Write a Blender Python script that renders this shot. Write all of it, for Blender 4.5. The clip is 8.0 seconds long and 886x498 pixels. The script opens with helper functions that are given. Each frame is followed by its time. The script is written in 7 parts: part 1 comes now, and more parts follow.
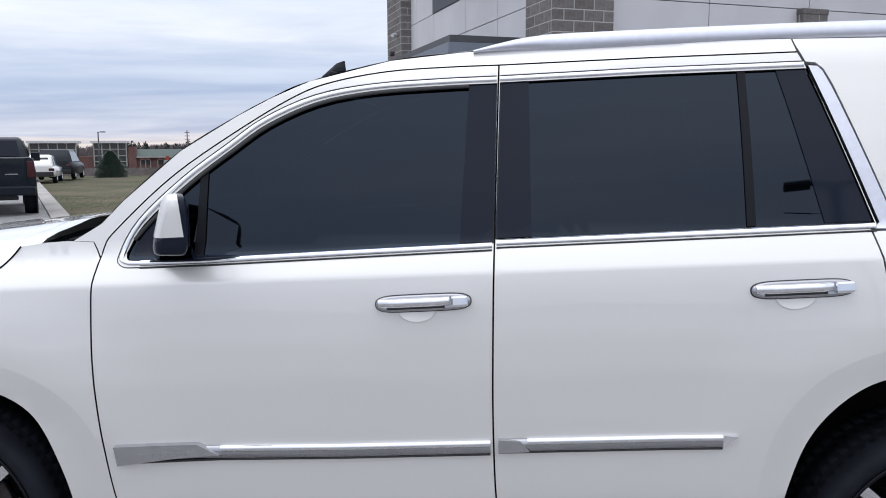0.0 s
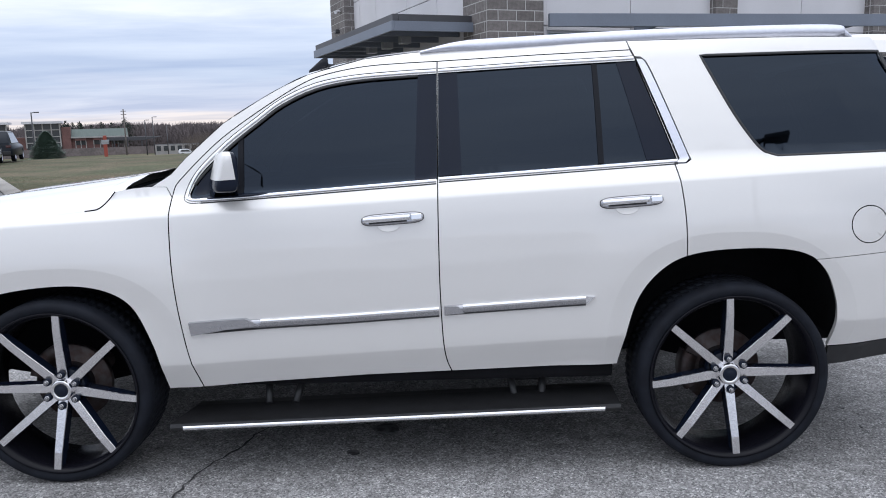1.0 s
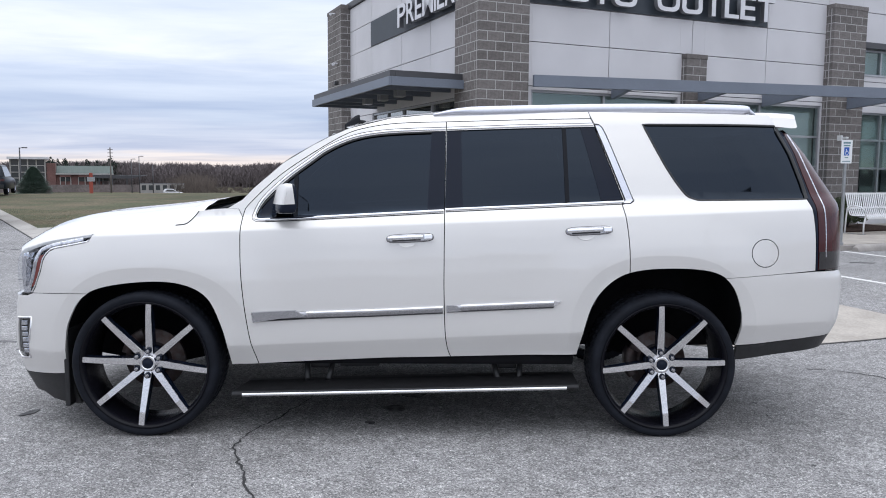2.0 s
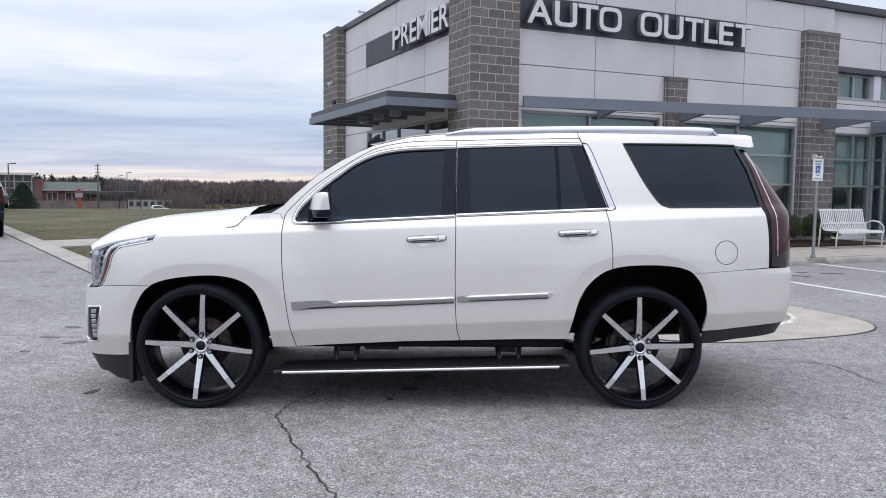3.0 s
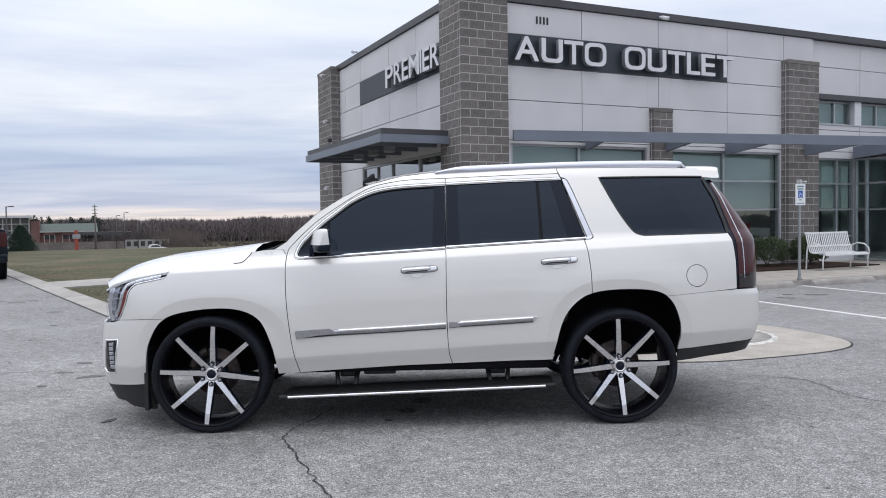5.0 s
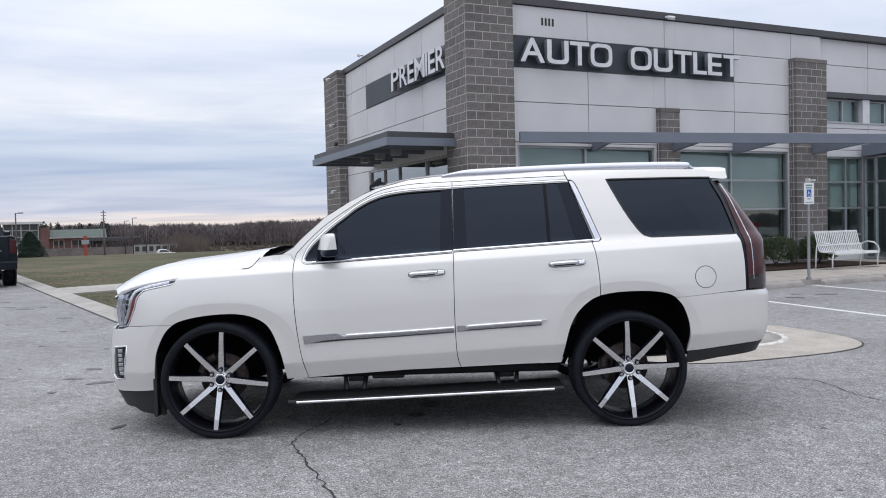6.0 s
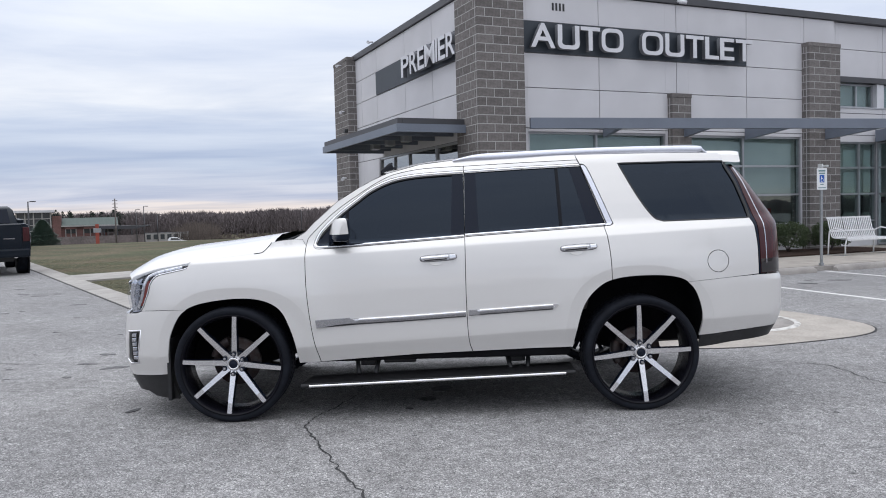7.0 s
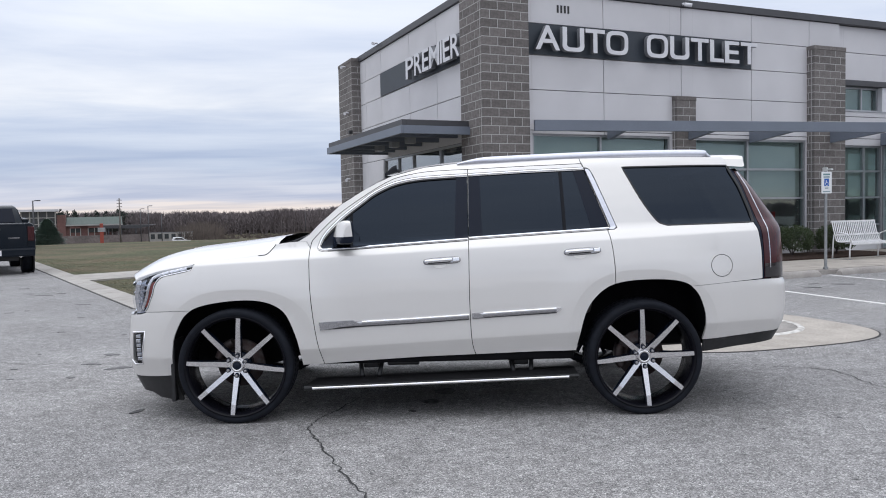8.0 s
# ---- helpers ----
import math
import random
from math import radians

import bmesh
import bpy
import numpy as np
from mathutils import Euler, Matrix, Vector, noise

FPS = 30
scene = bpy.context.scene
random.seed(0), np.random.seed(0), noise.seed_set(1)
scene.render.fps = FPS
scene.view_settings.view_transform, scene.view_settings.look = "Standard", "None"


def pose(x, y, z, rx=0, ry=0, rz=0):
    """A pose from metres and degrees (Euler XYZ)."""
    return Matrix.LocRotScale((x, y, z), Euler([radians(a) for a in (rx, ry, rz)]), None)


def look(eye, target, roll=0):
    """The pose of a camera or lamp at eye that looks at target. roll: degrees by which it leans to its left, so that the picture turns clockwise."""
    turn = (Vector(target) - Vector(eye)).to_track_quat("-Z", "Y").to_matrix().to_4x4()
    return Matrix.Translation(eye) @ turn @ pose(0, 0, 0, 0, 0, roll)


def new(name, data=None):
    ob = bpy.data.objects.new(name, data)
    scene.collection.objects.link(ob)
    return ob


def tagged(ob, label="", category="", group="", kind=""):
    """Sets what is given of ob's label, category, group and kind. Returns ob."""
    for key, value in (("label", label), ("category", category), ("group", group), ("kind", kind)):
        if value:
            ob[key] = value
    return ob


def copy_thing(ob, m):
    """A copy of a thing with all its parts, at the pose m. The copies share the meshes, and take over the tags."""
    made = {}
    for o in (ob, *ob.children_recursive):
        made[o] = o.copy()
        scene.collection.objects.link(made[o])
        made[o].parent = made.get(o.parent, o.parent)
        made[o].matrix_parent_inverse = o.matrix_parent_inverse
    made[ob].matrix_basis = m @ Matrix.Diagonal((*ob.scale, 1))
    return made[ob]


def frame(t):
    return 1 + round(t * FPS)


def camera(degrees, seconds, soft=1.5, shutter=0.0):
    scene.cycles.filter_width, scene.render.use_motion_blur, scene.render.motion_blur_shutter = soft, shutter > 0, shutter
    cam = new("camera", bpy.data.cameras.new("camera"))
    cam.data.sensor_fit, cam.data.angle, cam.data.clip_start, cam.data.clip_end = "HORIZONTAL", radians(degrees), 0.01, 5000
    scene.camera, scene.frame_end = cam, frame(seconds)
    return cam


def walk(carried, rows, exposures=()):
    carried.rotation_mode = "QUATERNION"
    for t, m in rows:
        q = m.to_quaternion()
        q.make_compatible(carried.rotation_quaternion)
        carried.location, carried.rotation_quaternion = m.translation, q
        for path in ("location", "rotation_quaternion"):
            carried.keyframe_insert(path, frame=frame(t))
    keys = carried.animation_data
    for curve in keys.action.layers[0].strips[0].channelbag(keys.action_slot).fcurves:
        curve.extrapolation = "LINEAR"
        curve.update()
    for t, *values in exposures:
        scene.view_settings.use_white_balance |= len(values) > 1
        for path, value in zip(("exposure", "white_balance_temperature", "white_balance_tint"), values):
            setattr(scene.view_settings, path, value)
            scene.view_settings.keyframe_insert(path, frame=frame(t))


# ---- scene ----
# ---- camera ----
cam = camera(58.9, 8.0, soft=1.0)
PATH = [
    (0, (0.242, -2.16, 1.556), (0.088, -0.182, 1.305), -0.3),
    (0.5, (0.232, -2.798, 1.55), (0.184, -0.825, 1.225), -2.2),
    (1, (0.265, -3.341, 1.54), (0.245, -1.367, 1.219), -1.6),
    (1.5, (0.196, -3.918, 1.511), (0.208, -1.935, 1.251), -0.0),
    (1.7, (0.172, -4.139, 1.524), (0.193, -2.153, 1.291), 0.2),
    (2.8, (0.006, -5.095, 1.477), (0.058, -3.102, 1.324), 0.7),
    (3, (-0.032, -5.229, 1.473), (0.031, -3.236, 1.319), 0.6),
    (3.5, (0.047, -5.487, 1.46), (0.12, -3.493, 1.32), 0.4),
    (4, (0.041, -5.599, 1.467), (0.117, -3.604, 1.344), 0.1),
    (4.5, (-0.011, -5.639, 1.48), (0.064, -3.643, 1.384), -0.4),
    (5, (-0.002, -5.655, 1.486), (0.068, -3.657, 1.414), -0.8),
    (5.2, (0.0, -5.648, 1.494), (0.068, -3.65, 1.431), -1.0),
    (6.3, (-0.002, -5.646, 1.496), (0.043, -3.648, 1.425), -1.5),
    (6.5, (-0.004, -5.649, 1.493), (0.037, -3.651, 1.416), -1.6),
    (7, (-0.013, -5.65, 1.474), (0.012, -3.653, 1.377), -1.5),
    (7.5, (-0.006, -5.656, 1.477), (0.009, -3.659, 1.376), -1.4),
    (8, (-0.014, -5.657, 1.488), (0.002, -3.66, 1.394), -1.2),
]
walk(cam, [(t, look(eye, target, roll)) for t, eye, target, roll in PATH], exposures=[(0, 0.14, 6150, 10), (0.5, 0.16, 6050, 10), (1.0, 0.24, 6050, 10), (1.5, 0.26, 6080, 10), (3, 0.16, 6220, 10), (4.5, 0.10, 6250, 10), (8, 0.08, 6250, 10)])

# ---- overcast daylight ----
SKY_STRENGTH = 0.98
world = bpy.data.worlds.new("overcast_sky")
scene.world = world
world.use_nodes = True
wn, wl = world.node_tree.nodes, world.node_tree.links
wn.clear()


def wnode(kind, **props):
    n = wn.new(kind)
    for k, v in props.items():
        n.inputs[k].default_value = v
    return n


def wmath(op, a, b=None):
    n = wn.new("ShaderNodeMath")
    n.operation = op
    for i, v in enumerate((a, b)):
        if v is None:
            continue
        if isinstance(v, (int, float)):
            n.inputs[i].default_value = v
        else:
            wl.new(v, n.inputs[i])
    return n.outputs[0]


def ramp_node(nodes, stops):
    r = nodes.new("ShaderNodeValToRGB")
    e = r.color_ramp.elements
    while len(e) < len(stops):
        e.new(0.5)
    for el, (p, c) in zip(e, stops):
        el.position, el.color = p, (*c, 1) if len(c) == 3 else c
    return r


coord = wn.new("ShaderNodeTexCoord")
sep = wn.new("ShaderNodeSeparateXYZ")
wl.new(coord.outputs["Generated"], sep.inputs[0])
up = wmath("MAXIMUM", sep.outputs[2], 0.0)
den = wmath("ADD", up, 0.055)
comb = wn.new("ShaderNodeCombineXYZ")
wl.new(wmath("MULTIPLY", wmath("DIVIDE", sep.outputs[0], den), 0.55), comb.inputs[0])
wl.new(wmath("DIVIDE", sep.outputs[1], den), comb.inputs[1])
cloud = wnode("ShaderNodeTexNoise", Scale=0.62, Detail=9.0, Roughness=0.56, Distortion=0.35)
wl.new(comb.outputs[0], cloud.inputs["Vector"])
streak = wnode("ShaderNodeTexNoise", Scale=1.7, Detail=6.0, Roughness=0.5, Distortion=0.6)
comb2 = wn.new("ShaderNodeCombineXYZ")
wl.new(wmath("MULTIPLY", sep.outputs[0], 3.2), comb2.inputs[0])
wl.new(wmath("MULTIPLY", sep.outputs[2], 34.0), comb2.inputs[1])
wl.new(wmath("MULTIPLY", sep.outputs[1], 1.0), comb2.inputs[2])
wl.new(comb2.outputs[0], streak.inputs["Vector"])
wob = wmath("ADD", wmath("MULTIPLY", wmath("SUBTRACT", streak.outputs[0], 0.5), wmath("ADD", wmath("MINIMUM", wmath("MULTIPLY", up, 1.0), 0.065), 0.004)), up)
# cloud layers by height above the horizon
layers = ramp_node(wn, [(0.0, (0.98, 0.85, 0.77)), (0.0145, (0.96, 0.86, 0.81)), (0.019, (0.74, 0.75, 0.84)), (0.065, (0.60, 0.665, 0.80)),
                        (0.105, (0.69, 0.745, 0.86)), (0.145, (0.92, 0.93, 0.96)), (0.20, (0.83, 0.86, 0.93)), (0.30, (0.93, 0.94, 0.97)),
                        (1.0, (0.96, 0.97, 1.0))])
wl.new(wob, layers.inputs[0])
veil = ramp_node(wn, [(0.36, (0.80, 0.84, 0.92)), (0.62, (1.10, 1.09, 1.07))])
wl.new(cloud.outputs[0], veil.inputs[0])
mul = wn.new("ShaderNodeMix")
mul.data_type, mul.blend_type = "RGBA", "MULTIPLY"
mul.inputs[0].default_value = 1.0
wl.new(layers.outputs[0], mul.inputs[6])
wl.new(veil.outputs[0], mul.inputs[7])
cloud_bg = wn.new("ShaderNodeBackground")
wl.new(mul.outputs[2], cloud_bg.inputs[0])
# overcast: the zenith is far brighter than the horizon
wl.new(wmath("MULTIPLY", wmath("ADD", wmath("MULTIPLY", wmath("POWER", up, 1.15), 0.82), 0.92), SKY_STRENGTH), cloud_bg.inputs[1])
air = wn.new("ShaderNodeTexSky")
air.sky_type, air.sun_disc = "NISHITA", False
air.sun_elevation, air.sun_rotation = radians(66), radians(307)
air_bg = wn.new("ShaderNodeBackground")
air_bg.inputs[1].default_value = 0.05
wl.new(air.outputs[0], air_bg.inputs[0])
mixs = wn.new("ShaderNodeMixShader")
mixs.inputs[0].default_value = 0.88
wl.new(air_bg.outputs[0], mixs.inputs[1])
wl.new(cloud_bg.outputs[0], mixs.inputs[2])
wout = wn.new("ShaderNodeOutputWorld")
wl.new(mixs.outputs[0], wout.inputs[0])

sun = new("sun", bpy.data.lights.new("sun", "SUN"))
sun.data.energy, sun.data.angle, sun.data.color = 0.75, radians(85), (1.0, 0.965, 0.92)
sun.matrix_world = look((-12, 9, 34), (0, 0, 0))

# ---- materials ----


def material(name, base, rough=0.6, metal=0.0, dark=None, scale=6.0, spread=(0.35, 0.65), fine=None, bump=0.0, bump_scale=80.0,
             coat=0.0, spec=0.5, island=0.0, big=None, stretch=None, detail=6, clump=0.0):
    """A surface whose colour wanders between base and dark, with a finer grain and relief."""
    m = bpy.data.materials.new(name)
    m.use_nodes = True
    nt = m.node_tree
    b = nt.nodes["Principled BSDF"]
    b.inputs["Roughness"].default_value, b.inputs["Metallic"].default_value = rough, metal
    b.inputs["Coat Weight"].default_value, b.inputs["Coat Roughness"].default_value = coat, 0.02
    b.inputs["Specular IOR Level"].default_value = spec
    b.inputs["Base Color"].default_value = (*base, 1)
    tc = nt.nodes.new("ShaderNodeTexCoord")
    src = tc.outputs["Object"]
    if stretch:
        mp = nt.nodes.new("ShaderNodeMapping")
        mp.inputs["Scale"].default_value = stretch
        nt.links.new(src, mp.inputs[0])
        src = mp.outputs[0]
    if dark:
        n = nt.nodes.new("ShaderNodeTexNoise")
        n.inputs["Scale"].default_value, n.inputs["Detail"].default_value = scale, detail
        nt.links.new(src, n.inputs["Vector"])
        r = ramp_node(nt.nodes, [(spread[0], dark), (spread[1], base)])
        nt.links.new(n.outputs[0], r.inputs[0])
        col = r.outputs[0]
        if fine:
            f = nt.nodes.new("ShaderNodeTexNoise")
            f.inputs["Scale"].default_value, f.inputs["Detail"].default_value = fine[0], 3
            nt.links.new(src, f.inputs["Vector"])
            fr = ramp_node(nt.nodes, [(0.3, (1 - fine[1],) * 3), (0.7, (1 + fine[1],) * 3)])
            nt.links.new(f.outputs[0], fr.inputs[0])
            x = nt.nodes.new("ShaderNodeMix")
            x.data_type, x.blend_type = "RGBA", "MULTIPLY"
            x.inputs[0].default_value = 1
            nt.links.new(col, x.inputs[6])
            nt.links.new(fr.outputs[0], x.inputs[7])
            col = x.outputs[2]
        if big:
            g = nt.nodes.new("ShaderNodeTexNoise")
            g.inputs["Scale"].default_value, g.inputs["Detail"].default_value = big[0], 4
            nt.links.new(src, g.inputs["Vector"])
            gr = ramp_node(nt.nodes, [(0.35, (1 - big[1],) * 3), (0.65, (1 + big[1],) * 3)])
            nt.links.new(g.outputs[0], gr.inputs[0])
            x = nt.nodes.new("ShaderNodeMix")
            x.data_type, x.blend_type = "RGBA", "MULTIPLY"
            x.inputs[0].default_value = 1
            nt.links.new(col, x.inputs[6])
            nt.links.new(gr.outputs[0], x.inputs[7])
            col = x.outputs[2]
        if island or clump:
            oi = nt.nodes.new("ShaderNodeObjectInfo" if island else "ShaderNodeNewGeometry")
            amount = island or clump
            ir = ramp_node(nt.nodes, [(0.0, (1 - amount,) * 3), (1.0, (1 + amount,) * 3)])
            nt.links.new(oi.outputs["Random" if island else "Random Per Island"], ir.inputs[0])
            x = nt.nodes.new("ShaderNodeMix")
            x.data_type, x.blend_type = "RGBA", "MULTIPLY"
            x.inputs[0].default_value = 1
            nt.links.new(col, x.inputs[6])
            nt.links.new(ir.outputs[0], x.inputs[7])
            col = x.outputs[2]
        nt.links.new(col, b.inputs["Base Color"])
    if bump:
        n = nt.nodes.new("ShaderNodeTexNoise")
        n.inputs["Scale"].default_value, n.inputs["Detail"].default_value = bump_scale, 5
        nt.links.new(src, n.inputs["Vector"])
        bp = nt.nodes.new("ShaderNodeBump")
        bp.inputs["Strength"].default_value, bp.inputs["Distance"].default_value = bump, 0.01
        nt.links.new(n.outputs[0], bp.inputs["Height"])
        nt.links.new(bp.outputs[0], b.inputs["Normal"])
    return m


def glass_material(name, tint, gloss_rough=0.015, ior=1.5, shine=(1.0, 1.0, 1.0), thick=0.0):
    """Tinted pane: clear body dyed by tint, with a mirror-like face by Fresnel."""
    m = bpy.data.materials.new(name)
    m.use_nodes = True
    nt = m.node_tree
    nt.nodes.clear()
    out = nt.nodes.new("ShaderNodeOutputMaterial")
    t = nt.nodes.new("ShaderNodeBsdfTransparent")
    t.inputs[0].default_value = (*tint, 1)
    g = nt.nodes.new("ShaderNodeBsdfGlossy")
    g.inputs[0].default_value, g.inputs[1].default_value = (*shine, 1), gloss_rough
    if thick:
        # a pane with two faces: thick is each face's share of mirror when met straight on
        face = nt.nodes.new("ShaderNodeLayerWeight")
        face.inputs[0].default_value = 0.5
        p = nt.nodes.new("ShaderNodeMath")
        p.operation = "POWER"
        p.inputs[1].default_value = 5.0
        nt.links.new(face.outputs["Facing"], p.inputs[0])
        f = nt.nodes.new("ShaderNodeMath")
        f.operation = "MULTIPLY_ADD"
        f.inputs[1].default_value, f.inputs[2].default_value = 1 - thick, thick
        nt.links.new(p.outputs[0], f.inputs[0])
    else:
        f = nt.nodes.new("ShaderNodeFresnel")
        f.inputs[0].default_value = ior
    x = nt.nodes.new("ShaderNodeMixShader")
    nt.links.new(f.outputs[0], x.inputs[0])
    nt.links.new(t.outputs[0], x.inputs[1])
    nt.links.new(g.outputs[0], x.inputs[2])
    nt.links.new(x.outputs[0], out.inputs[0])
    return m


PAINT = material("pearl_paint", (0.765, 0.746, 0.726), 0.40, 0.38, dark=(0.74, 0.721, 0.701), scale=900, coat=1.0)
CHROME = material("chrome", (0.84, 0.84, 0.86), 0.06, 1.0)
DARK_CHROME = material("dark_chrome", (0.42, 0.42, 0.44), 0.10, 1.0)
BADGE = material("badge_alloy", (0.52, 0.52, 0.54), 0.22, 1.0, dark=(0.46, 0.46, 0.48), scale=40)
SATIN = material("satin_metal", (0.66, 0.67, 0.74), 0.42, 1.0, dark=(0.62, 0.63, 0.70), scale=60)
BRUSHED = material("machined_alloy", (0.80, 0.79, 0.80), 0.18, 1.0, dark=(0.71, 0.70, 0.71), scale=60, stretch=(1, 9, 1), bump=0.05, bump_scale=200)
GLOSS_BLACK = material("gloss_black", (0.008, 0.012, 0.024), 0.06, spec=0.20)
SEAL_BLACK = material("window_rubber", (0.005, 0.006, 0.010), 0.5, spec=0.2)
BARREL = material("black_barrel", (0.006, 0.006, 0.009), 0.24, spec=0.14)
TRIM_BLACK = material("black_plastic", (0.018, 0.018, 0.020), 0.45, dark=(0.012, 0.012, 0.013), scale=20, bump=0.08, bump_scale=400)
RUBBER = material("tyre_rubber", (0.013, 0.015, 0.021), 0.66, dark=(0.009, 0.010, 0.014), spec=0.12, scale=14, bump=0.12, bump_scale=300)
LINER = material("wheel_liner", (0.006, 0.006, 0.008), 0.9, dark=(0.004, 0.004, 0.005), spec=0.15, scale=8, bump=0.1)
IRON = material("brake_iron", (0.085, 0.075, 0.075), 0.5, 0.6, dark=(0.06, 0.038, 0.034), scale=30)
TINT = glass_material("privacy_glass", (0.008, 0.010, 0.014), shine=(0.62, 0.76, 1.0), thick=0.045)
LENS = glass_material("lamp_lens", (0.90, 0.92, 0.95), ior=1.45)
RED_LENS = material("red_lens", (0.062, 0.011, 0.014), 0.16, spec=0.4, coat=0.10, dark=(0.040, 0.007, 0.009), scale=40, stretch=(1, 1, 0.1))
SMOKE = material("smoked_lens", (0.018, 0.016, 0.018), 0.08, coat=0.6)
AMBER = material("amber_lens", (0.13, 0.022, 0.018), 0.2, coat=0.3)
REFLECTOR = material("lamp_reflector", (0.75, 0.76, 0.80), 0.12, 1.0, dark=(0.45, 0.46, 0.50), scale=55)
CABIN = material("dark_cabin", (0.035, 0.032, 0.030), 0.8, dark=(0.022, 0.02, 0.02), scale=5)
SEAT = material("seat_leather", (0.10, 0.085, 0.07), 0.5, dark=(0.075, 0.065, 0.055), scale=12, bump=0.15, bump_scale=150)



def asphalt_material(name):
    """Worn asphalt: pale and dark stones of two sizes in a grey binder, with broad wear."""
    m = material(name, (0.21, 0.206, 0.209), 0.88, spec=0.25)
    nt = m.node_tree
    b = nt.nodes["Principled BSDF"]
    tc = nt.nodes.new("ShaderNodeTexCoord")

    def times(a, c):
        x = nt.nodes.new("ShaderNodeMix")
        x.data_type, x.blend_type = "RGBA", "MULTIPLY"
        x.inputs[0].default_value = 1
        nt.links.new(a, x.inputs[6])
        nt.links.new(c, x.inputs[7])
        return x.outputs[2]

    def stones(scale, stops):
        v = nt.nodes.new("ShaderNodeTexVoronoi")
        v.inputs["Scale"].default_value = scale
        nt.links.new(tc.outputs["Object"], v.inputs["Vector"])
        one = nt.nodes.new("ShaderNodeSeparateColor")
        nt.links.new(v.outputs["Color"], one.inputs[0])
        r = ramp_node(nt.nodes, stops)
        nt.links.new(one.outputs[0], r.inputs[0])
        return v, r.outputs[0]

    def wander(scale, lo, hi, detail=4):
        n = nt.nodes.new("ShaderNodeTexNoise")
        n.inputs["Scale"].default_value, n.inputs["Detail"].default_value = scale, detail
        nt.links.new(tc.outputs["Object"], n.inputs["Vector"])
        r = ramp_node(nt.nodes, [(0.34, lo), (0.66, hi)])
        nt.links.new(n.outputs[0], r.inputs[0])
        return r.outputs[0]

    big, col = stones(150, [(0.0, (0.105, 0.102, 0.104)), (0.28, (0.195, 0.191, 0.192)), (0.62, (0.280, 0.274, 0.274)), (0.88, (0.345, 0.338, 0.336)), (1.0, (0.56, 0.55, 0.545))])
    small, grit = stones(62, [(0.0, (0.80, 0.80, 0.80)), (0.7, (1.03, 1.03, 1.03)), (1.0, (1.24, 1.237, 1.235))])
    col = times(col, grit)
    col = times(col, wander(9.0, (0.86, 0.86, 0.86), (1.14, 1.14, 1.14)))
    col = times(col, wander(1.1, (0.90, 0.895, 0.89), (1.10, 1.10, 1.10)))
    col = times(col, wander(0.30, (0.90, 0.90, 0.905), (1.10, 1.098, 1.09)))
    nt.links.new(col, b.inputs["Base Color"])
    bp = nt.nodes.new("ShaderNodeBump")
    bp.inputs["Strength"].default_value, bp.inputs["Distance"].default_value = 0.25, 0.004
    bp.invert = True
    nt.links.new(big.outputs["Distance"], bp.inputs["Height"])
    nt.links.new(bp.outputs[0], b.inputs["Normal"])
    return m


ASPHALT = asphalt_material("aged_asphalt")
CONCRETE = material("pale_concrete", (0.40, 0.378, 0.352), 0.85, dark=(0.325, 0.305, 0.284), scale=3.0, fine=(60, 0.10), big=(0.5, 0.10), bump=0.2, bump_scale=150, spec=0.3)
CONCRETE_2 = material("stained_concrete", (0.37, 0.345, 0.322), 0.88, dark=(0.285, 0.265, 0.25), scale=4.0, fine=(50, 0.12), bump=0.25, bump_scale=120, spec=0.3)
APRON = material("tan_concrete", (0.43, 0.392, 0.350), 0.85, dark=(0.345, 0.314, 0.28), scale=2.5, fine=(40, 0.12), bump=0.2, bump_scale=120, spec=0.3)
CONCRETE_RIM = material("worn_white_rim", (0.62, 0.60, 0.57), 0.85, dark=(0.40, 0.38, 0.355), scale=9, spread=(0.38, 0.55))
LINE_PAINT = material("lot_line_paint", (0.70, 0.69, 0.67), 0.8, dark=(0.42, 0.41, 0.41), scale=30, spread=(0.30, 0.48))
TAR = material("crack_tar", (0.018, 0.018, 0.020), 0.9, dark=(0.05, 0.048, 0.048), scale=40)
STAIN = material("oil_stain", (0.035, 0.034, 0.037), 0.6, dark=(0.10, 0.097, 0.10), scale=30, spread=(0.42, 0.56), spec=0.2)
SCUFF = material("bare_binder", (0.085, 0.083, 0.086), 0.8, dark=(0.17, 0.166, 0.17), scale=60, spread=(0.45, 0.6), spec=0.2)
GRASS = material("dormant_lawn", (0.120, 0.100, 0.068), 0.95, dark=(0.076, 0.081, 0.048), scale=0.35, spread=(0.40, 0.62), fine=(9, 0.30), big=(0.12, 0.16), bump=0.5, bump_scale=25, spec=0.1)
BLADE = material("grass_blades", (0.235, 0.202, 0.140), 0.9, dark=(0.165, 0.170, 0.108), scale=0.6, fine=(7, 0.2), spec=0.1)
MULCH = material("dark_mulch", (0.060, 0.040, 0.032), 0.95, dark=(0.030, 0.021, 0.018), scale=18, fine=(60, 0.3), bump=0.8, bump_scale=60, spec=0.1)
STUCCO = material("grey_panel", (0.63, 0.622, 0.645), 0.85, dark=(0.575, 0.568, 0.59), scale=0.7, fine=(120, 0.05), bump=0.12, bump_scale=260, spec=0.25)
JOINT = material("panel_joint", (0.12, 0.118, 0.122), 0.9)
BLOCK = material("split_block", (0.190, 0.175, 0.170), 0.92, dark=(0.142, 0.131, 0.127), scale=14, fine=(90, 0.22), island=0.16, bump=0.55, bump_scale=70, spec=0.2)
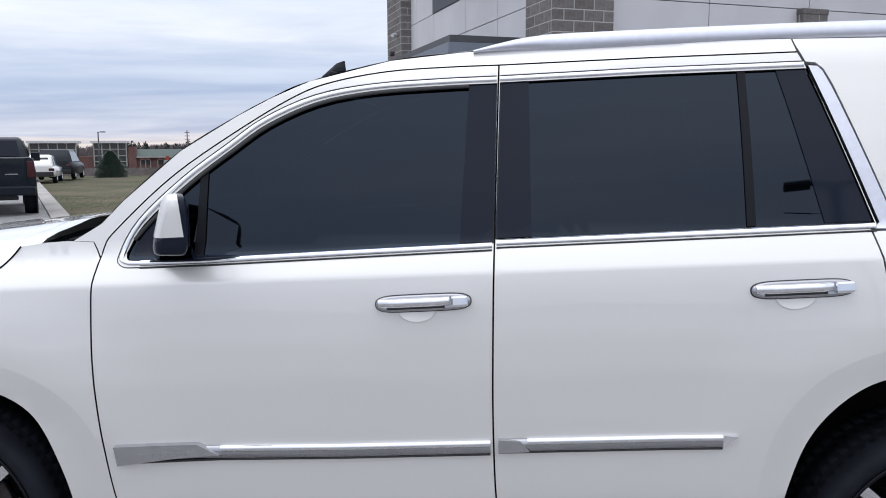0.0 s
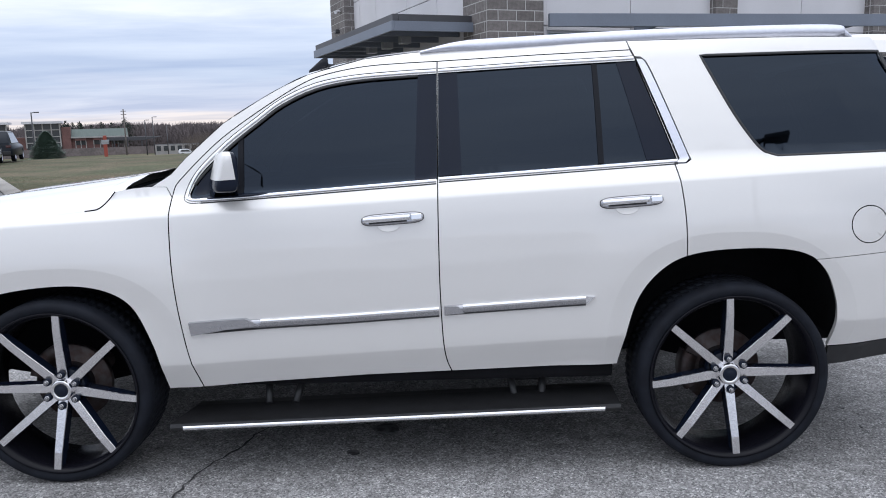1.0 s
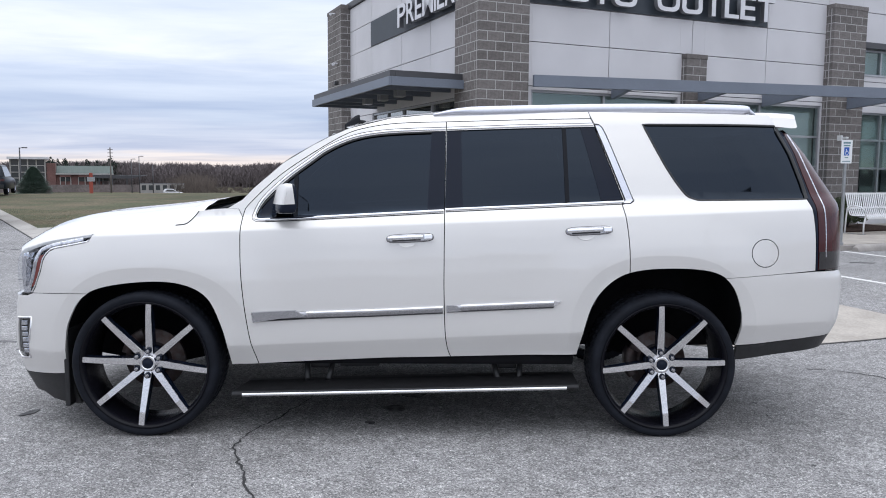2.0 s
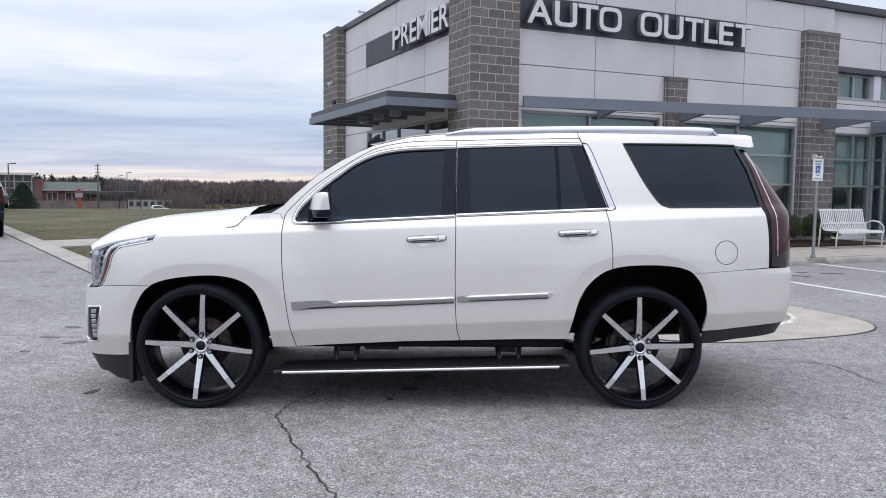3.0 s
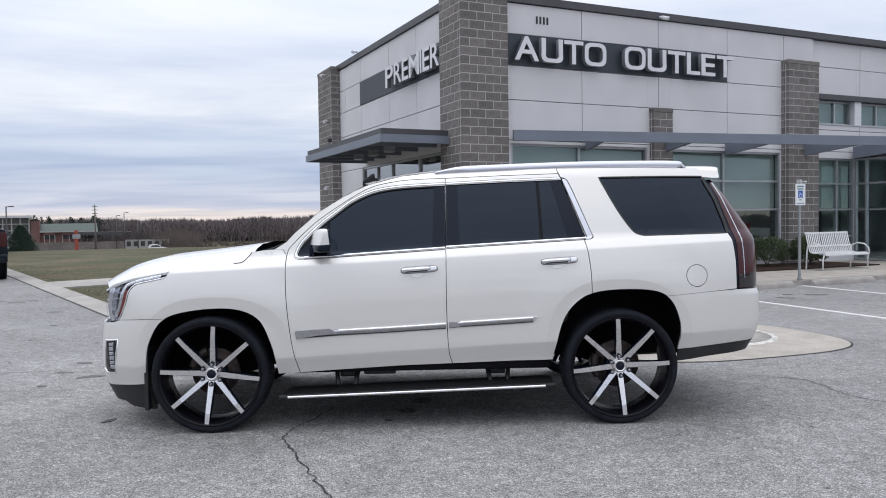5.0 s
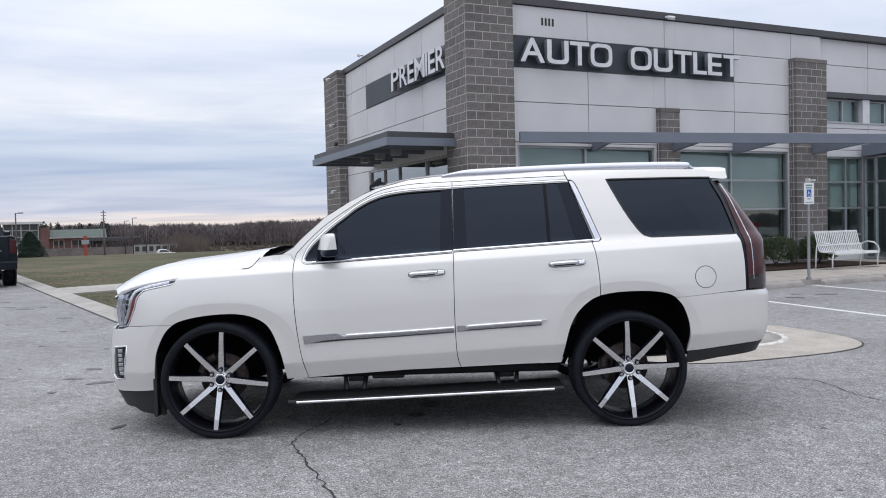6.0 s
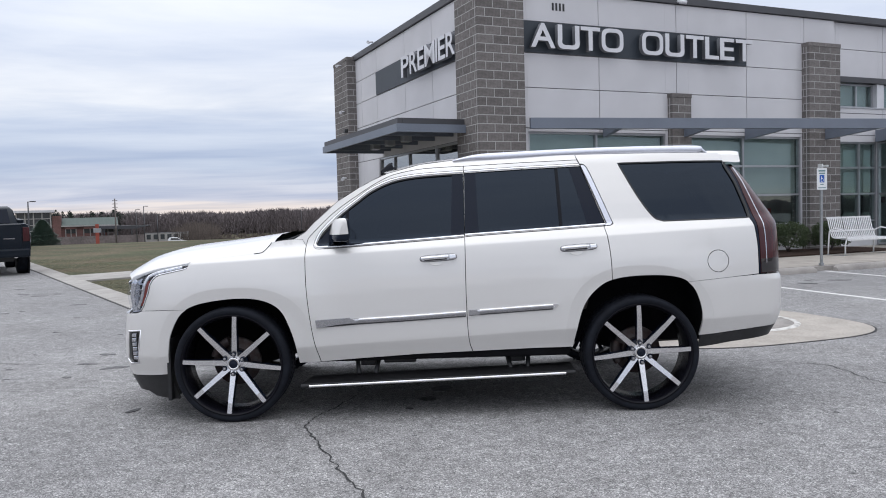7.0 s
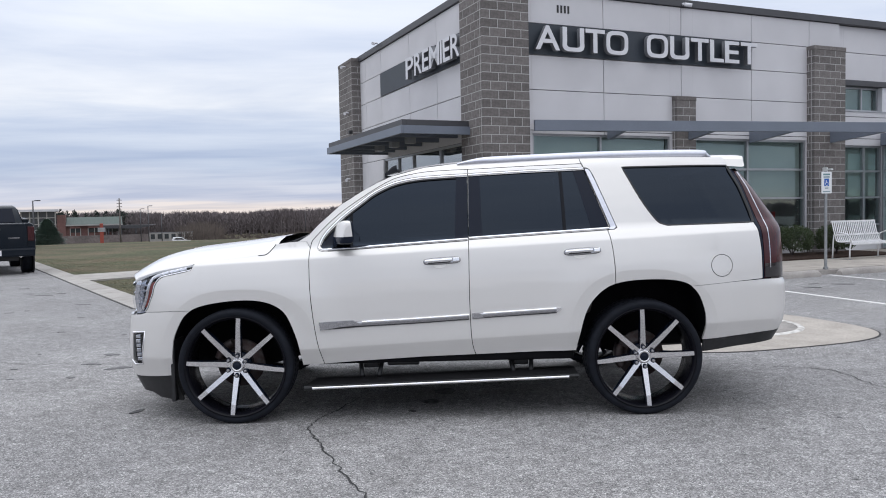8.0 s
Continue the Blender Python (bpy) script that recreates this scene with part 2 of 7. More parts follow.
MORTAR = material("mortar", (0.47, 0.462, 0.455), 0.92, dark=(0.38, 0.373, 0.367), scale=25, bump=0.3, bump_scale=120, spec=0.2)
STEEL = material("painted_steel", (0.166, 0.190, 0.236), 0.48, dark=(0.148, 0.169, 0.212), scale=1.2, fine=(40, 0.05))
STEEL_DARK = material("dark_coping", (0.062, 0.062, 0.070), 0.5, dark=(0.05, 0.05, 0.057), scale=2)
BAND = material("sign_band", (0.029, 0.038, 0.051), 0.5, dark=(0.023, 0.030, 0.041), scale=2.0)
LETTER = material("letter_face", (0.68, 0.68, 0.71), 0.45, dark=(0.61, 0.61, 0.645), scale=3)
LETTER_SIDE = material("letter_return", (0.16, 0.165, 0.18), 0.5)
ALU = material("window_aluminium", (0.40, 0.41, 0.43), 0.35, 0.6, dark=(0.34, 0.35, 0.37), scale=5)
SIDE_GLASS = glass_material("coated_side_glass", (0.55, 0.58, 0.57), shine=(1.0, 0.98, 0.94), thick=0.34)
STORE_GLASS = glass_material("store_glass", (0.86, 0.92, 0.91), shine=(0.90, 1.0, 0.98), thick=0.065)
SHADE = material("roller_shade", (0.31, 0.318, 0.314), 0.9, dark=(0.275, 0.283, 0.28), scale=1.5)
ROOM = material("showroom_wall", (0.22, 0.22, 0.22), 0.9, dark=(0.17, 0.17, 0.175), scale=1)
RED_THING = material("red_panel", (0.40, 0.03, 0.035), 0.5)
GALV = material("galvanised", (0.36, 0.37, 0.38), 0.5, 0.6, dark=(0.29, 0.30, 0.31), scale=12)
WHITE_STEEL = material("white_bench_steel", (0.78, 0.78, 0.79), 0.4, dark=(0.68, 0.68, 0.69), scale=6)
SIGN_WHITE = material("sign_white", (0.78, 0.79, 0.80), 0.4)
SIGN_BLUE = material("sign_blue", (0.015, 0.10, 0.42), 0.4)
SIGN_INK = material("sign_ink", (0.16, 0.26, 0.28), 0.5)
LEAF = material("shrub_leaf", (0.075, 0.098, 0.048), 0.7, dark=(0.040, 0.058, 0.027), scale=9, spec=0.3)
# paler than real needles: distance haze is mixed into the colour
NEEDLE = material("hazed_needle", (0.20, 0.265, 0.225), 0.8, dark=(0.14, 0.19, 0.16), scale=2, spec=0.2)
BARE = material("bare_wood", (0.172, 0.148, 0.150), 0.95, dark=(0.128, 0.110, 0.113), scale=0.05, fine=(0.3, 0.12), spec=0.1, clump=0.22)
SCRUB = material("dry_scrub", (0.165, 0.138, 0.122), 0.95, dark=(0.105, 0.088, 0.080), scale=0.4, spec=0.1, clump=0.3)
PINE = material("far_pine", (0.040, 0.052, 0.042), 0.95, dark=(0.026, 0.034, 0.03), scale=0.1, spec=0.1)
REDBRICK = material("far_red_brick", (0.185, 0.098, 0.088), 0.9, dark=(0.145, 0.078, 0.07), scale=0.4, fine=(6, 0.15))
GREENROOF = material("far_green_roof", (0.082, 0.108, 0.095), 0.7, dark=(0.070, 0.094, 0.083), scale=0.3, stretch=(6, 1, 1))
FAR_WALL = material("far_grey_wall", (0.24, 0.24, 0.25), 0.9, dark=(0.20, 0.20, 0.21), scale=0.4)
RETAIN = material("far_brown_wall", (0.19, 0.16, 0.155), 0.95, dark=(0.14, 0.12, 0.116), scale=0.3, fine=(2, 0.2))
PALE = material("far_pale_trim", (0.40, 0.385, 0.37), 0.8, dark=(0.33, 0.315, 0.30), scale=0.5)
FAR_GLASS = material("far_window", (0.055, 0.06, 0.065), 0.1)
ORANGE = material("orange_panel", (0.30, 0.062, 0.040), 0.6)
NAVY = material("navy_paint", (0.007, 0.012, 0.018), 0.32, coat=0.18, spec=0.16, dark=(0.007, 0.010, 0.018), scale=500)
FAR_CAR = material("far_white_paint", (0.55, 0.55, 0.56), 0.3, coat=0.5)
WOODPOLE = material("pole_wood", (0.17, 0.15, 0.14), 0.9, dark=(0.12, 0.105, 0.095), scale=3)

# ---- mesh helpers ----


def finish(name, bm, mat, parent=None, label="", smooth=False, extra=()):
    me = bpy.data.meshes.new(name)
    bm.to_mesh(me)
    bm.free()
    for mt in (mat, *extra):
        me.materials.append(mt)
    if smooth:
        me.polygons.foreach_set("use_smooth", [True] * len(me.polygons))
    ob = new(name, me)
    if parent:
        ob.parent = parent
    if label:
        ob["label"] = label
    return ob


def part(name, bm, mat, parent, label="", smooth=False, extra=()):
    return finish(name, bm, mat, parent, label, smooth, extra)


def thing(name, label, category, at=None, group="", kind=""):
    ob = new(name)
    ob.empty_display_size = 0.2
    if at is not None:
        ob.matrix_basis = at
    return tagged(ob, label, category, group, kind)


def add_box(bm, x0, x1, y0, y1, z0, z1, bevel=0.0, m=None):
    geo = bmesh.ops.create_cube(bm, size=1.0)["verts"]
    for v in geo:
        v.co = Vector((x0 + (v.co.x + 0.5) * (x1 - x0), y0 + (v.co.y + 0.5) * (y1 - y0), z0 + (v.co.z + 0.5) * (z1 - z0)))
    if bevel:
        edges = {e for v in geo for e in v.link_edges}
        r = bmesh.ops.bevel(bm, geom=list(edges), offset=bevel, segments=2, affect="EDGES", profile=0.6)
        geo = list({v for f in r["faces"] for v in f.verts} | {v for v in geo if v.is_valid})
    if m is not None:
        bmesh.ops.transform(bm, matrix=m, verts=geo)
    return geo


def box(x0, x1, y0, y1, z0, z1, bevel=0.0, m=None):
    bm = bmesh.new()
    add_box(bm, x0, x1, y0, y1, z0, z1, bevel, m)
    return bm


def add_rod(bm, a, b, r0, r1=None, seg=10, caps=True):
    a, b = Vector(a), Vector(b)
    r1 = r0 if r1 is None else r1
    d = (b - a)
    q = d.to_track_quat("Z", "Y").to_matrix()
    rings = []
    for c, r in ((a, r0), (b, r1)):
        rings.append([bm.verts.new(c + q @ Vector((r * math.cos(2 * math.pi * k / seg), r * math.sin(2 * math.pi * k / seg), 0))) for k in range(seg)])
    for k in range(seg):
        f = bm.faces.new((rings[0][k], rings[0][(k + 1) % seg], rings[1][(k + 1) % seg], rings[1][k]))
        f.smooth = True
    if caps:
        bm.faces.new(rings[0][::-1])
        bm.faces.new(rings[1])


def rod(a, b, r0, r1=None, seg=10):
    bm = bmesh.new()
    add_rod(bm, a, b, r0, r1, seg)
    return bm


def add_tube(bm, pts, r, seg=8, flat=1.0):
    """A round bar along a line of points."""
    pts = [Vector(p) for p in pts]
    rings = []
    side = None
    for i, p in enumerate(pts):
        t = (pts[min(i + 1, len(pts) - 1)] - pts[max(i - 1, 0)]).normalized()
        ref = Vector((0, 1, 0)) if abs(t.y) < 0.9 else Vector((1, 0, 0))
        n1 = t.cross(ref).normalized()
        n2 = t.cross(n1).normalized()
        rings.append([bm.verts.new(p + r * (n1 * math.cos(2 * math.pi * k / seg) + n2 * flat * math.sin(2 * math.pi * k / seg))) for k in range(seg)])
    for a, b in zip(rings, rings[1:]):
        for k in range(seg):
            f = bm.faces.new((a[k], a[(k + 1) % seg], b[(k + 1) % seg], b[k]))
            f.smooth = True
    bm.faces.new(rings[0][::-1])
    bm.faces.new(rings[-1])
    bmesh.ops.recalc_face_normals(bm, faces=bm.faces)


def tube(pts, r, seg=8, flat=1.0):
    bm = bmesh.new()
    add_tube(bm, pts, r, seg, flat)
    return bm


def grid_mesh(rows, close=False):
    """A smooth sheet through rows of points."""
    bm = bmesh.new()
    vs = [[bm.verts.new(p) for p in r] for r in rows]
    for a, b in zip(vs, vs[1:]):
        for k in range(len(a) - (0 if close else 1)):
            f = bm.faces.new((a[k], a[(k + 1) % len(a)], b[(k + 1) % len(a)], b[k]))
            f.smooth = True
    bmesh.ops.recalc_face_normals(bm, faces=bm.faces)
    return bm


def add_prism(bm, poly, z0, z1, top_only=False):
    lo = [bm.verts.new((x, y, z0)) for x, y in poly]
    hi = [bm.verts.new((x, y, z1)) for x, y in poly]
    bm.faces.new(hi)
    if not top_only:
        bm.faces.new(lo[::-1])
    for k in range(len(poly)):
        j = (k + 1) % len(poly)
        bm.faces.new((lo[k], lo[j], hi[j], hi[k]))
    bmesh.ops.recalc_face_normals(bm, faces=bm.faces)


def prism(poly, z0, z1):
    bm = bmesh.new()
    add_prism(bm, poly, z0, z1)
    return bm


def revolve(profile, seg=64, axis="Y"):
    """Turn (radius, along) points about the axis."""
    bm = bmesh.new()
    rings = []
    for r, a in profile:
        ring = []
        for k in range(seg):
            c, s = math.cos(2 * math.pi * k / seg), math.sin(2 * math.pi * k / seg)
            ring.append(bm.verts.new((r * c, a, r * s) if axis == "Y" else (r * c, r * s, a)))
        rings.append(ring)
    for a, b in zip(rings, rings[1:]):
        for k in range(seg):
            f = bm.faces.new((a[k], a[(k + 1) % seg], b[(k + 1) % seg], b[k]))
            f.smooth = True
    bmesh.ops.recalc_face_normals(bm, faces=bm.faces)
    return bm


def smooth_line(pts, n=6):
    """A rounded line through the points."""
    p = [np.array(q, float) for q in pts]
    p = [2 * p[0] - p[1]] + p + [2 * p[-1] - p[-2]]
    out = []
    for i in range(1, len(p) - 2):
        a, b, c, d = p[i - 1:i + 3]
        for k in range(n):
            t = k / n
            out.append(tuple(0.5 * (2 * b + (c - a) * t + (2 * a - 5 * b + 4 * c - d) * t * t + (3 * b - a - 3 * c + d) * t ** 3)))
    out.append(tuple(p[-2]))
    return out
# ---- ground, lot and walks ----
BUILD = pose(1.12, 12.42, 0, 0, 0, 23)          # the building's outer corner; x along its front, y into it
KERB_DIR, KERB_NORMAL = Vector((-0.545, 0.839, 0)), Vector((0.839, 0.545, 0))


def site(x, y, z=0.0):
    return BUILD @ Vector((x, y, z))


def ground_height(x, y):
    r = math.hypot(x, y)
    return -0.05 - 4.25 * smooth_step((r - 42) / 120) + 0.02 * noise.noise(Vector((x * 0.2, y * 0.2, 0)))


def smooth_step(t):
    t = min(max(t, 0.0), 1.0)
    return t * t * (3 - 2 * t)


def build_ground():
    bm = bmesh.new()
    radii = [0, 4, 8, 12, 17, 22, 28, 35, 44, 55, 70, 90, 115, 145, 180, 230, 300, 420, 650, 1100, 2000, 3200]
    seg = 72
    rows = []
    for r in radii:
        if r == 0:
            rows.append([bm.verts.new((0, 0, ground_height(0, 0)))])
        else:
            rows.append([bm.verts.new((r * math.cos(2 * math.pi * k / seg), r * math.sin(2 * math.pi * k / seg),
                                       ground_height(r * math.cos(2 * math.pi * k / seg), r * math.sin(2 * math.pi * k / seg)))) for k in range(seg)])
    for k in range(seg):
        bm.faces.new((rows[0][0], rows[1][k], rows[1][(k + 1) % seg]))
    for a, b in zip(rows[1:], rows[2:]):
        for k in range(seg):
            bm.faces.new((a[k], b[k], b[(k + 1) % seg], a[(k + 1) % seg])).smooth = True
    tagged(finish("ground", bm, GRASS), "dormant brown and green lawn and fields", "ground", kind="structure")


CORNER = Vector((-4.0, 5.68, 0))
FRONT_DIR = Vector((math.cos(radians(23)), math.sin(radians(23)), 0))


def kerb_corner(inset=0.0, radius=2.2, n=10):
    """The rounded corner of the lawn, inset towards the lawn."""
    inner = CORNER + (KERB_DIR + FRONT_DIR).normalized() * 0
    a, b = KERB_DIR.normalized(), FRONT_DIR
    half = a.angle(b) / 2
    dist = radius / math.sin(half)
    centre = inner + (a + b).normalized() * dist
    p0 = inner + a * (radius / math.tan(half))
    p1 = inner + b * (radius / math.tan(half))
    a0 = math.atan2(p0.y - centre.y, p0.x - centre.x)
    a1 = math.atan2(p1.y - centre.y, p1.x - centre.x)
    if a1 < a0:
        a1 += 2 * math.pi
    r = radius - inset
    return [centre + Vector((r * math.cos(a0 + (a1 - a0) * k / n), r * math.sin(a0 + (a1 - a0) * k / n), 0)) for k in range(n + 1)]


def kerb_line(inset=0.0, far=62.0, right=80.0):
    a = KERB_DIR.normalized()
    turn = kerb_corner(inset)
    return [turn[0] + a * far] + turn + [turn[-1] + FRONT_DIR * right]


def build_lot():
    edge = [(p.x, p.y) for p in kerb_line()]
    poly = edge + [(90, 45), (90, -70), (-85, -70), (-85, edge[0][1])]
    bm = bmesh.new()
    lo = [bm.verts.new((x, y, 0.0)) for x, y in poly]
    f = bm.faces.new(lo)
    bmesh.ops.triangulate(bm, faces=[f])
    bmesh.ops.recalc_face_normals(bm, faces=bm.faces)
    for f in bm.faces:
        if f.normal.z < 0:
            f.normal_flip()
    rim = [e for e in bm.edges if e.is_boundary]
    ex = bmesh.ops.extrude_edge_only(bm, edges=rim)
    for v in ex["geom"]:
        if isinstance(v, bmesh.types.BMVert):
            v.co.z = -0.3
    tagged(finish("parking_lot", bm, ASPHALT), "worn light grey asphalt parking lot with cracks", "parking lot", kind="structure")


def ribbon(line_a, line_b, z_a, z_b, drop=0.35):
    """A strip between two lines, with its outer face."""
    bm = bmesh.new()
    rows = []
    for p, q in zip(line_a, line_b):
        rows.append([bm.verts.new((p.x, p.y, -drop)), bm.verts.new((p.x, p.y, z_a)), bm.verts.new((q.x, q.y, z_b)), bm.verts.new((q.x, q.y, -drop))])
    for a, b in zip(rows, rows[1:]):
        for k in range(3):
            bm.faces.new((a[k], a[k + 1], b[k + 1], b[k]))
    bmesh.ops.recalc_face_normals(bm, faces=bm.faces)
    return bm


def build_kerbs():
    a = KERB_DIR.normalized()
    turn_out, turn_in = kerb_corner(0.0), kerb_corner(0.40)
    # lengths of poured kerb with joints
    step, gap = 3.05, 0.012
    holder = tagged(finish("kerb", ribbon(turn_out, turn_in, 0.015, 0.05), CONCRETE), "pale concrete kerb and gutter round the lawn", "kerb", kind="structure")
    for k in range(18):
        s0, s1 = k * step + gap, (k + 1) * step
        part("kerb_length", ribbon([turn_out[0] + a * s0, turn_out[0] + a * s1], [turn_in[0] + a * s0, turn_in[0] + a * s1], 0.015, 0.05), CONCRETE, holder)
    b = KERB_NORMAL.normalized() * -0.03
    part("gutter_seam", ribbon([turn_out[0] + b, turn_out[0] + a * 55 + b], [turn_out[0], turn_out[0] + a * 55], 0.004, 0.004, 0.05), TAR, holder, "dark sealed seam along the kerb")
    # walk across the lawn
    walk_dir, across = Vector((0.719, 0.695, 0)), Vector((-0.695, 0.719, 0))
    path = tagged(finish("path", prism([(-8.2, 12.6), (-8.15, 12.55), (-8.1, 12.5)], -0.3, -0.25), CONCRETE), "pale concrete walk crossing the lawn", "walk", kind="structure")
    base = Vector((-8.75, 13.55, 0))
    for k in range(9):
        p, q = base + walk_dir * (k * 1.6 + 0.1), base + walk_dir * (k * 1.6 + 1.685)
        w = across * 2.3
        part("slab", prism([(p.x, p.y), (q.x, q.y), ((q + w).x, (q + w).y), ((p + w).x, (p + w).y)], -0.2, -0.005), CONCRETE, path)
    # walk before the building, slab by slab
    fw = tagged(finish("front_walk", prism([tuple(site(x, y)[:2]) for x, y in ((-6.0, -4.05), (20, -4.05), (20, -1.75), (-6.0, -1.75))], -0.3, 0.085), CONCRETE_2), "pale concrete walk along the building", "walk", kind="structure")
    for k in range(17):
        x0 = -6.0 + k * 1.53
        part("slab", prism([tuple(site(x, y)[:2]) for x, y in ((x0 + 0.005, -4.07), (x0 + 1.52, -4.07), (x0 + 1.52, -1.8), (x0 + 0.005, -1.8))], 0.0, 0.1), APRON, fw)
    part("entrance_slab", prism([tuple(site(x, y)[:2]) for x, y in ((11.95, -1.79), (20, -1.79), (20, 0.3), (11.95, 0.3))], -0.2, 0.1), APRON, fw)
    tagged(finish("front_kerb", prism([tuple(site(x, y)[:2]) for x, y in ((-6.0, -4.24), (20, -4.24), (20, -4.1), (-6.0, -4.1))], -0.2, 0.095), CONCRETE_2), "concrete kerb edge of the front walk", "kerb", kind="structure")
    tagged(finish("planting_bed", prism([tuple(site(x, y)[:2]) for x, y in ((1.3, -1.75), (11.9, -1.75), (11.9, 0.15), (1.3, 0.15))], -0.2, 0.13), MULCH), "dark mulch planting bed under the windows", "planting bed", kind="structure")


def irregular(cx, cy, rx, ry, z0, z1, seed, n=26, rough=0.22, turn=0.0):
    rnd = random.Random(seed)
    ph = [rnd.uniform(0, 6.3) for _ in range(4)]
    poly = []
    for k in range(n):
        a = 2 * math.pi * k / n
        r = 1 + rough * (0.5 * math.sin(2 * a + ph[0]) + 0.3 * math.sin(3 * a + ph[1]) + 0.25 * math.sin(5 * a + ph[2]) + 0.15 * math.sin(9 * a + ph[3]))
        x, y = rx * r * math.cos(a), ry * r * math.sin(a)
        poly.append((cx + x * math.cos(turn) - y * math.sin(turn), cy + x * math.sin(turn) + y * math.cos(turn)))
    return prism(poly, z0, z1)


def crack_mesh(points, width, seed):
    """A jagged dark seam lying in the asphalt."""
    rnd = random.Random(seed)
    fine = []
    for (x0, y0), (x1, y1) in zip(points, points[1:]):
        n = max(2, int(math.hypot(x1 - x0, y1 - y0) / 0.045))
        for k in range(n):
            t = k / n
            fine.append((x0 + (x1 - x0) * t + rnd.gauss(0, 0.009), y0 + (y1 - y0) * t + rnd.gauss(0, 0.009)))
    fine.append(points[-1])
    bm = bmesh.new()
    prev = None
    for i, (x, y) in enumerate(fine):
        x2, y2 = fine[min(i + 1, len(fine) - 1)]
        x1, y1 = fine[max(i - 1, 0)]
        d = math.hypot(x2 - x1, y2 - y1) or 1
        w = width * rnd.uniform(0.3, 1.0) * (0.35 + 0.65 * min(1, min(i, len(fine) - 1 - i) / 8))
        nx, ny = -(y2 - y1) / d * w, (x2 - x1) / d * w
        cur = [bm.verts.new((x + nx, y + ny, 0.0035)), bm.verts.new((x - nx, y - ny, 0.0035))]
        if prev:
            bm.faces.new((prev[0], prev[1], cur[1], cur[0]))
        prev = cur
    for f in bm.faces:
        if f.normal.z < 0:
            f.normal_flip()
    return bm


def build_lot_marks():
    # drain apron
    def slab(grow, z0, z1):
        pts = []
        for k in range(72):
            a = 2 * math.pi * k / 72
            c, q = math.cos(a), math.sin(a)
            pts.append(((1.61 + grow) * math.copysign(abs(c) ** 0.64, c), (1.36 + grow) * math.copysign(abs(q) ** 0.64, q)))
        return prism(pts, z0, z1)

    pad = tagged(finish("drain_apron", slab(0.0, -0.1, 0.006), APRON), "pale concrete apron with rounded corners about a drain", "drain", kind="structure")
    pad.matrix_basis = pose(3.40, 3.75, 0.002, 0, 0, 18)
    part("seam", slab(0.022, -0.1, 0.002), TAR, pad, "dark sealed seam round the apron")
    hub = (pose(3.40, 3.75, 0.002, 0, 0, 18).inverted() @ Vector((3.60, 4.0, 0)))
    for nm, prof, mat in (("rim", [(0.775, 0.0), (0.775, 0.017), (0.80, 0.022), (0.835, 0.018), (0.85, 0.006)], CONCRETE_RIM), ("cover", [(0.0, 0.010), (0.30, 0.010), (0.32, 0.014), (0.774, 0.011), (0.775, 0.0)], CONCRETE_2)):
        ring = revolve(prof, 64, "Z")
        bmesh.ops.translate(ring, vec=(hub.x, hub.y, 0), verts=ring.verts)
        part(nm, ring, mat, pad)
    for k, u in enumerate((-0.35, 2.65, 5.65, 8.65, 11.65)):
        stripe = finish("stall_line", prism([tuple(site(x, y)[:2]) for x, y in ((u - 0.45, -9.9), (u - 0.35, -9.9), (u + 0.25, -4.35), (u + 0.15, -4.35))], -0.01, 0.004), LINE_PAINT)
        tagged(stripe, "worn white painted parking stall line", "stall line", "stall lines", "structure")
    seams = [
        ([(-0.60, 0.75), (-0.68, 0.60), (-0.785, 0.277), (-0.91, -0.03), (-0.947, -0.213), (-0.91, -0.343), (-0.778, -0.665), (-0.70, -0.90), (-0.619, -1.07), (-0.52, -1.36), (-0.413, -1.59), (-0.30, -2.05), (-0.05, -2.9), (0.2, -4.1), (0.3, -5.2)], 0.0085, 1),
        ([(2.85, 1.75), (3.0, 1.55), (3.30, 1.42), (3.497, 1.298), (3.55, 1.0), (3.54, 0.75), (3.6, 0.5), (3.9, 0.2), (4.3, -0.3)], 0.007, 2),
        ([(-6.5, 3.0), (-5.6, 2.6), (-5.0, 2.75), (-4.2, 2.4), (-3.6, 2.5)], 0.006, 3),
    ]
    for pts, w, seed in seams:
        tagged(finish("asphalt_crack", crack_mesh(pts, w, seed), TAR), "thin dark crack in the asphalt", "crack", "asphalt cracks", "structure")
    spots = [(0.03, 0.80, 0.10, 0.085, 5), (-0.085, 0.46, 0.075, 0.055, 6), (-0.222, 0.175, 0.03, 0.025, 7), (-2.35, 0.35, 0.07, 0.03, 11), (6.7, 8.3, 0.16, 0.05, 14), (7.5, 8.75, 0.20, 0.05, 15), (7.0, 8.9, 0.10, 0.04, 16)]
    # shallow scuffs where the surface has worn off
    scuffs = [(-8.32, 10.31, 0.115), (-7.84, 9.92, 0.149), (-6.81, 7.31, 0.054), (-6.96, 7.06, 0.061), (-6.24, 8.1, 0.116), (-5.44, 6.25, 0.05), (-7.61, 10.24, 0.076),
              (-3.59, 2.38, 0.078), (-3.6, 2.92, 0.088), (-3.21, 2.14, 0.113), (-4.44, 3.02, 0.026), (-4.28, 2.19, 0.028), (-4.06, 1.69, 0.031), (-3.49, 1.71, 0.044),
              (-5.04, 4.75, 0.038), (-4.04, 4.37, 0.024), (-9.37, 11.19, 0.04), (-9.05, 11.53, 0.093)]
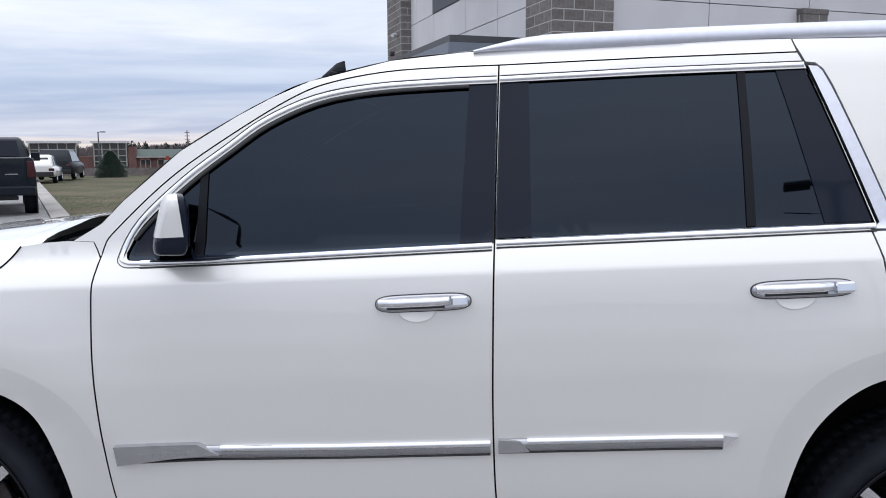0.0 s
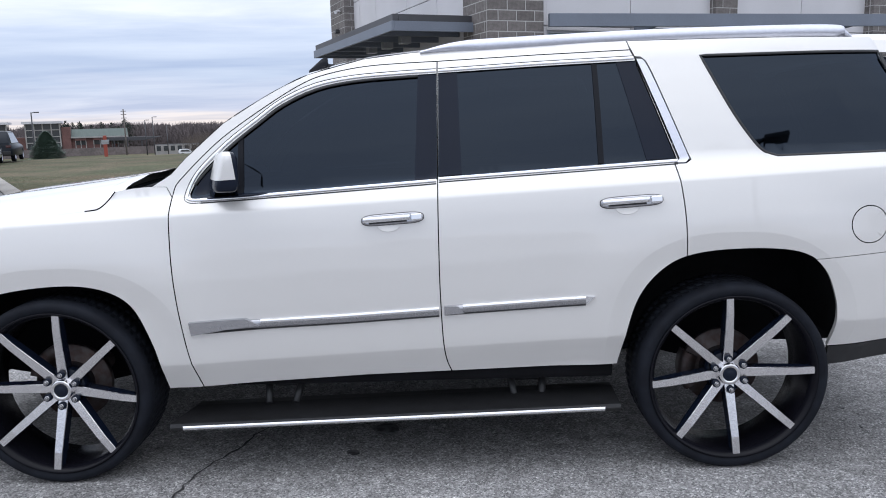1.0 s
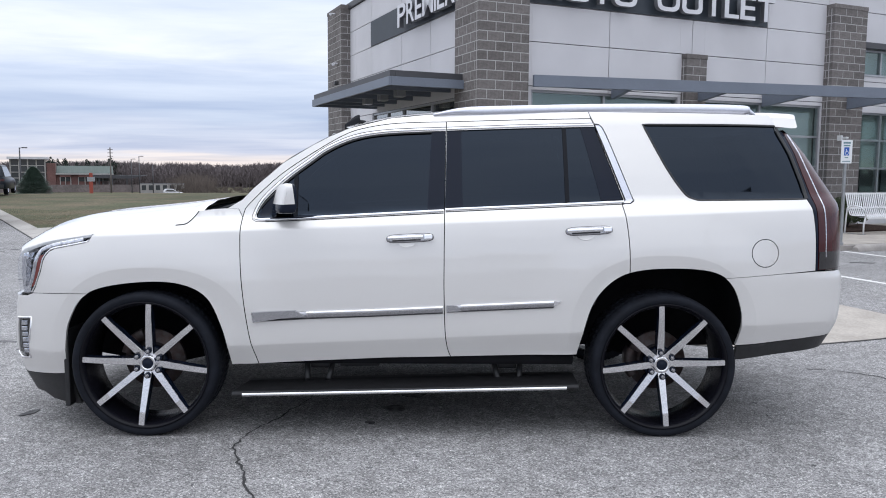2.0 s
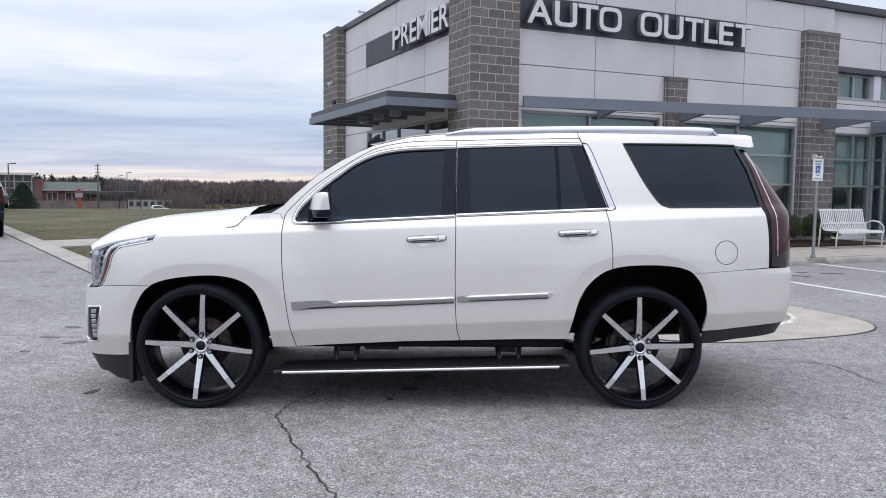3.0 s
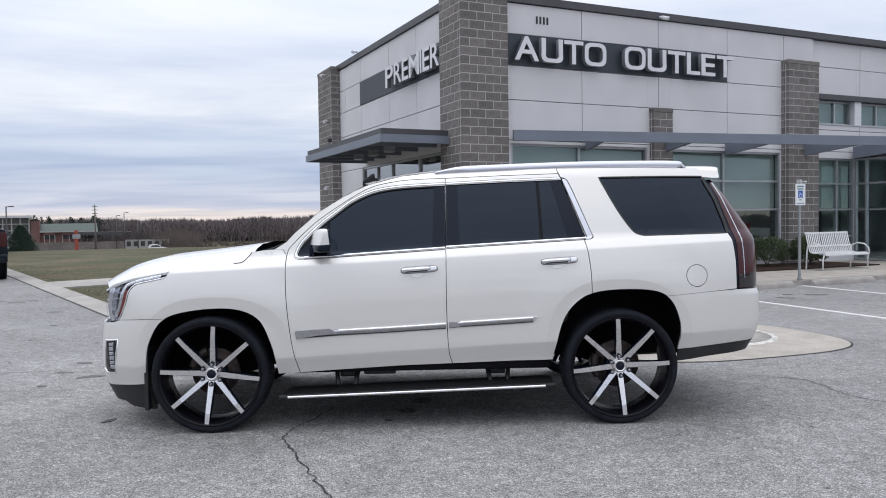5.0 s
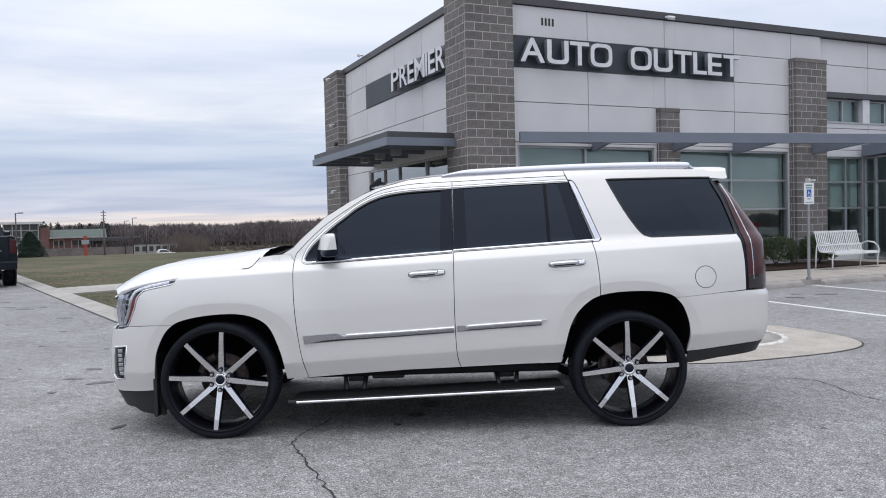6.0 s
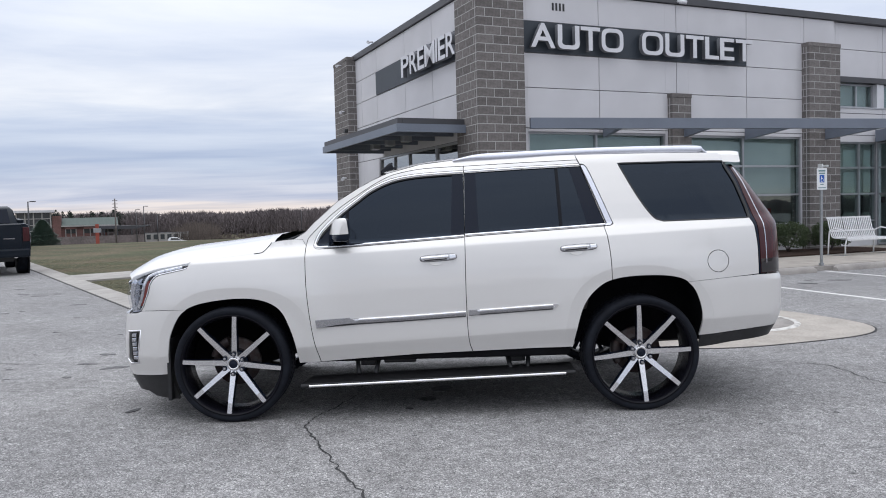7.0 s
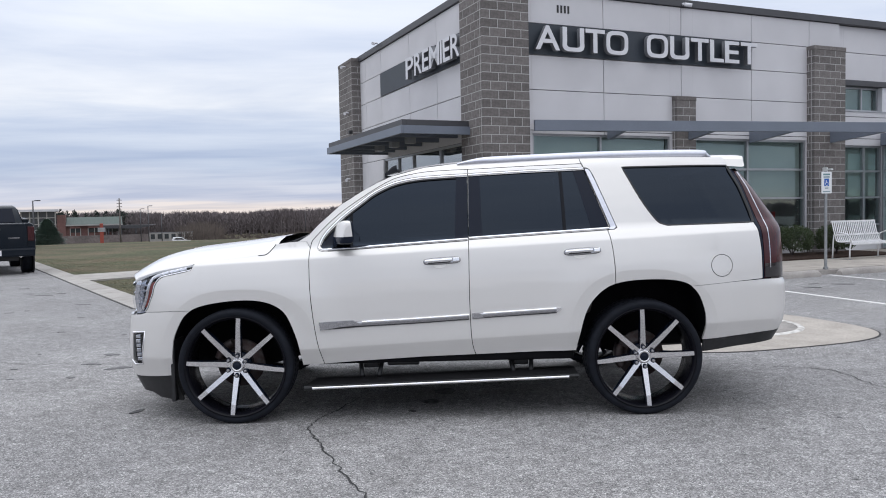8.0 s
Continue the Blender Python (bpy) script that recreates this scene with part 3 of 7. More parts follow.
    for k, (x, y, r) in enumerate(scuffs):
        scuff = finish("worn_patch", irregular(x, y, r, max(0.014, r * 0.55), -0.01, 0.003 + 0.0001 * k, 40 + k, rough=0.5, turn=0.1 * (k % 5 - 2)), SCUFF)
        tagged(scuff, "small dark worn patch in the asphalt", "worn patch", "worn patches", "structure")
    rnd = random.Random(77)
    for k in range(46):
        x, y = rnd.uniform(-4.5, 4.5), rnd.uniform(-4.2, 0.6)
        r = rnd.uniform(0.008, 0.022)
        chip = finish("worn_patch", irregular(x, y, r, r * rnd.uniform(0.4, 0.8), -0.01, 0.003, 90 + k, n=9, rough=0.5, turn=rnd.uniform(0, 3)), SCUFF)
        tagged(chip, "small dark worn patch in the asphalt", "worn patch", "worn patches", "structure")
    for x, y, rx, ry, seed in spots:
        tagged(finish("oil_spot", irregular(x, y, rx, ry, -0.01, 0.0036 + 0.0001 * seed, seed, turn=seed * 0.4), STAIN), "dark oil stain on the asphalt", "stain", "oil stains", "structure")


build_ground()
build_lot()
build_kerbs()
build_lot_marks()

# ---- the dealership building ----
shop = thing("commercial_building", "grey panelled shop with dark block columns and steel canopies", "building", BUILD)
COURSE, UNIT = 0.2032, 0.4064
ROOF = 6.82


def cut_rects(x0, x1, z0, z1, holes):
    """The rectangle less its holes, as rectangles."""
    xs = sorted({x0, x1, *[min(max(h[k], x0), x1) for h in holes for k in (0, 1)]})
    zs = sorted({z0, z1, *[min(max(h[k], z0), z1) for h in holes for k in (2, 3)]})
    out = []
    for a, b in zip(xs, xs[1:]):
        run = None
        for c, d in zip(zs, zs[1:]):
            mx, mz = (a + b) / 2, (c + d) / 2
            if any(h[0] < mx < h[1] and h[2] < mz < h[3] for h in holes):
                run = None
                continue
            if run:
                run[3] = d
            else:
                run = [a, b, c, d]
                out.append(run)
    return out


def build_wall(name, along, x_joints, z_joints, face, holes, direction=1):
    wall_ob = None
    for a, b, c, d in cut_rects(x_joints[0], x_joints[-1], 0.0, ROOF - 0.16, holes):
        core = box(a, b, face + 0.03, face + 0.26, c, d) if along == "x" else box(face + 0.03, face + 0.26, a, b, c, d)
        ob = part("backing" if wall_ob else name, core, JOINT, wall_ob or shop)
        wall_ob = wall_ob or ob
    g = 0.009
    for a, b in zip(x_joints, x_joints[1:]):
        for c, d in zip(z_joints, z_joints[1:]):
            for p, q, r, s in cut_rects(a + g, b - g, c + g, d - g, holes):
                if q - p < 0.02 or s - r < 0.02:
                    continue
                bm = box(p, q, face, face + 0.05, r, s, 0.004) if along == "x" else box(face, face + 0.05, p, q, r, s, 0.004)
                part("panel", bm, STUCCO, wall_ob)
    return wall_ob


MESHES = {}


def unit_mesh(lx, ly, lz):
    key = (round(lx, 3), round(ly, 3), round(lz, 3))
    if key not in MESHES:
        bm = box(0, lx, 0, ly, 0, lz, 0.006)
        me = bpy.data.meshes.new("block")
        bm.to_mesh(me)
        bm.free()
        me.materials.append(BLOCK)
        MESHES[key] = me
    return MESHES[key]


def block_column(name, x0, y0, w, d, z1, label, cap=True, side_left=True, z0=0.0):
    """A column of block with mortar; its front at y0 and its side at x0."""
    j, depth = 0.016, 0.10
    col = part(name, box(x0 + 0.003, x0 + w - 0.003, y0 + 0.003, y0 + d - 0.003, z0, z1 - 0.02), MORTAR, shop, label)
    n = int(round((z1 - z0) / COURSE))
    h = (z1 - z0) / n

    def runs(length, start):
        cuts, p = [0.0], start
        while p < length - 0.05:
            if p > 0.01:
                cuts.append(p)
            p += UNIT
        cuts.append(length)
        return list(zip(cuts, cuts[1:]))

    def put(lx, ly, px, py, pz):
        ob = new("block", unit_mesh(lx, ly, h - j))
        ob.parent = col
        ob.matrix_basis = pose(px, py, pz)

    for k in range(n):
        z = z0 + k * h + j / 2
        even = k % 2 == 0
        a_front = 0.0 if even else UNIT / 2
        for s, e in runs(w, a_front):
            s2 = max(s, 0.0)
            lo, hi = (0 if s2 == 0 else j / 2), (0 if e == w else j / 2)
            put(e - s2 - lo - hi, depth, x0 + s2 + lo, y0, z)
        if side_left:
            for s, e in runs(d, UNIT / 2 if even else 0.0):
                if e <= depth + 0.02:
                    continue
                s2 = max(s, depth + j)
                if e - s2 < 0.04:
                    continue
                put(depth, e - s2 - j, x0, y0 + s2 + j / 2, z)
            for s, e in runs(d, UNIT / 2 if even else 0.0):
                s2 = max(s, depth + j)
                if e - s2 < 0.04:
                    continue
                put(depth, e - s2 - j, x0 + w - depth, y0 + s2 + j / 2, z)
    if cap:
        part("coping", box(x0 - 0.012, x0 + w + 0.012, y0 - 0.012, y0 + d + 0.012, z1 - 0.02, z1 + 0.09, 0.01), BLOCK, shop)
    return col


def mullion_window(name, along, face, x0, x1, z0, z1, uprights, rails, label="", shade=None, frame_w=0.055, glass=None):
    """An aluminium storefront: frame, bars, panes."""
    def bb(a, b, c, d, y0, y1, bevel=0.004):
        return box(a, b, face + y0, face + y1, c, d, bevel) if along == "x" else box(face + y0, face + y1, a, b, c, d, bevel)

    bm = bmesh.new()
    for a, b, c, d in ((x0, x1, z0, z0 + frame_w), (x0, x1, z1 - frame_w, z1), (x0, x0 + frame_w, z0 + frame_w, z1 - frame_w), (x1 - frame_w, x1, z0 + frame_w, z1 - frame_w)):
        if along == "x":
            add_box(bm, a, b, face + 0.03, face + 0.14, c, d)
        else:
            add_box(bm, face + 0.03, face + 0.14, a, b, c, d)
    win = part(name, bm, ALU, shop, label)
    edges = [x0 + frame_w] + [p for p in uprights] + [x1 - frame_w]
    for p in uprights:
        part("mullion", bb(p - 0.03, p + 0.03, z0 + frame_w, z1 - frame_w, 0.025, 0.135), ALU, win)
    for a, b in zip(edges, edges[1:]):
        a2, b2 = a + (0.03 if a in uprights else 0), b - (0.03 if b in uprights else 0)
        levels = [z0 + frame_w] + list(rails) + [z1 - frame_w]
        for p in rails:
            part("transom", bb(a2, b2, p - 0.028, p + 0.028, 0.035, 0.13), ALU, win)
        for c, d in zip(levels, levels[1:]):
            c2, d2 = c + (0.028 if c in rails else 0), d - (0.028 if d in rails else 0)
            pane = part("pane", bb(a2, b2, c2, d2, 0.075, 0.083, 0.0), glass or STORE_GLASS, win)
            pane.visible_shadow = False
    if shade:
        part("roller_shade", bb(x0 + 0.03, x1 - 0.03, shade, z1 - 0.03, 0.20, 0.206, 0.0), SHADE, win, "pale grey-green roller shade")
    return win


def build_shop():
    F, L = 0.2, 0.2          # the front wall's face and the side wall's face
    fw_holes = [(1.40, 5.50, 0.45, 3.32), (6.25, 10.30, 0.45, 3.30)]
    build_wall("wall_front", "x", [1.15, 3.45, 5.87, 8.27, 10.42, 11.62], [0.0, 3.40, 4.36, 5.18, 5.93, ROOF - 0.16], F, fw_holes)
    far_holes = [(11.8, 15.6, 4.22, 5.10), (11.9, 13.55, 0.30, 3.20), (13.62, 16.6, 0.0, 3.22)]
    build_wall("wall_front_recess", "x", [11.62, 13.77, 15.9, 18.2], [0.0, 3.40, 4.04, 5.90, ROOF - 0.16], F + 0.1, far_holes)
    side_holes = [(1.45, 7.55, 0.15, 3.20)]
    build_wall("wall_side", "y", [1.15, 3.11, 5.12, 7.60, 9.16, 10.7], [0.0, 3.20, 4.36, 5.18, 5.92, ROOF - 0.16], L, side_holes)
    # back and far end close the block
    part("wall_back", box(0.5, 18.2, 11.2, 11.45, 0, ROOF - 0.16), STUCCO, shop)
    part("wall_end", box(18.2, 18.45, 0.46, 11.45, 0, ROOF - 0.16), STUCCO, shop)
    part("roof", box(0.46, 18.2, 0.56, 11.2, ROOF - 0.75, ROOF - 0.6), STEEL_DARK, shop)
    part("floor_slab", box(0.5, 18.1, 0.6, 11.1, 0.0, 0.12), ROOM, shop)
    part("inner_wall", box(0.6, 18.0, 5.5, 5.6, 0.12, 6.0), ROOM, shop)
    part("parapet_cap", box(1.18, 18.5, F - 0.06, F + 0.34, ROOF - 0.155, ROOF + 0.03, 0.01), STEEL_DARK, shop, "dark metal parapet cap")
    part("parapet_cap", box(L - 0.06, L + 0.34, 1.18, 10.5, ROOF - 0.155, ROOF + 0.03, 0.01), STEEL_DARK, shop, "dark metal parapet cap")
    block_column("corner_column", 0.0, 0.0, 1.2192, 1.2192, 37 * COURSE, "dark grey split-face block corner column")
    block_column("pier", 5.57, 0.02, 0.62, 0.6096, 21 * COURSE - 0.01, "short dark grey block pier")
    block_column("pier", 10.335, -0.06, 1.2192, 0.6096, 29 * COURSE - 0.05, "tall dark grey block pier")
    block_column("back_column", -0.10, 9.75, 0.6096, 1.63, 33 * COURSE, "dark grey block column at the back corner")
    block_column("pier", 16.9, -0.06, 1.22, 0.6096, 29 * COURSE, "tall dark grey block pier")
    # storefront glass
    mullion_window("window", "x", F, 1.40, 5.50, 0.45, 3.32, [3.36], [0.85, 1.68, 2.48], "storefront window with grey shades", 1.72)
    mullion_window("window", "x", F, 6.25, 10.30, 0.45, 3.30, [8.16], [0.85, 1.68, 2.48], "storefront window with grey shades", 1.72)
    mullion_window("window", "x", F + 0.1, 11.9, 13.55, 0.30, 3.20, [12.81], [0.85, 1.66, 2.44], "tall window beside the entrance", 1.70)
    # glazed vestibule that stands out from the wall
    mullion_window("vestibule_side", "y", 13.50, -1.70, 0.29, 0.12, 3.20, [-0.82, -0.10], [1.65, 2.44], "glazed side of the entrance vestibule")
    mullion_window("entrance", "x", -1.78, 13.64, 16.6, 0.12, 3.20, [14.6, 15.6], [2.44], "glazed shop entrance")
    part("vestibule_roof", box(13.46, 16.7, -1.80, 0.29, 3.205, 3.33, 0.01), STEEL_DARK, shop)
    part("vestibule_mat", box(13.66, 16.6, -1.62, 0.29, 0.10, 0.118), ROOM, shop)
    part("call_box", box(13.515, 13.53, 0.03, 0.15, 1.38, 1.56, 0.004), TRIM_BLACK, shop, "small dark call box")
    # upper windows set back; the shaded soffit above them is a dark box
    mullion_window("upper_window", "x", F + 0.24, 11.8, 13.56, 4.22, 4.94, [12.86], [], "upper window under a dark soffit band", 4.26)
    mullion_window("upper_window", "x", F + 0.24, 13.88, 15.6, 4.22, 4.94, [14.75], [], "upper window under a dark soffit band", 4.26)
    part("window_post", box(13.57, 13.87, F + 0.12, F + 0.36, 4.20, 4.94, 0.006), LETTER, shop, "white post between the upper windows")
    part("soffit_shade", box(11.7, 15.66, F + 0.06, F + 0.40, 4.945, 5.105, 0.006), STEEL_DARK, shop, "dark band standing for the shaded soffit over the upper windows")
    part("upper_sill", box(11.8, 15.6, F + 0.08, F + 0.26, 4.185, 4.225, 0.006), ALU, shop)
    mullion_window("window", "y", L, 1.45, 7.55, 0.15, 3.20, [3.08, 5.07, 6.3], [2.2], "side storefront window", 2.3, glass=SIDE_GLASS)
    cam_body = part("security_camera", box(10.66, 10.75, -0.34, -0.20, 2.43, 2.48, 0.012), SIGN_WHITE, shop, "small white security camera")
    part("bracket", box(10.64, 10.69, -0.21, -0.06, 2.38, 2.52, 0.01), SIGN_WHITE, cam_body)
    part("red_display", box(9.4, 10.2, 1.2, 1.5, 0.5, 1.3, 0.03), RED_THING, shop)
    # signs
    band = part("sign_band", box(1.24, 8.24, F - 0.025, F + 0.01, 5.19, 5.92, 0.004), BAND, shop, "dark blue-grey sign band")
    band2 = part("sign_band", box(L - 0.025, L + 0.01, 1.24, 7.62, 5.19, 5.91, 0.004), BAND, shop, "dark blue-grey sign band")

    def letter(ch, m, width, height, parent):
        cu = bpy.data.curves.new("letter", "FONT")
        cu.body, cu.size, cu.extrude, cu.offset, cu.resolution_u = ch, 1.0, 0.06, 0.014, 20
        ob = bpy.data.objects.new("letter", cu)
        scene.collection.objects.link(ob)
        me = bpy.data.meshes.new_from_object(ob.evaluated_get(bpy.context.evaluated_depsgraph_get()))
        bpy.data.objects.remove(ob)
        bpy.data.curves.remove(cu)
        xs, ys = [v.co.x for v in me.vertices], [v.co.y for v in me.vertices]
        x0, x1, y0, y1 = min(xs), max(xs), min(ys), max(ys)
        for v in me.vertices:
            v.co.x = (v.co.x - x0) / (x1 - x0) * width
            v.co.y = (v.co.y - y0) / (y1 - y0) * height
        # squared-off bowls, as the sign's wide letters have them
        mid = {"O": 0.5, "U": 0.42}.get(ch)
        if mid:
            for v in me.vertices:
                px, py = 2 * v.co.x / width - 1, (v.co.y / height - mid) / mid
                if ch == "U" and py > 0 or math.hypot(px, py) < 1e-4:
                    continue
                r = math.hypot(px, py)
                k = ((abs(px) / r) ** 3.4 + (abs(py) / r) ** 3.4) ** (-1 / 3.4)
                v.co.x = (px * k + 1) * width / 2
                v.co.y = (py * k * mid + mid) * height
        me.materials.clear()
        me.materials.append(LETTER)
        me.materials.append(LETTER_SIDE)
        for p in me.polygons:
            p.material_index = 0 if p.normal.z > 0.9 else 1
        me.name = "letter"
        o = new("letter", me)
        o.parent = parent
        o.matrix_basis = m

    slots = [("A", 1.39, 2.06), ("U", 2.13, 2.74), ("T", 2.78, 3.34), ("O", 3.38, 4.03), ("O", 4.60, 5.26), ("U", 5.33, 5.94), ("T", 6.00, 6.58), ("L", 6.63, 7.09), ("E", 7.13, 7.62), ("T", 7.68, 8.26)]
    for ch, a, b in slots:
        letter(ch, pose(a, F - 0.17, 5.27, 90, 0, 0), b - a, 0.57, band)
    names = [("P", 4.82, 4.22), ("R", 4.16, 3.62), ("E", 3.57, 3.13), ("M", 3.08, 2.40), ("I", 2.35, 2.24), ("E", 2.18, 1.75), ("R", 1.70, 1.18)]
    for ch, a, b in names:
        letter(ch, pose(L - 0.17, a, 5.265, 90, 0, -90), a - b, 0.58, band2)
    # street number as plain bars
    for k in range(4):
        part("number_bar", box(2.12 + k * 0.10, 2.17 + k * 0.10, F - 0.012, F + 0.004, 6.22, 6.40, 0.004), TRIM_BLACK, shop)
    # front canopy, splayed from the wall
    cano = part("front_canopy", box(0, 13.5, -0.05, 0.05, 3.345, 3.60, 0.008, pose(1.28, -0.10, 0, 0, 0, -10)), STEEL, shop, "slate-blue painted steel canopy fascia")
    for k, x in enumerate((3.6, 6.0, 8.25, 11.0, 13.4)):
        reach = 0.10 + (x - 1.28) * math.tan(radians(10)) - 0.06
        bm = bmesh.new()
        y_front = -reach
        vs = [(x - 0.06, y_front, 3.56), (x - 0.06, F, 3.56), (x - 0.06, F, 3.20), (x - 0.06, y_front, 3.36)]
        a = [bm.verts.new(v) for v in vs]
        b = [bm.verts.new((v[0] + 0.12, v[1], v[2])) for v in vs]
        bm.faces.new(a)
        bm.faces.new(b[::-1])
        for i in range(4):
            bm.faces.new((a[i], a[(i + 1) % 4], b[(i + 1) % 4], b[i]))
        bmesh.ops.recalc_face_normals(bm, faces=bm.faces)
        part("bracket", bm, STEEL, cano)
    # side canopy
    sc = part("side_canopy", box(-1.75, -1.69, 0.72, 7.15, 3.31, 3.50, 0.006), STEEL, shop, "slate-blue painted steel side canopy")
    part("end_fascia", box(-1.69, L - 0.002, 0.72, 0.78, 3.31, 3.50, 0.006), STEEL, sc)
    part("end_fascia", box(-1.69, L - 0.002, 7.09, 7.15, 3.31, 3.50, 0.006), STEEL, sc)
    part("gutter", box(-1.70, -1.58, 0.79, 7.12, 3.505, 3.64, 0.006), STEEL_DARK, sc)
    part("gutter", box(-1.577, L - 0.004, 0.79, 0.90, 3.505, 3.64, 0.006), STEEL_DARK, sc)
    part("deck", box(-1.57, L - 0.004, 0.92, 7.08, 3.515, 3.54), STEEL_DARK, sc)
    for y in (1.9, 3.1, 4.3, 5.5, 6.5):
        part("rib", box(-1.685, L - 0.004, y - 0.05, y + 0.05, 3.34, 3.51, 0.004), STEEL, sc)
    for y in (2.5, 3.7, 4.9):
        part("downlight", box(-0.95, -0.72, y - 0.12, y + 0.12, 3.24, 3.50, 0.02), ALU, sc)
    part("floodlight", box(-1.86, -1.76, 4.4, 4.55, 3.66, 3.76, 0.02), TRIM_BLACK, sc)
    # little fittings on the walls
    for m, nm in ((pose(5.88, F - 0.12, 6.72), "security_camera"), (pose(-0.22, 10.4, 6.60, 0, 0, -90), "security_camera"), (pose(-0.2, 10.2, 4.98, 0, 0, -90), "wall_lamp"), (pose(-0.2, 10.2, 2.7, 0, 0, -90), "wall_lamp"), (pose(L - 0.1, 7.9, 6.93, 0, 0, -90), "roof_vent")):
        bm = bmesh.new()
        add_rod(bm, (0, 0.12, 0), (0, 0.0, 0), 0.03, 0.03, 10)
        add_rod(bm, (0.0, -0.02, -0.02), (0.16, -0.1, -0.05), 0.05, 0.05, 12)
        ob = part(nm, bm, LETTER, shop, "small white wall fitting")
        ob.matrix_basis = m


build_shop()
# ---- the vehicle's skin: s runs along the side and round the ends, z is height ----
FRONT_PLAN = [(-1.70, 1.018), (-1.90, 1.006), (-2.06, 0.975), (-2.20, 0.91), (-2.305, 0.81), (-2.37, 0.62), (-2.415, 0.32), (-2.43, 0.0)]
REAR_PLAN = [(2.10, 1.016), (2.28, 0.998), (2.43, 0.962), (2.53, 0.895), (2.585, 0.77), (2.62, 0.45), (2.635, 0.0)]
SECTION = [(0.14, 0.12), (0.451, 0.058), (0.52, 0.032), (0.572, 0.010), (0.62, 0.008), (0.80, 0.001), (0.94, 0.0), (1.04, 0.005), (1.13, 0.013),
           (1.18, 0.0190), (1.205, 0.0230), (1.222, 0.0262), (1.232, 0.0325), (1.28, 0.0660), (1.305, 0.0885), (1.345, 0.099),
           (1.45, 0.1262), (1.55, 0.1553), (1.65, 0.1881), (1.75, 0.225), (1.79, 0.245), (1.83, 0.275), (1.90, 0.36)]
NOSE = [(0.14, 0.10), (0.33, 0.015), (0.40, 0.0), (0.60, 0.0), (0.78, 0.02), (0.81, 0.028), (1.0, 0.012), (1.05, 0.03), (1.10, 0.07), (1.16, 0.15)]
TAIL = [(0.42, 0.11), (0.50, 0.07), (0.577, 0.03), (0.62, 0.015), (0.72, 0.0), (0.92, 0.0), (0.945, 0.012), (0.96, 0.02), (1.17, 0.022),
        (1.34, 0.03), (1.40, 0.055), (1.50, 0.12), (1.63, 0.20), (1.75, 0.29), (1.90, 0.36)]


def lerp_table(table, v):
    """The table's value at v, straight between its rows."""
    if v <= table[0][0]:
        return table[0][1]
    for (a, p), (b, q) in zip(table, table[1:]):
        if v <= b:
            return p + (q - p) * (v - a) / (b - a)
    return table[-1][1]


def soft_table(table, v, w=0.004):
    return sum(lerp_table(table, v + w * k) for k in (-1, -0.5, 0, 0.5, 1)) / 5


def dense_plan(plan):
    pts = [np.array(p) for p in plan]
    pts = [2 * pts[0] - pts[1]] + pts + [np.array([pts[-1][0], -pts[-2][1]])]
    out = []
    for i in range(1, len(pts) - 2):
        a, b, c, d = pts[i - 1:i + 3]
        for k in range(12):
            t = k / 12
            out.append(0.5 * (2 * b + (c - a) * t + (2 * a - 5 * b + 4 * c - d) * t * t + (3 * b - a - 3 * c + d) * t ** 3))
    out.append(pts[-2])
    out = np.array(out)
    run = np.concatenate([[0], np.cumsum(np.linalg.norm(np.diff(out, axis=0), axis=1))])
    return out, run


FP, FRUN = dense_plan(FRONT_PLAN)
RP, RRUN = dense_plan(REAR_PLAN)
S_FRONT, S_REAR = -1.70 - FRUN[-1], 2.10 + RRUN[-1]
ARCH_F, ARCH_R = (-1.44, 0.44), (1.47, 0.50)
FLARES = [(ARCH_F, 0.475, 0.44, 0.084), (ARCH_R, 0.465, 0.47, 0.076)]      # arch, half-sizes and lip width


def smooth01(t):
    t = min(max(t, 0.0), 1.0)
    return t * t * (3 - 2 * t)


def arch_gap(x, z, c, rx, rz):
    """Distance outside the arch's rounded-square rim, roughly."""
    dx, dz = abs(x - c[0]) / rx, max(z - c[1], 0) / rz
    return ((dx ** 2.6 + dz ** 2.6) ** (1 / 2.6) - 1) * min(rx, rz)


def skin(s, z, inset=0.0):
    """Near side of the vehicle: a point in its own frame, whose middle plane is y = 0."""
    if s < -1.70:
        x, h = (float(np.interp(-1.70 - s, FRUN, FP[:, k])) for k in (0, 1))
    elif s > 2.10:
        x, h = (float(np.interp(s - 2.10, RRUN, RP[:, k])) for k in (0, 1))
    else:
        x, h = s, 1.018 + 0.004 * (1 - ((s - 0.2) / 1.9) ** 2)
    zz = z - 0.043 * (min(max(x, -2.0), 2.3) - 0.2)
    off = soft_table(SECTION, zz, 0.006) + inset
    flare = 0.0
    for c, rx, rz, wide in FLARES:
        if z < 1.45 and abs(x - c[0]) < 0.95:
            g = arch_gap(x, z, c, rx, rz)
            flare += 0.14 * wide * min(1.0, max(0.0, g / wide)) * (1 - smooth01((g - wide) / 0.25))
    h = h * (1 - off / 1.02) + flare * smooth01((x + 2.35) / 0.4) * smooth01((2.5 - x) / 0.4)
    x += soft_table(NOSE, z) * smooth01((-1.55 - s) / 0.75)
    x -= soft_table(TAIL, z) * smooth01((s - 1.3) / 1.2)
    return Vector((x, -h, z))
# ---- panels cut from the skin ----
from mathutils.geometry import delaunay_2d_cdt

CAR_MID = 0.96
suv = thing("suv", "pearl white full-size suv on large black and machined wheels", "suv", pose(0, CAR_MID, 0))


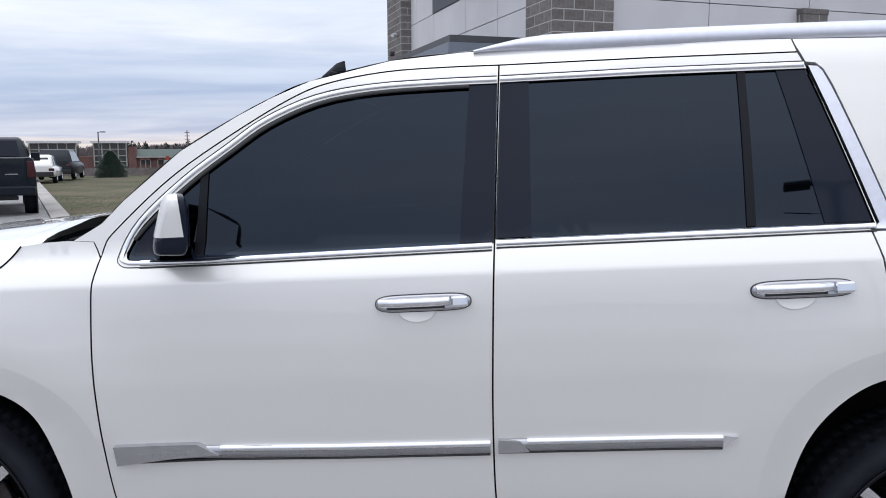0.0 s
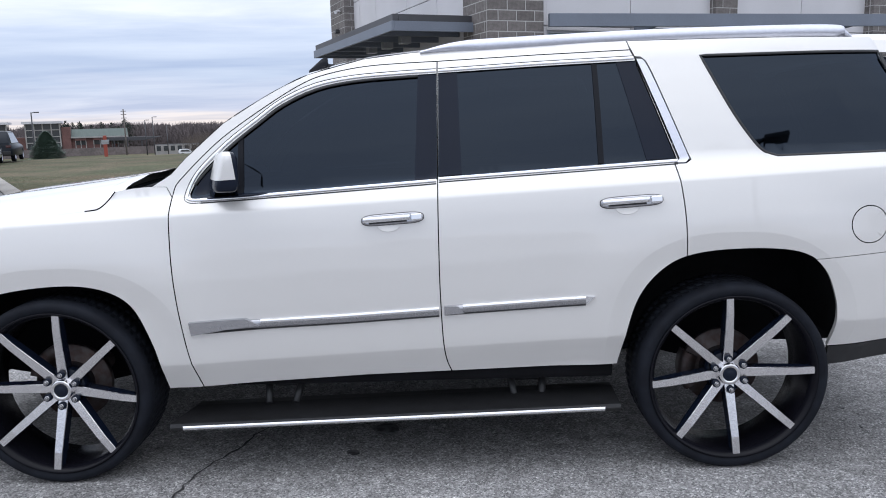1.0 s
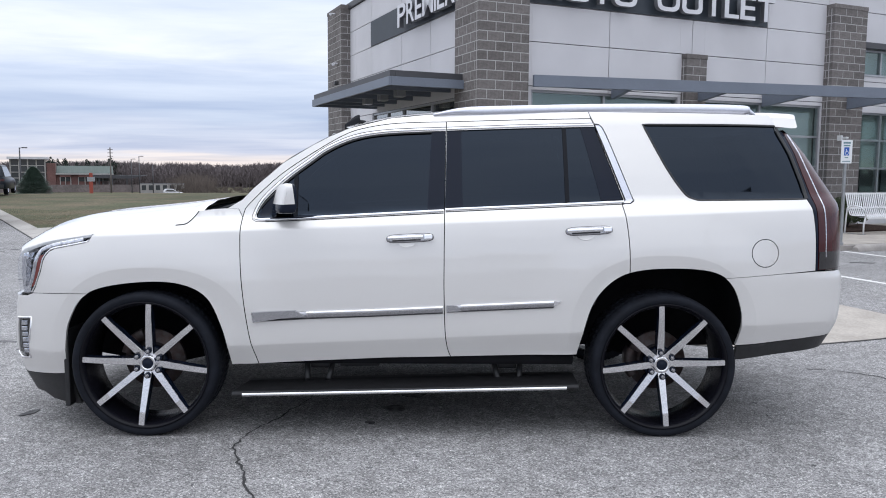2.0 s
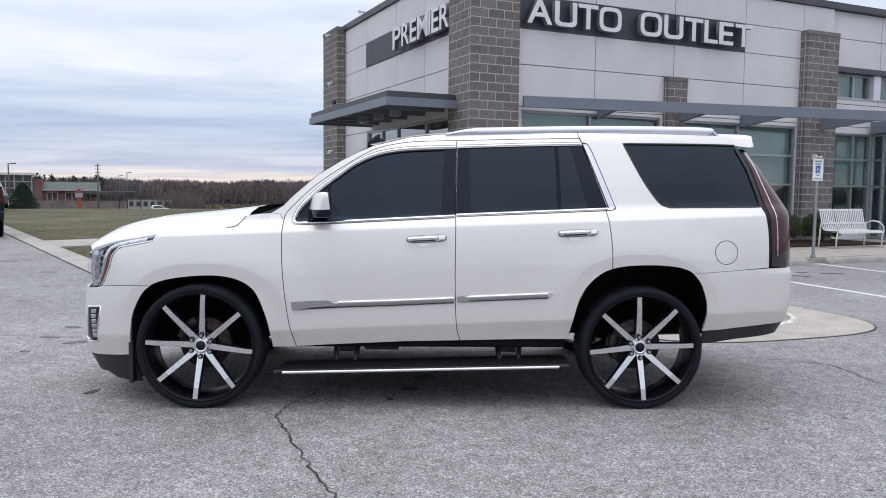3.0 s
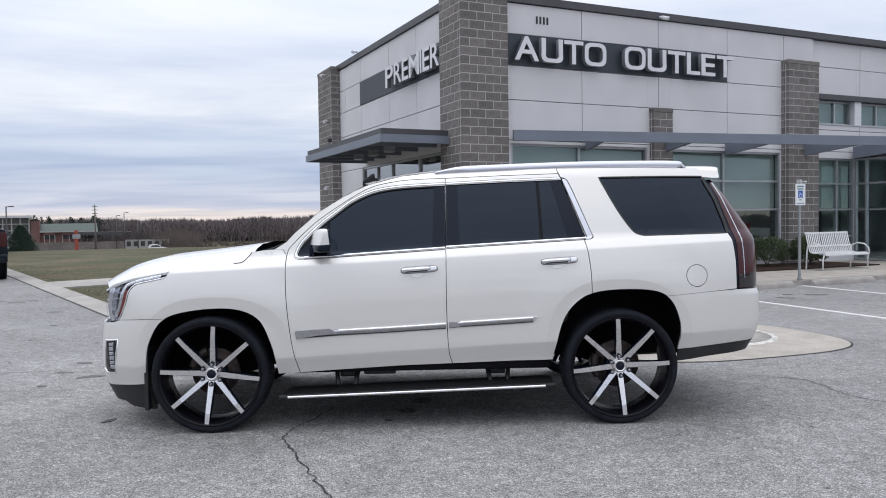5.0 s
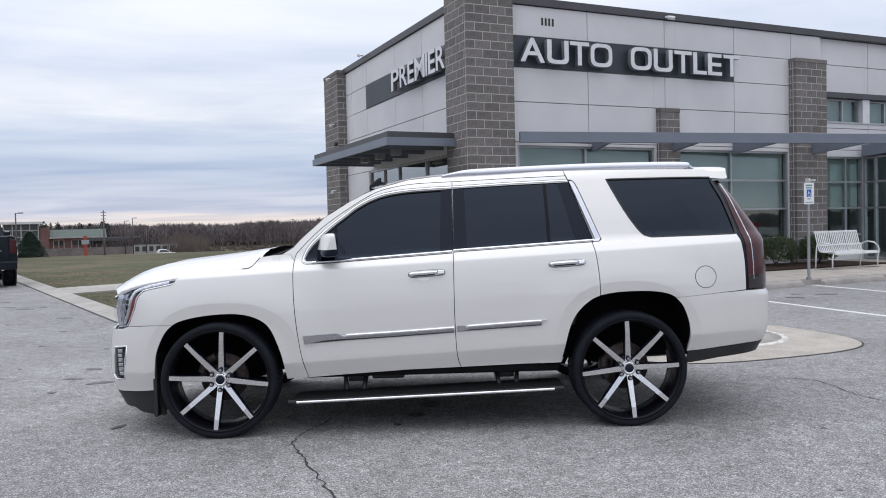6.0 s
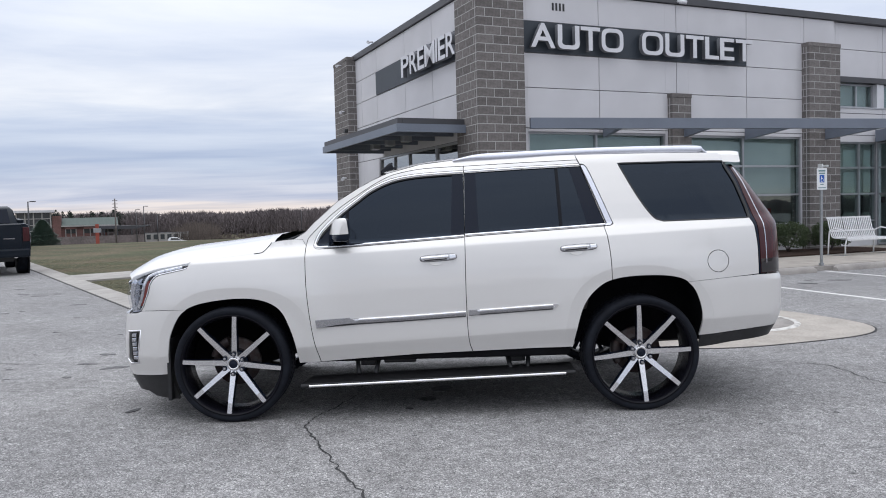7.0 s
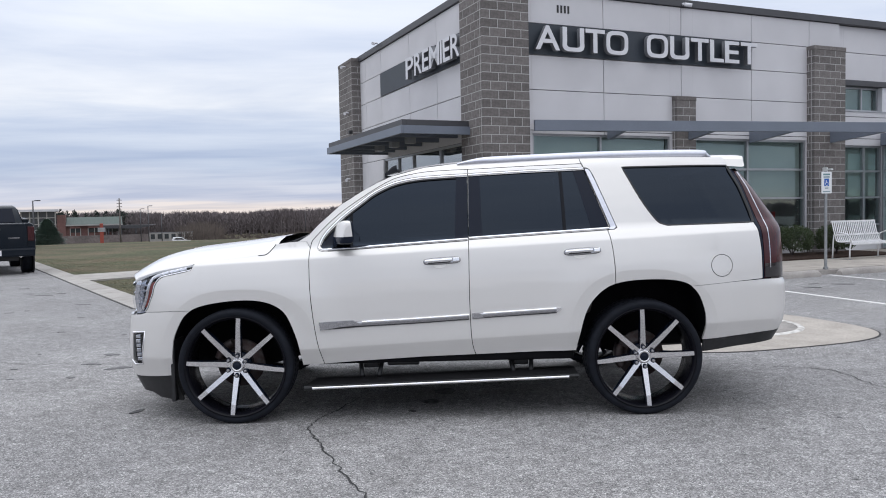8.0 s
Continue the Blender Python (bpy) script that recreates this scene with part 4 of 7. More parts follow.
def inside(poly, x, y):
    hit = False
    for (x0, y0), (x1, y1) in zip(poly, poly[1:] + poly[:1]):
        if (y0 > y) != (y1 > y) and x < x0 + (y - y0) / (y1 - y0) * (x1 - x0):
            hit = not hit
    return hit


def densify(poly, step):
    out = []
    for (x0, y0), (x1, y1) in zip(poly, poly[1:] + poly[:1]):
        n = max(1, math.ceil(math.hypot(x1 - x0, y1 - y0) / step))
        out += [(x0 + (x1 - x0) * k / n, y0 + (y1 - y0) * k / n) for k in range(n)]
    return out


def area(poly):
    return sum(x0 * y1 - x1 * y0 for (x0, y0), (x1, y1) in zip(poly, poly[1:] + poly[:1])) / 2


def shrink(poly, g):
    """The outline drawn in by g."""
    if area(poly) < 0:
        poly = poly[::-1]
    out = []
    n = len(poly)
    for i in range(n):
        (x0, y0), (x1, y1), (x2, y2) = poly[i - 1], poly[i], poly[(i + 1) % n]
        a = np.array([x1 - x0, y1 - y0])
        b = np.array([x2 - x1, y2 - y1])
        la, lb = np.linalg.norm(a), np.linalg.norm(b)
        if la < 1e-6 or lb < 1e-6:
            continue
        na, nb = np.array([-a[1], a[0]]) / la, np.array([-b[1], b[0]]) / lb
        m = na + nb
        m = m / max(0.35, (1 + na @ nb))
        out.append((x1 + m[0] * g, y1 + m[1] * g))
    return out


def flare_line(c, rx, rz, g):
    k = 1 + g / min(rx, rz)
    out = []
    for i in range(90):
        a = math.pi * i / 89
        ca, sa = math.cos(a), math.sin(a)
        out.append((c[0] + rx * k * math.copysign(abs(ca) ** (2 / 2.6), ca), c[1] + rz * k * sa ** (2 / 2.6)))
    return out


CREASES = [[(s, zz + 0.043 * (min(max(s, -2.0), 2.3) - 0.2)) for s in np.arange(-2.0, 2.45, 0.035)] for zz in (0.514, 0.526, 0.567, 0.577, 1.18, 1.200, 1.214, 1.221, 1.228, 1.236, 1.255, 1.28, 1.305)]
CREASES += [flare_line(c, rx, rz, g) for c, rx, rz, wide in FLARES for g in (0.035, wide - 0.0015, wide + 0.0015, wide + 0.03)]


def skin_normal(s, z, inset):
    e = 0.0012
    a = skin(s + e, z, inset) - skin(s - e, z, inset)
    b = skin(s, z + e, inset) - skin(s, z - e, inset)
    return a.cross(b).normalized()


def skin_panel(name, poly, mat, parent, side=-1, inset=0.0, step=0.04, holes=(), lip=0.02, gap=0.0, label="", dark_lip=True):
    """A panel of the skin inside the outline, less its holes, with its edges turned in."""
    if area(poly) < 0:
        poly = poly[::-1]
    if gap:
        poly = shrink(poly, gap)
    loops = [densify(poly, step)] + [densify(h, step) for h in holes]
    pts, edges = [], []
    for lp in loops:
        k = len(pts)
        pts += [Vector(p) for p in lp]
        edges += [(k + i, k + (i + 1) % len(lp)) for i in range(len(lp))]
    # creases of the skin run through the mesh as edges
    if step < 0.05 and mat is PAINT:
        for ln in CREASES:
            run = None
            for q in ln:
                if inside(poly, *q) and not any(inside(h, *q) for h in holes) and min(abs(q[0] - p.x) + abs(q[1] - p.y) for p in pts[:sum(map(len, loops))]) > 0.008:
                    pts.append(Vector(q))
                    if run is not None:
                        edges.append((run, len(pts) - 1))
                    run = len(pts) - 1
                else:
                    run = None
    xs, ys = [p[0] for p in poly], [p[1] for p in poly]
    rim = np.array([tuple(p) for p in pts])
    gy, row = min(ys) + step * 0.5, 0
    while gy < max(ys):
        gx = min(xs) + step * (0.5 if row % 2 else 0.25)
        while gx < max(xs):
            if inside(poly, gx, gy) and not any(inside(h, gx, gy) for h in holes):
                if np.min(np.abs(rim - (gx, gy)).sum(axis=1)) > step * 0.55:
                    pts.append(Vector((gx, gy)))
            gx += step
        gy += step * 0.75
        row += 1
    vs, _, fs, *_ = delaunay_2d_cdt(pts, edges, [], 0, 1e-6)
    faces = []
    for f in fs:
        cx, cy = sum(vs[i].x for i in f) / 3, sum(vs[i].y for i in f) / 3
        if inside(poly, cx, cy) and not any(inside(h, cx, cy) for h in holes):
            t = [vs[i] for i in f]
            cr = (t[1] - t[0]).cross(t[2] - t[0])
            faces.append(tuple(f) if cr > 0 else tuple(f)[::-1])
    flat = len(faces)
    co = [skin(v.x, v.y, inset) for v in vs]
    no = [skin_normal(v.x, v.y, inset) for v in vs]
    if lip:
        count = {}
        for f in faces:
            for a, b in zip(f, f[1:] + f[:1]):
                count[(a, b)] = 1
        for a, b in [e for e in count if (e[1], e[0]) not in count]:
            d = (co[b] - co[a])
            out = d.cross((no[a] + no[b]) / 2).normalized()
            k = len(co)
            co += [co[a], co[b], co[b] - no[b] * lip, co[a] - no[a] * lip]
            no += [out] * 4
            faces.append((k, k + 3, k + 2, k + 1))
    if side > 0:
        co = [Vector((c.x, -c.y, c.z)) for c in co]
        no = [Vector((c.x, -c.y, c.z)) for c in no]
        faces = [f[::-1] for f in faces]
    me = bpy.data.meshes.new(name)
    me.from_pydata(co, [], faces)
    me.materials.append(mat)
    if mat is PAINT and dark_lip:
        me.materials.append(LINER)
        me.polygons.foreach_set("material_index", [0] * flat + [1] * (len(faces) - flat))
    me.polygons.foreach_set("use_smooth", [True] * len(me.polygons))
    me.normals_split_custom_set_from_vertices(no)
    ob = new(name, me)
    ob.parent = parent
    if label:
        ob["label"] = label
    return ob


def flip(bm, side):
    """Built for the near side; turned over for the far side."""
    if side > 0:
        bmesh.ops.scale(bm, vec=(1, -1, 1), verts=bm.verts)
        bmesh.ops.reverse_faces(bm, faces=bm.faces)
    return bm


def skin_strip(line, w, proud, side, thick=0.006):
    """A moulding of half-width w laid on the skin along a line of (s, z), with a rounded section."""
    rows = []
    for i, (s, z) in enumerate(line):
        p = skin(s, z)
        a, b = line[max(i - 1, 0)], line[min(i + 1, len(line) - 1)]
        t = (skin(*b) - skin(*a)).normalized()
        n = skin_normal(s, z, 0)
        u = n.cross(t).normalized()
        rows.append([p + u * (w * k) + n * (proud * h) for k, h in ((-1, -0.6), (-1, 0.3), (-0.72, 0.85), (0, 1.0), (0.72, 0.85), (1, 0.3), (1, -0.6))])
    bm = grid_mesh(rows)
    for end in (rows[0], rows[-1]):
        bm.faces.new([bm.verts.new(p) for p in end])
    bmesh.ops.recalc_face_normals(bm, faces=bm.faces)
    return flip(bm, side)


# outlines on the skin
SHUT_A_LOW = smooth_line([(-0.842, 0.409), (-0.882, 0.567), (-0.903, 0.702), (-0.917, 0.824), (-0.928, 0.966), (-0.932, 1.108), (-0.932, 1.20)], 4)
SHUT_A_UP = smooth_line([(-0.932, 1.20), (-0.922, 1.278), (-0.885, 1.333), (-0.723, 1.488), (-0.516, 1.632), (-0.362, 1.722), (-0.253, 1.760), (-0.098, 1.787), (0.07, 1.797), (0.226, 1.801)], 5)
SHUT_B = smooth_line([(0.256, 0.451), (0.235, 0.513), (0.222, 0.616), (0.215, 0.819), (0.214, 0.982), (0.216, 1.265), (0.226, 1.801)], 4)
SHUT_C = smooth_line([(1.265, 0.955), (1.257, 1.118), (1.243, 1.24), (1.226, 1.336)], 4)
ARCH_FRONT = smooth_line([(-1.945, 0.346), (-1.938, 0.455), (-1.921, 0.60), (-1.896, 0.681), (-1.853, 0.763), (-1.797, 0.815), (-1.712, 0.849), (-1.588, 0.872), (-1.446, 0.884), (-1.325, 0.881), (-1.225, 0.859), (-1.146, 0.817), (-1.095, 0.755), (-1.050, 0.644), (-1.021, 0.541), (-1.000, 0.400)], 4)
ARCH_REAR = smooth_line([(0.985, 0.464), (1.003, 0.555), (1.026, 0.659), (1.059, 0.76), (1.109, 0.84), (1.183, 0.908), (1.265, 0.947), (1.387, 0.968), (1.551, 0.973), (1.675, 0.966), (1.755, 0.95), (1.811, 0.919), (1.864, 0.857), (1.902, 0.762), (1.923, 0.659), (1.935, 0.524)], 4)
SEAM_F = 5 * 4          # where the bumper's seam meets the front arch
SEAM_R = 11 * 4
DOOR_R_END = 6 * 4
WIN_F = smooth_line([(-0.852, 1.262), (-0.805, 1.345), (-0.681, 1.464), (-0.557, 1.560), (-0.454, 1.634), (-0.308, 1.698), (-0.140, 1.729), (0.069, 1.742), (0.222, 1.747)], 4) + [(0.214, 1.296)] + smooth_line([(-0.757, 1.243), (-0.818, 1.240), (-0.845, 1.246), (-0.852, 1.262)], 3)[:-1]
WIN_R = [(0.229, 1.749), (0.66, 1.766), (1.087, 1.778), (1.239, 1.356), (0.219, 1.306)]
WIN_Q = smooth_line([(2.482, 1.792), (1.90, 1.793), (1.372, 1.792)], 2) + smooth_line([(1.372, 1.792), (1.487, 1.570), (1.568, 1.438), (1.616, 1.380), (1.672, 1.359)], 4)[1:] + [(2.0, 1.364), (2.329, 1.370), (2.369, 1.464), (2.436, 1.654)]
HOOD_SHUT = smooth_line([(-2.275, 1.034), (-2.16, 1.085), (-2.049, 1.114), (-1.80, 1.150), (-1.523, 1.181), (-1.30, 1.201), (-1.238, 1.212), (-1.20, 1.252), (-1.179, 1.279)], 4)
TAIL_EDGE = smooth_line([(2.36, 0.961), (2.356, 1.177), (2.346, 1.30), (2.336, 1.369), (2.379, 1.464), (2.447, 1.654), (2.494, 1.770), (2.49, 1.858)], 4)
ROOF_EDGE = [(-1.02, 1.292), (-0.936, 1.347), (-0.874, 1.413), (-0.711, 1.558), (-0.548, 1.659), (-0.449, 1.712), (-0.340, 1.760), (-0.097, 1.822), (0.114, 1.845), (0.37, 1.858), (0.96, 1.868), (1.381, 1.867), (1.9, 1.863), (2.3, 1.858)]
LAMP_F = [(-2.275, 1.034), (-2.252, 1.056), (-2.16, 1.085), (-2.049, 1.114), (-1.79, 1.150), (-1.802, 1.112), (-1.825, 1.101), (-2.008, 1.066), (-2.038, 1.050), (-2.056, 1.022), (-2.086, 0.937), (-2.141, 0.841), (-2.173, 0.807), (-2.213, 0.792), (-2.30, 0.785), (-2.33, 0.90)]
LAMP_R_SPLIT = smooth_line([(2.374, 0.965), (2.374, 1.054), (2.372, 1.258), (2.370, 1.36), (2.410, 1.484), (2.470, 1.632), (2.526, 1.752)], 4)
LAMP_R_OUT = smooth_line([(2.60, 0.967), (2.595, 1.173), (2.592, 1.337), (2.610, 1.398), (2.625, 1.504), (2.645, 1.632), (2.66, 1.752)], 4)


def wheel_set(name, x, side, phase, label):
    """A wheel whose outer face looks to -y; its tyre is the part, the rest sits in it."""
    R, W, LIP = 0.414, 0.275, 0.362
    tyre = revolve([(LIP - 0.004, 0.012), (0.372, 0.004), (0.385, 0.0), (0.399, 0.004), (0.409, 0.016), (R, 0.040), (R, W - 0.04), (0.405, W - 0.015), (0.385, W), (LIP - 0.01, W - 0.01)], 96)
    wheel = part(name, flip(tyre, side), RUBBER, suv, label)
    wheel.matrix_basis = pose(x, side * (CAR_MID + 0.085), 0.412)

    def sub(nm, bm, mat, lab="", smooth=False):
        return part(nm, flip(bm, side), mat, wheel, lab, smooth)

    # tread band with blocks and grooves, one ring
    rows = []
    for k in range(288):
        block = k % 4 < 3
        row = []
        for y, groove in ((0.020, 0), (0.024, 1), (0.076, 1), (0.080, 0), (0.094, 0), (0.098, 1), (0.164, 1), (0.168, 0), (0.184, 0), (0.188, 1), (0.246, 1), (0.250, 0)):
            a = 2 * math.pi * (k + 14 * y) / 288
            r = R + 0.002 if groove and block else R - 0.005
            if y < 0.03:
                r -= 0.006
            row.append(Vector((r * math.cos(a), y, r * math.sin(a))))
        rows.append(row)
    rows.append(rows[0])
    sub("tread", grid_mesh(rows), RUBBER)
    sub("rim", revolve([(LIP - 0.002, 0.018), (LIP + 0.003, 0.004), (LIP - 0.002, 0.000), (LIP - 0.008, 0.006), (LIP - 0.020, 0.022), (0.338, 0.040), (0.334, 0.120), (0.33, 0.235), (LIP - 0.01, W - 0.01)], 96), BARREL, "gloss black rim barrel")
    for k in range(8):
        a = radians(phase) + k * math.pi / 4
        # black spoke with a machined face
        bm, face = bmesh.new(), bmesh.new()
        secs = ((0.044, 0.074, 0.0205, 0.05), (0.15, 0.049, 0.0190, 0.050), (0.276, 0.0200, 0.0168, 0.046), (0.279, 0.0196, 0.0168, 0.045), (0.351, 0.0115, 0.0160, 0.030))
        for tgt, grow, lift in ((bm, 0.0, 0.003), (face, -0.001, 0.0)):
            rings = []
            for r, y, w, dp in secs:
                w2 = w + grow
                d2 = dp if tgt is bm else 0.003
                yy = y + lift
                rings.append([tgt.verts.new((r, yy, -w2)), tgt.verts.new((r, yy, w2)), tgt.verts.new((r, yy + d2, w2 * 1.12)), tgt.verts.new((r, yy + d2, -w2 * 1.12))])
            for p, q in zip(rings, rings[1:]):
                for i in range(4):
                    tgt.faces.new((p[i], p[(i + 1) % 4], q[(i + 1) % 4], q[i]))
            tgt.faces.new(rings[0])
            tgt.faces.new(rings[-1])
            bmesh.ops.recalc_face_normals(tgt, faces=tgt.faces)
            bmesh.ops.rotate(tgt, cent=(0, 0, 0), matrix=Matrix.Rotation(-a, 3, "Y"), verts=tgt.verts)
        sub("spoke", bm, GLOSS_BLACK)
        sub("spoke_face", face, BRUSHED, "brushed machined spoke face")
    sub("hub", revolve([(0.030, 0.058), (0.031, 0.0525), (0.044, 0.0525), (0.047, 0.056), (0.050, 0.068), (0.052, 0.13), (0.0, 0.13)], 48), BRUSHED, "machined round hub ring")
    sub("hub_carrier", revolve([(0.0, 0.090), (0.085, 0.090), (0.095, 0.100), (0.098, 0.19), (0.0, 0.19)], 40), GLOSS_BLACK)
    sub("centre_cap", revolve([(0.0, 0.050), (0.018, 0.0505), (0.021, 0.053), (0.024, 0.051), (0.0295, 0.056)], 32), GLOSS_BLACK)
    for k in range(6):
        a = radians(phase + 3) + k * math.pi / 3 + 0.5
        c = (0.071 * math.cos(a), 0.0, 0.071 * math.sin(a))
        sub("lug_seat", rod((c[0], 0.095, c[2]), (c[0], 0.051, c[2]), 0.0175, 0.0165, 16), GLOSS_BLACK)
        bm = rod((c[0], 0.095, c[2]), (c[0], 0.046, c[2]), 0.0125, 0.0115, 6)
        add_rod(bm, (c[0], 0.048, c[2]), (c[0], 0.040, c[2]), 0.0095, 0.006, 10)
        sub("lug_nut", bm, DARK_CHROME)
    sub("brake_disc", revolve([(0.08, 0.15), (0.085, 0.165), (0.095, 0.18), (0.172, 0.18), (0.174, 0.186), (0.174, 0.206), (0.09, 0.21)], 48), IRON, "rusty grey brake disc")
    rows = []
    for k in range(9):
        a = radians((155 if x > 0 else 110) + k * 7)
        rows.append([Vector((r * math.cos(a), y, r * math.sin(a))) for r, y in ((0.125, 0.15), (0.185, 0.145), (0.192, 0.17), (0.19, 0.23), (0.125, 0.23))])
    cal = grid_mesh(rows, close=True)
    for e in (rows[0], rows[-1]):
        cal.faces.new([cal.verts.new(p) for p in e])
    bmesh.ops.recalc_face_normals(cal, faces=cal.faces)
    sub("brake_caliper", cal, IRON)
    return wheel


def arch_liner(name, line, side, depth_to, mid):
    rows = []
    for s, z in line:
        p = skin(s, z)
        c = Vector((s + (s - mid[0]) * 0.03, 0, z + (z - mid[1]) * 0.05 + 0.004))
        rows.append([Vector((p.x, p.y + 0.012, p.z + 0.002)), Vector((c.x, p.y + 0.06, c.z + 0.012)), Vector((c.x, -0.78, c.z + 0.02)), Vector((c.x, -depth_to, c.z + 0.02)), Vector((mid[0] + (c.x - mid[0]) * 0.5, -depth_to, mid[1] + (c.z - mid[1]) * 0.5)), Vector((mid[0], -depth_to, mid[1]))])
    part(name, flip(grid_mesh(rows), side), LINER, suv, "black wheel arch liner")


def local_at(s, z, lift=0.0):
    """A frame on the skin: x along it, y out of it, z up."""
    p = skin(s, z)
    n = skin_normal(s, z, 0)
    t = (skin(s + 0.01, z) - skin(s - 0.01, z)).normalized()
    u = t.cross(n) * -1
    if u.z < 0:
        u = -u
    m = Matrix.Identity(4)
    for k, v in enumerate((t, n, u)):
        for r in range(3):
            m[r][k] = v[r]
    m.translation = p + n * lift
    return m


def door_handle(parent, s, z, tilt, side):
    m = local_at(s, z) @ Matrix.Rotation(-tilt, 4, "Y")
    # rounded base plate
    n = 14
    def ring(y, gx, gz):
        pts = []
        for k in range(4 * n):
            a = 2 * math.pi * k / (4 * n)
            c, sn = math.cos(a), math.sin(a)
            pts.append(Vector((0.131 * gx * math.copysign(abs(c) ** 0.38, c), y, 0.0225 * gz * math.copysign(abs(sn) ** 0.75, sn))))
        return pts
    rows = [ring(-0.01, 1.0, 1.0), ring(0.008, 1.0, 1.0), ring(0.013, 0.985, 0.92), ring(0.014, 0.93, 0.72)]
    plate = grid_mesh(rows, close=True)
    plate.faces.new([v for v in plate.verts][-4 * n:])
    bmesh.ops.recalc_face_normals(plate, faces=plate.faces)
    bmesh.ops.transform(plate, matrix=m, verts=plate.verts)
    h = part("handle", flip(plate, side), DARK_CHROME, parent, "chrome door handle")
    seal = grid_mesh([ring(-0.01, 1.018, 1.11), ring(0.003, 1.018, 1.11), ring(0.0035, 0.98, 0.98)], close=True)
    bmesh.ops.transform(seal, matrix=m, verts=seal.verts)
    part("handle_gasket", flip(seal, side), TRIM_BLACK, h)
    gap = box(-0.10, 0.06, 0.0135, 0.0155, -0.016, -0.004, 0.0)
    bmesh.ops.transform(gap, matrix=m, verts=gap.verts)
    part("grip_shadow_gap", flip(gap, side), TRIM_BLACK, h)
    rows = []
    for k in range(17):
        x = -0.122 + 0.196 * k / 16
        e = 1 - abs(k - 8) / 8
        bow = 0.012 + 0.020 * min(1, 2.6 * e)
        rows.append([Vector((x, bow + 0.010 * math.cos(a), 0.003 + 0.0125 * math.sin(a))) for a in (2 * math.pi * j / 10 for j in range(10))])
    grip = grid_mesh(rows, close=True)
    grip.faces.new([grip.verts.new(p) for p in rows[0]])
    grip.faces.new([grip.verts.new(p) for p in rows[-1]])
    bmesh.ops.recalc_face_normals(grip, faces=grip.faces)
    bmesh.ops.transform(grip, matrix=m, verts=grip.verts)
    part("grip", flip(grip, side), CHROME, h)
    lock = box(0.078, 0.124, 0.004, 0.030, -0.014, 0.016, 0.006)
    bmesh.ops.transform(lock, matrix=m, verts=lock.verts)
    part("lock_cover", flip(lock, side), CHROME, h)
    # finger cup in the door below the grip
    cup = revolve([(0.052, 0.0015), (0.050, 0.003), (0.047, 0.0018), (0.0, -0.0005)], 40)
    bmesh.ops.scale(cup, vec=(1.0, 1.0, 0.62), verts=cup.verts)
    bmesh.ops.translate(cup, vec=(-0.018, 0.0, -0.022), verts=cup.verts)
    bmesh.ops.transform(cup, matrix=m, verts=cup.verts)
    part("finger_cup", flip(cup, side), PAINT, h)


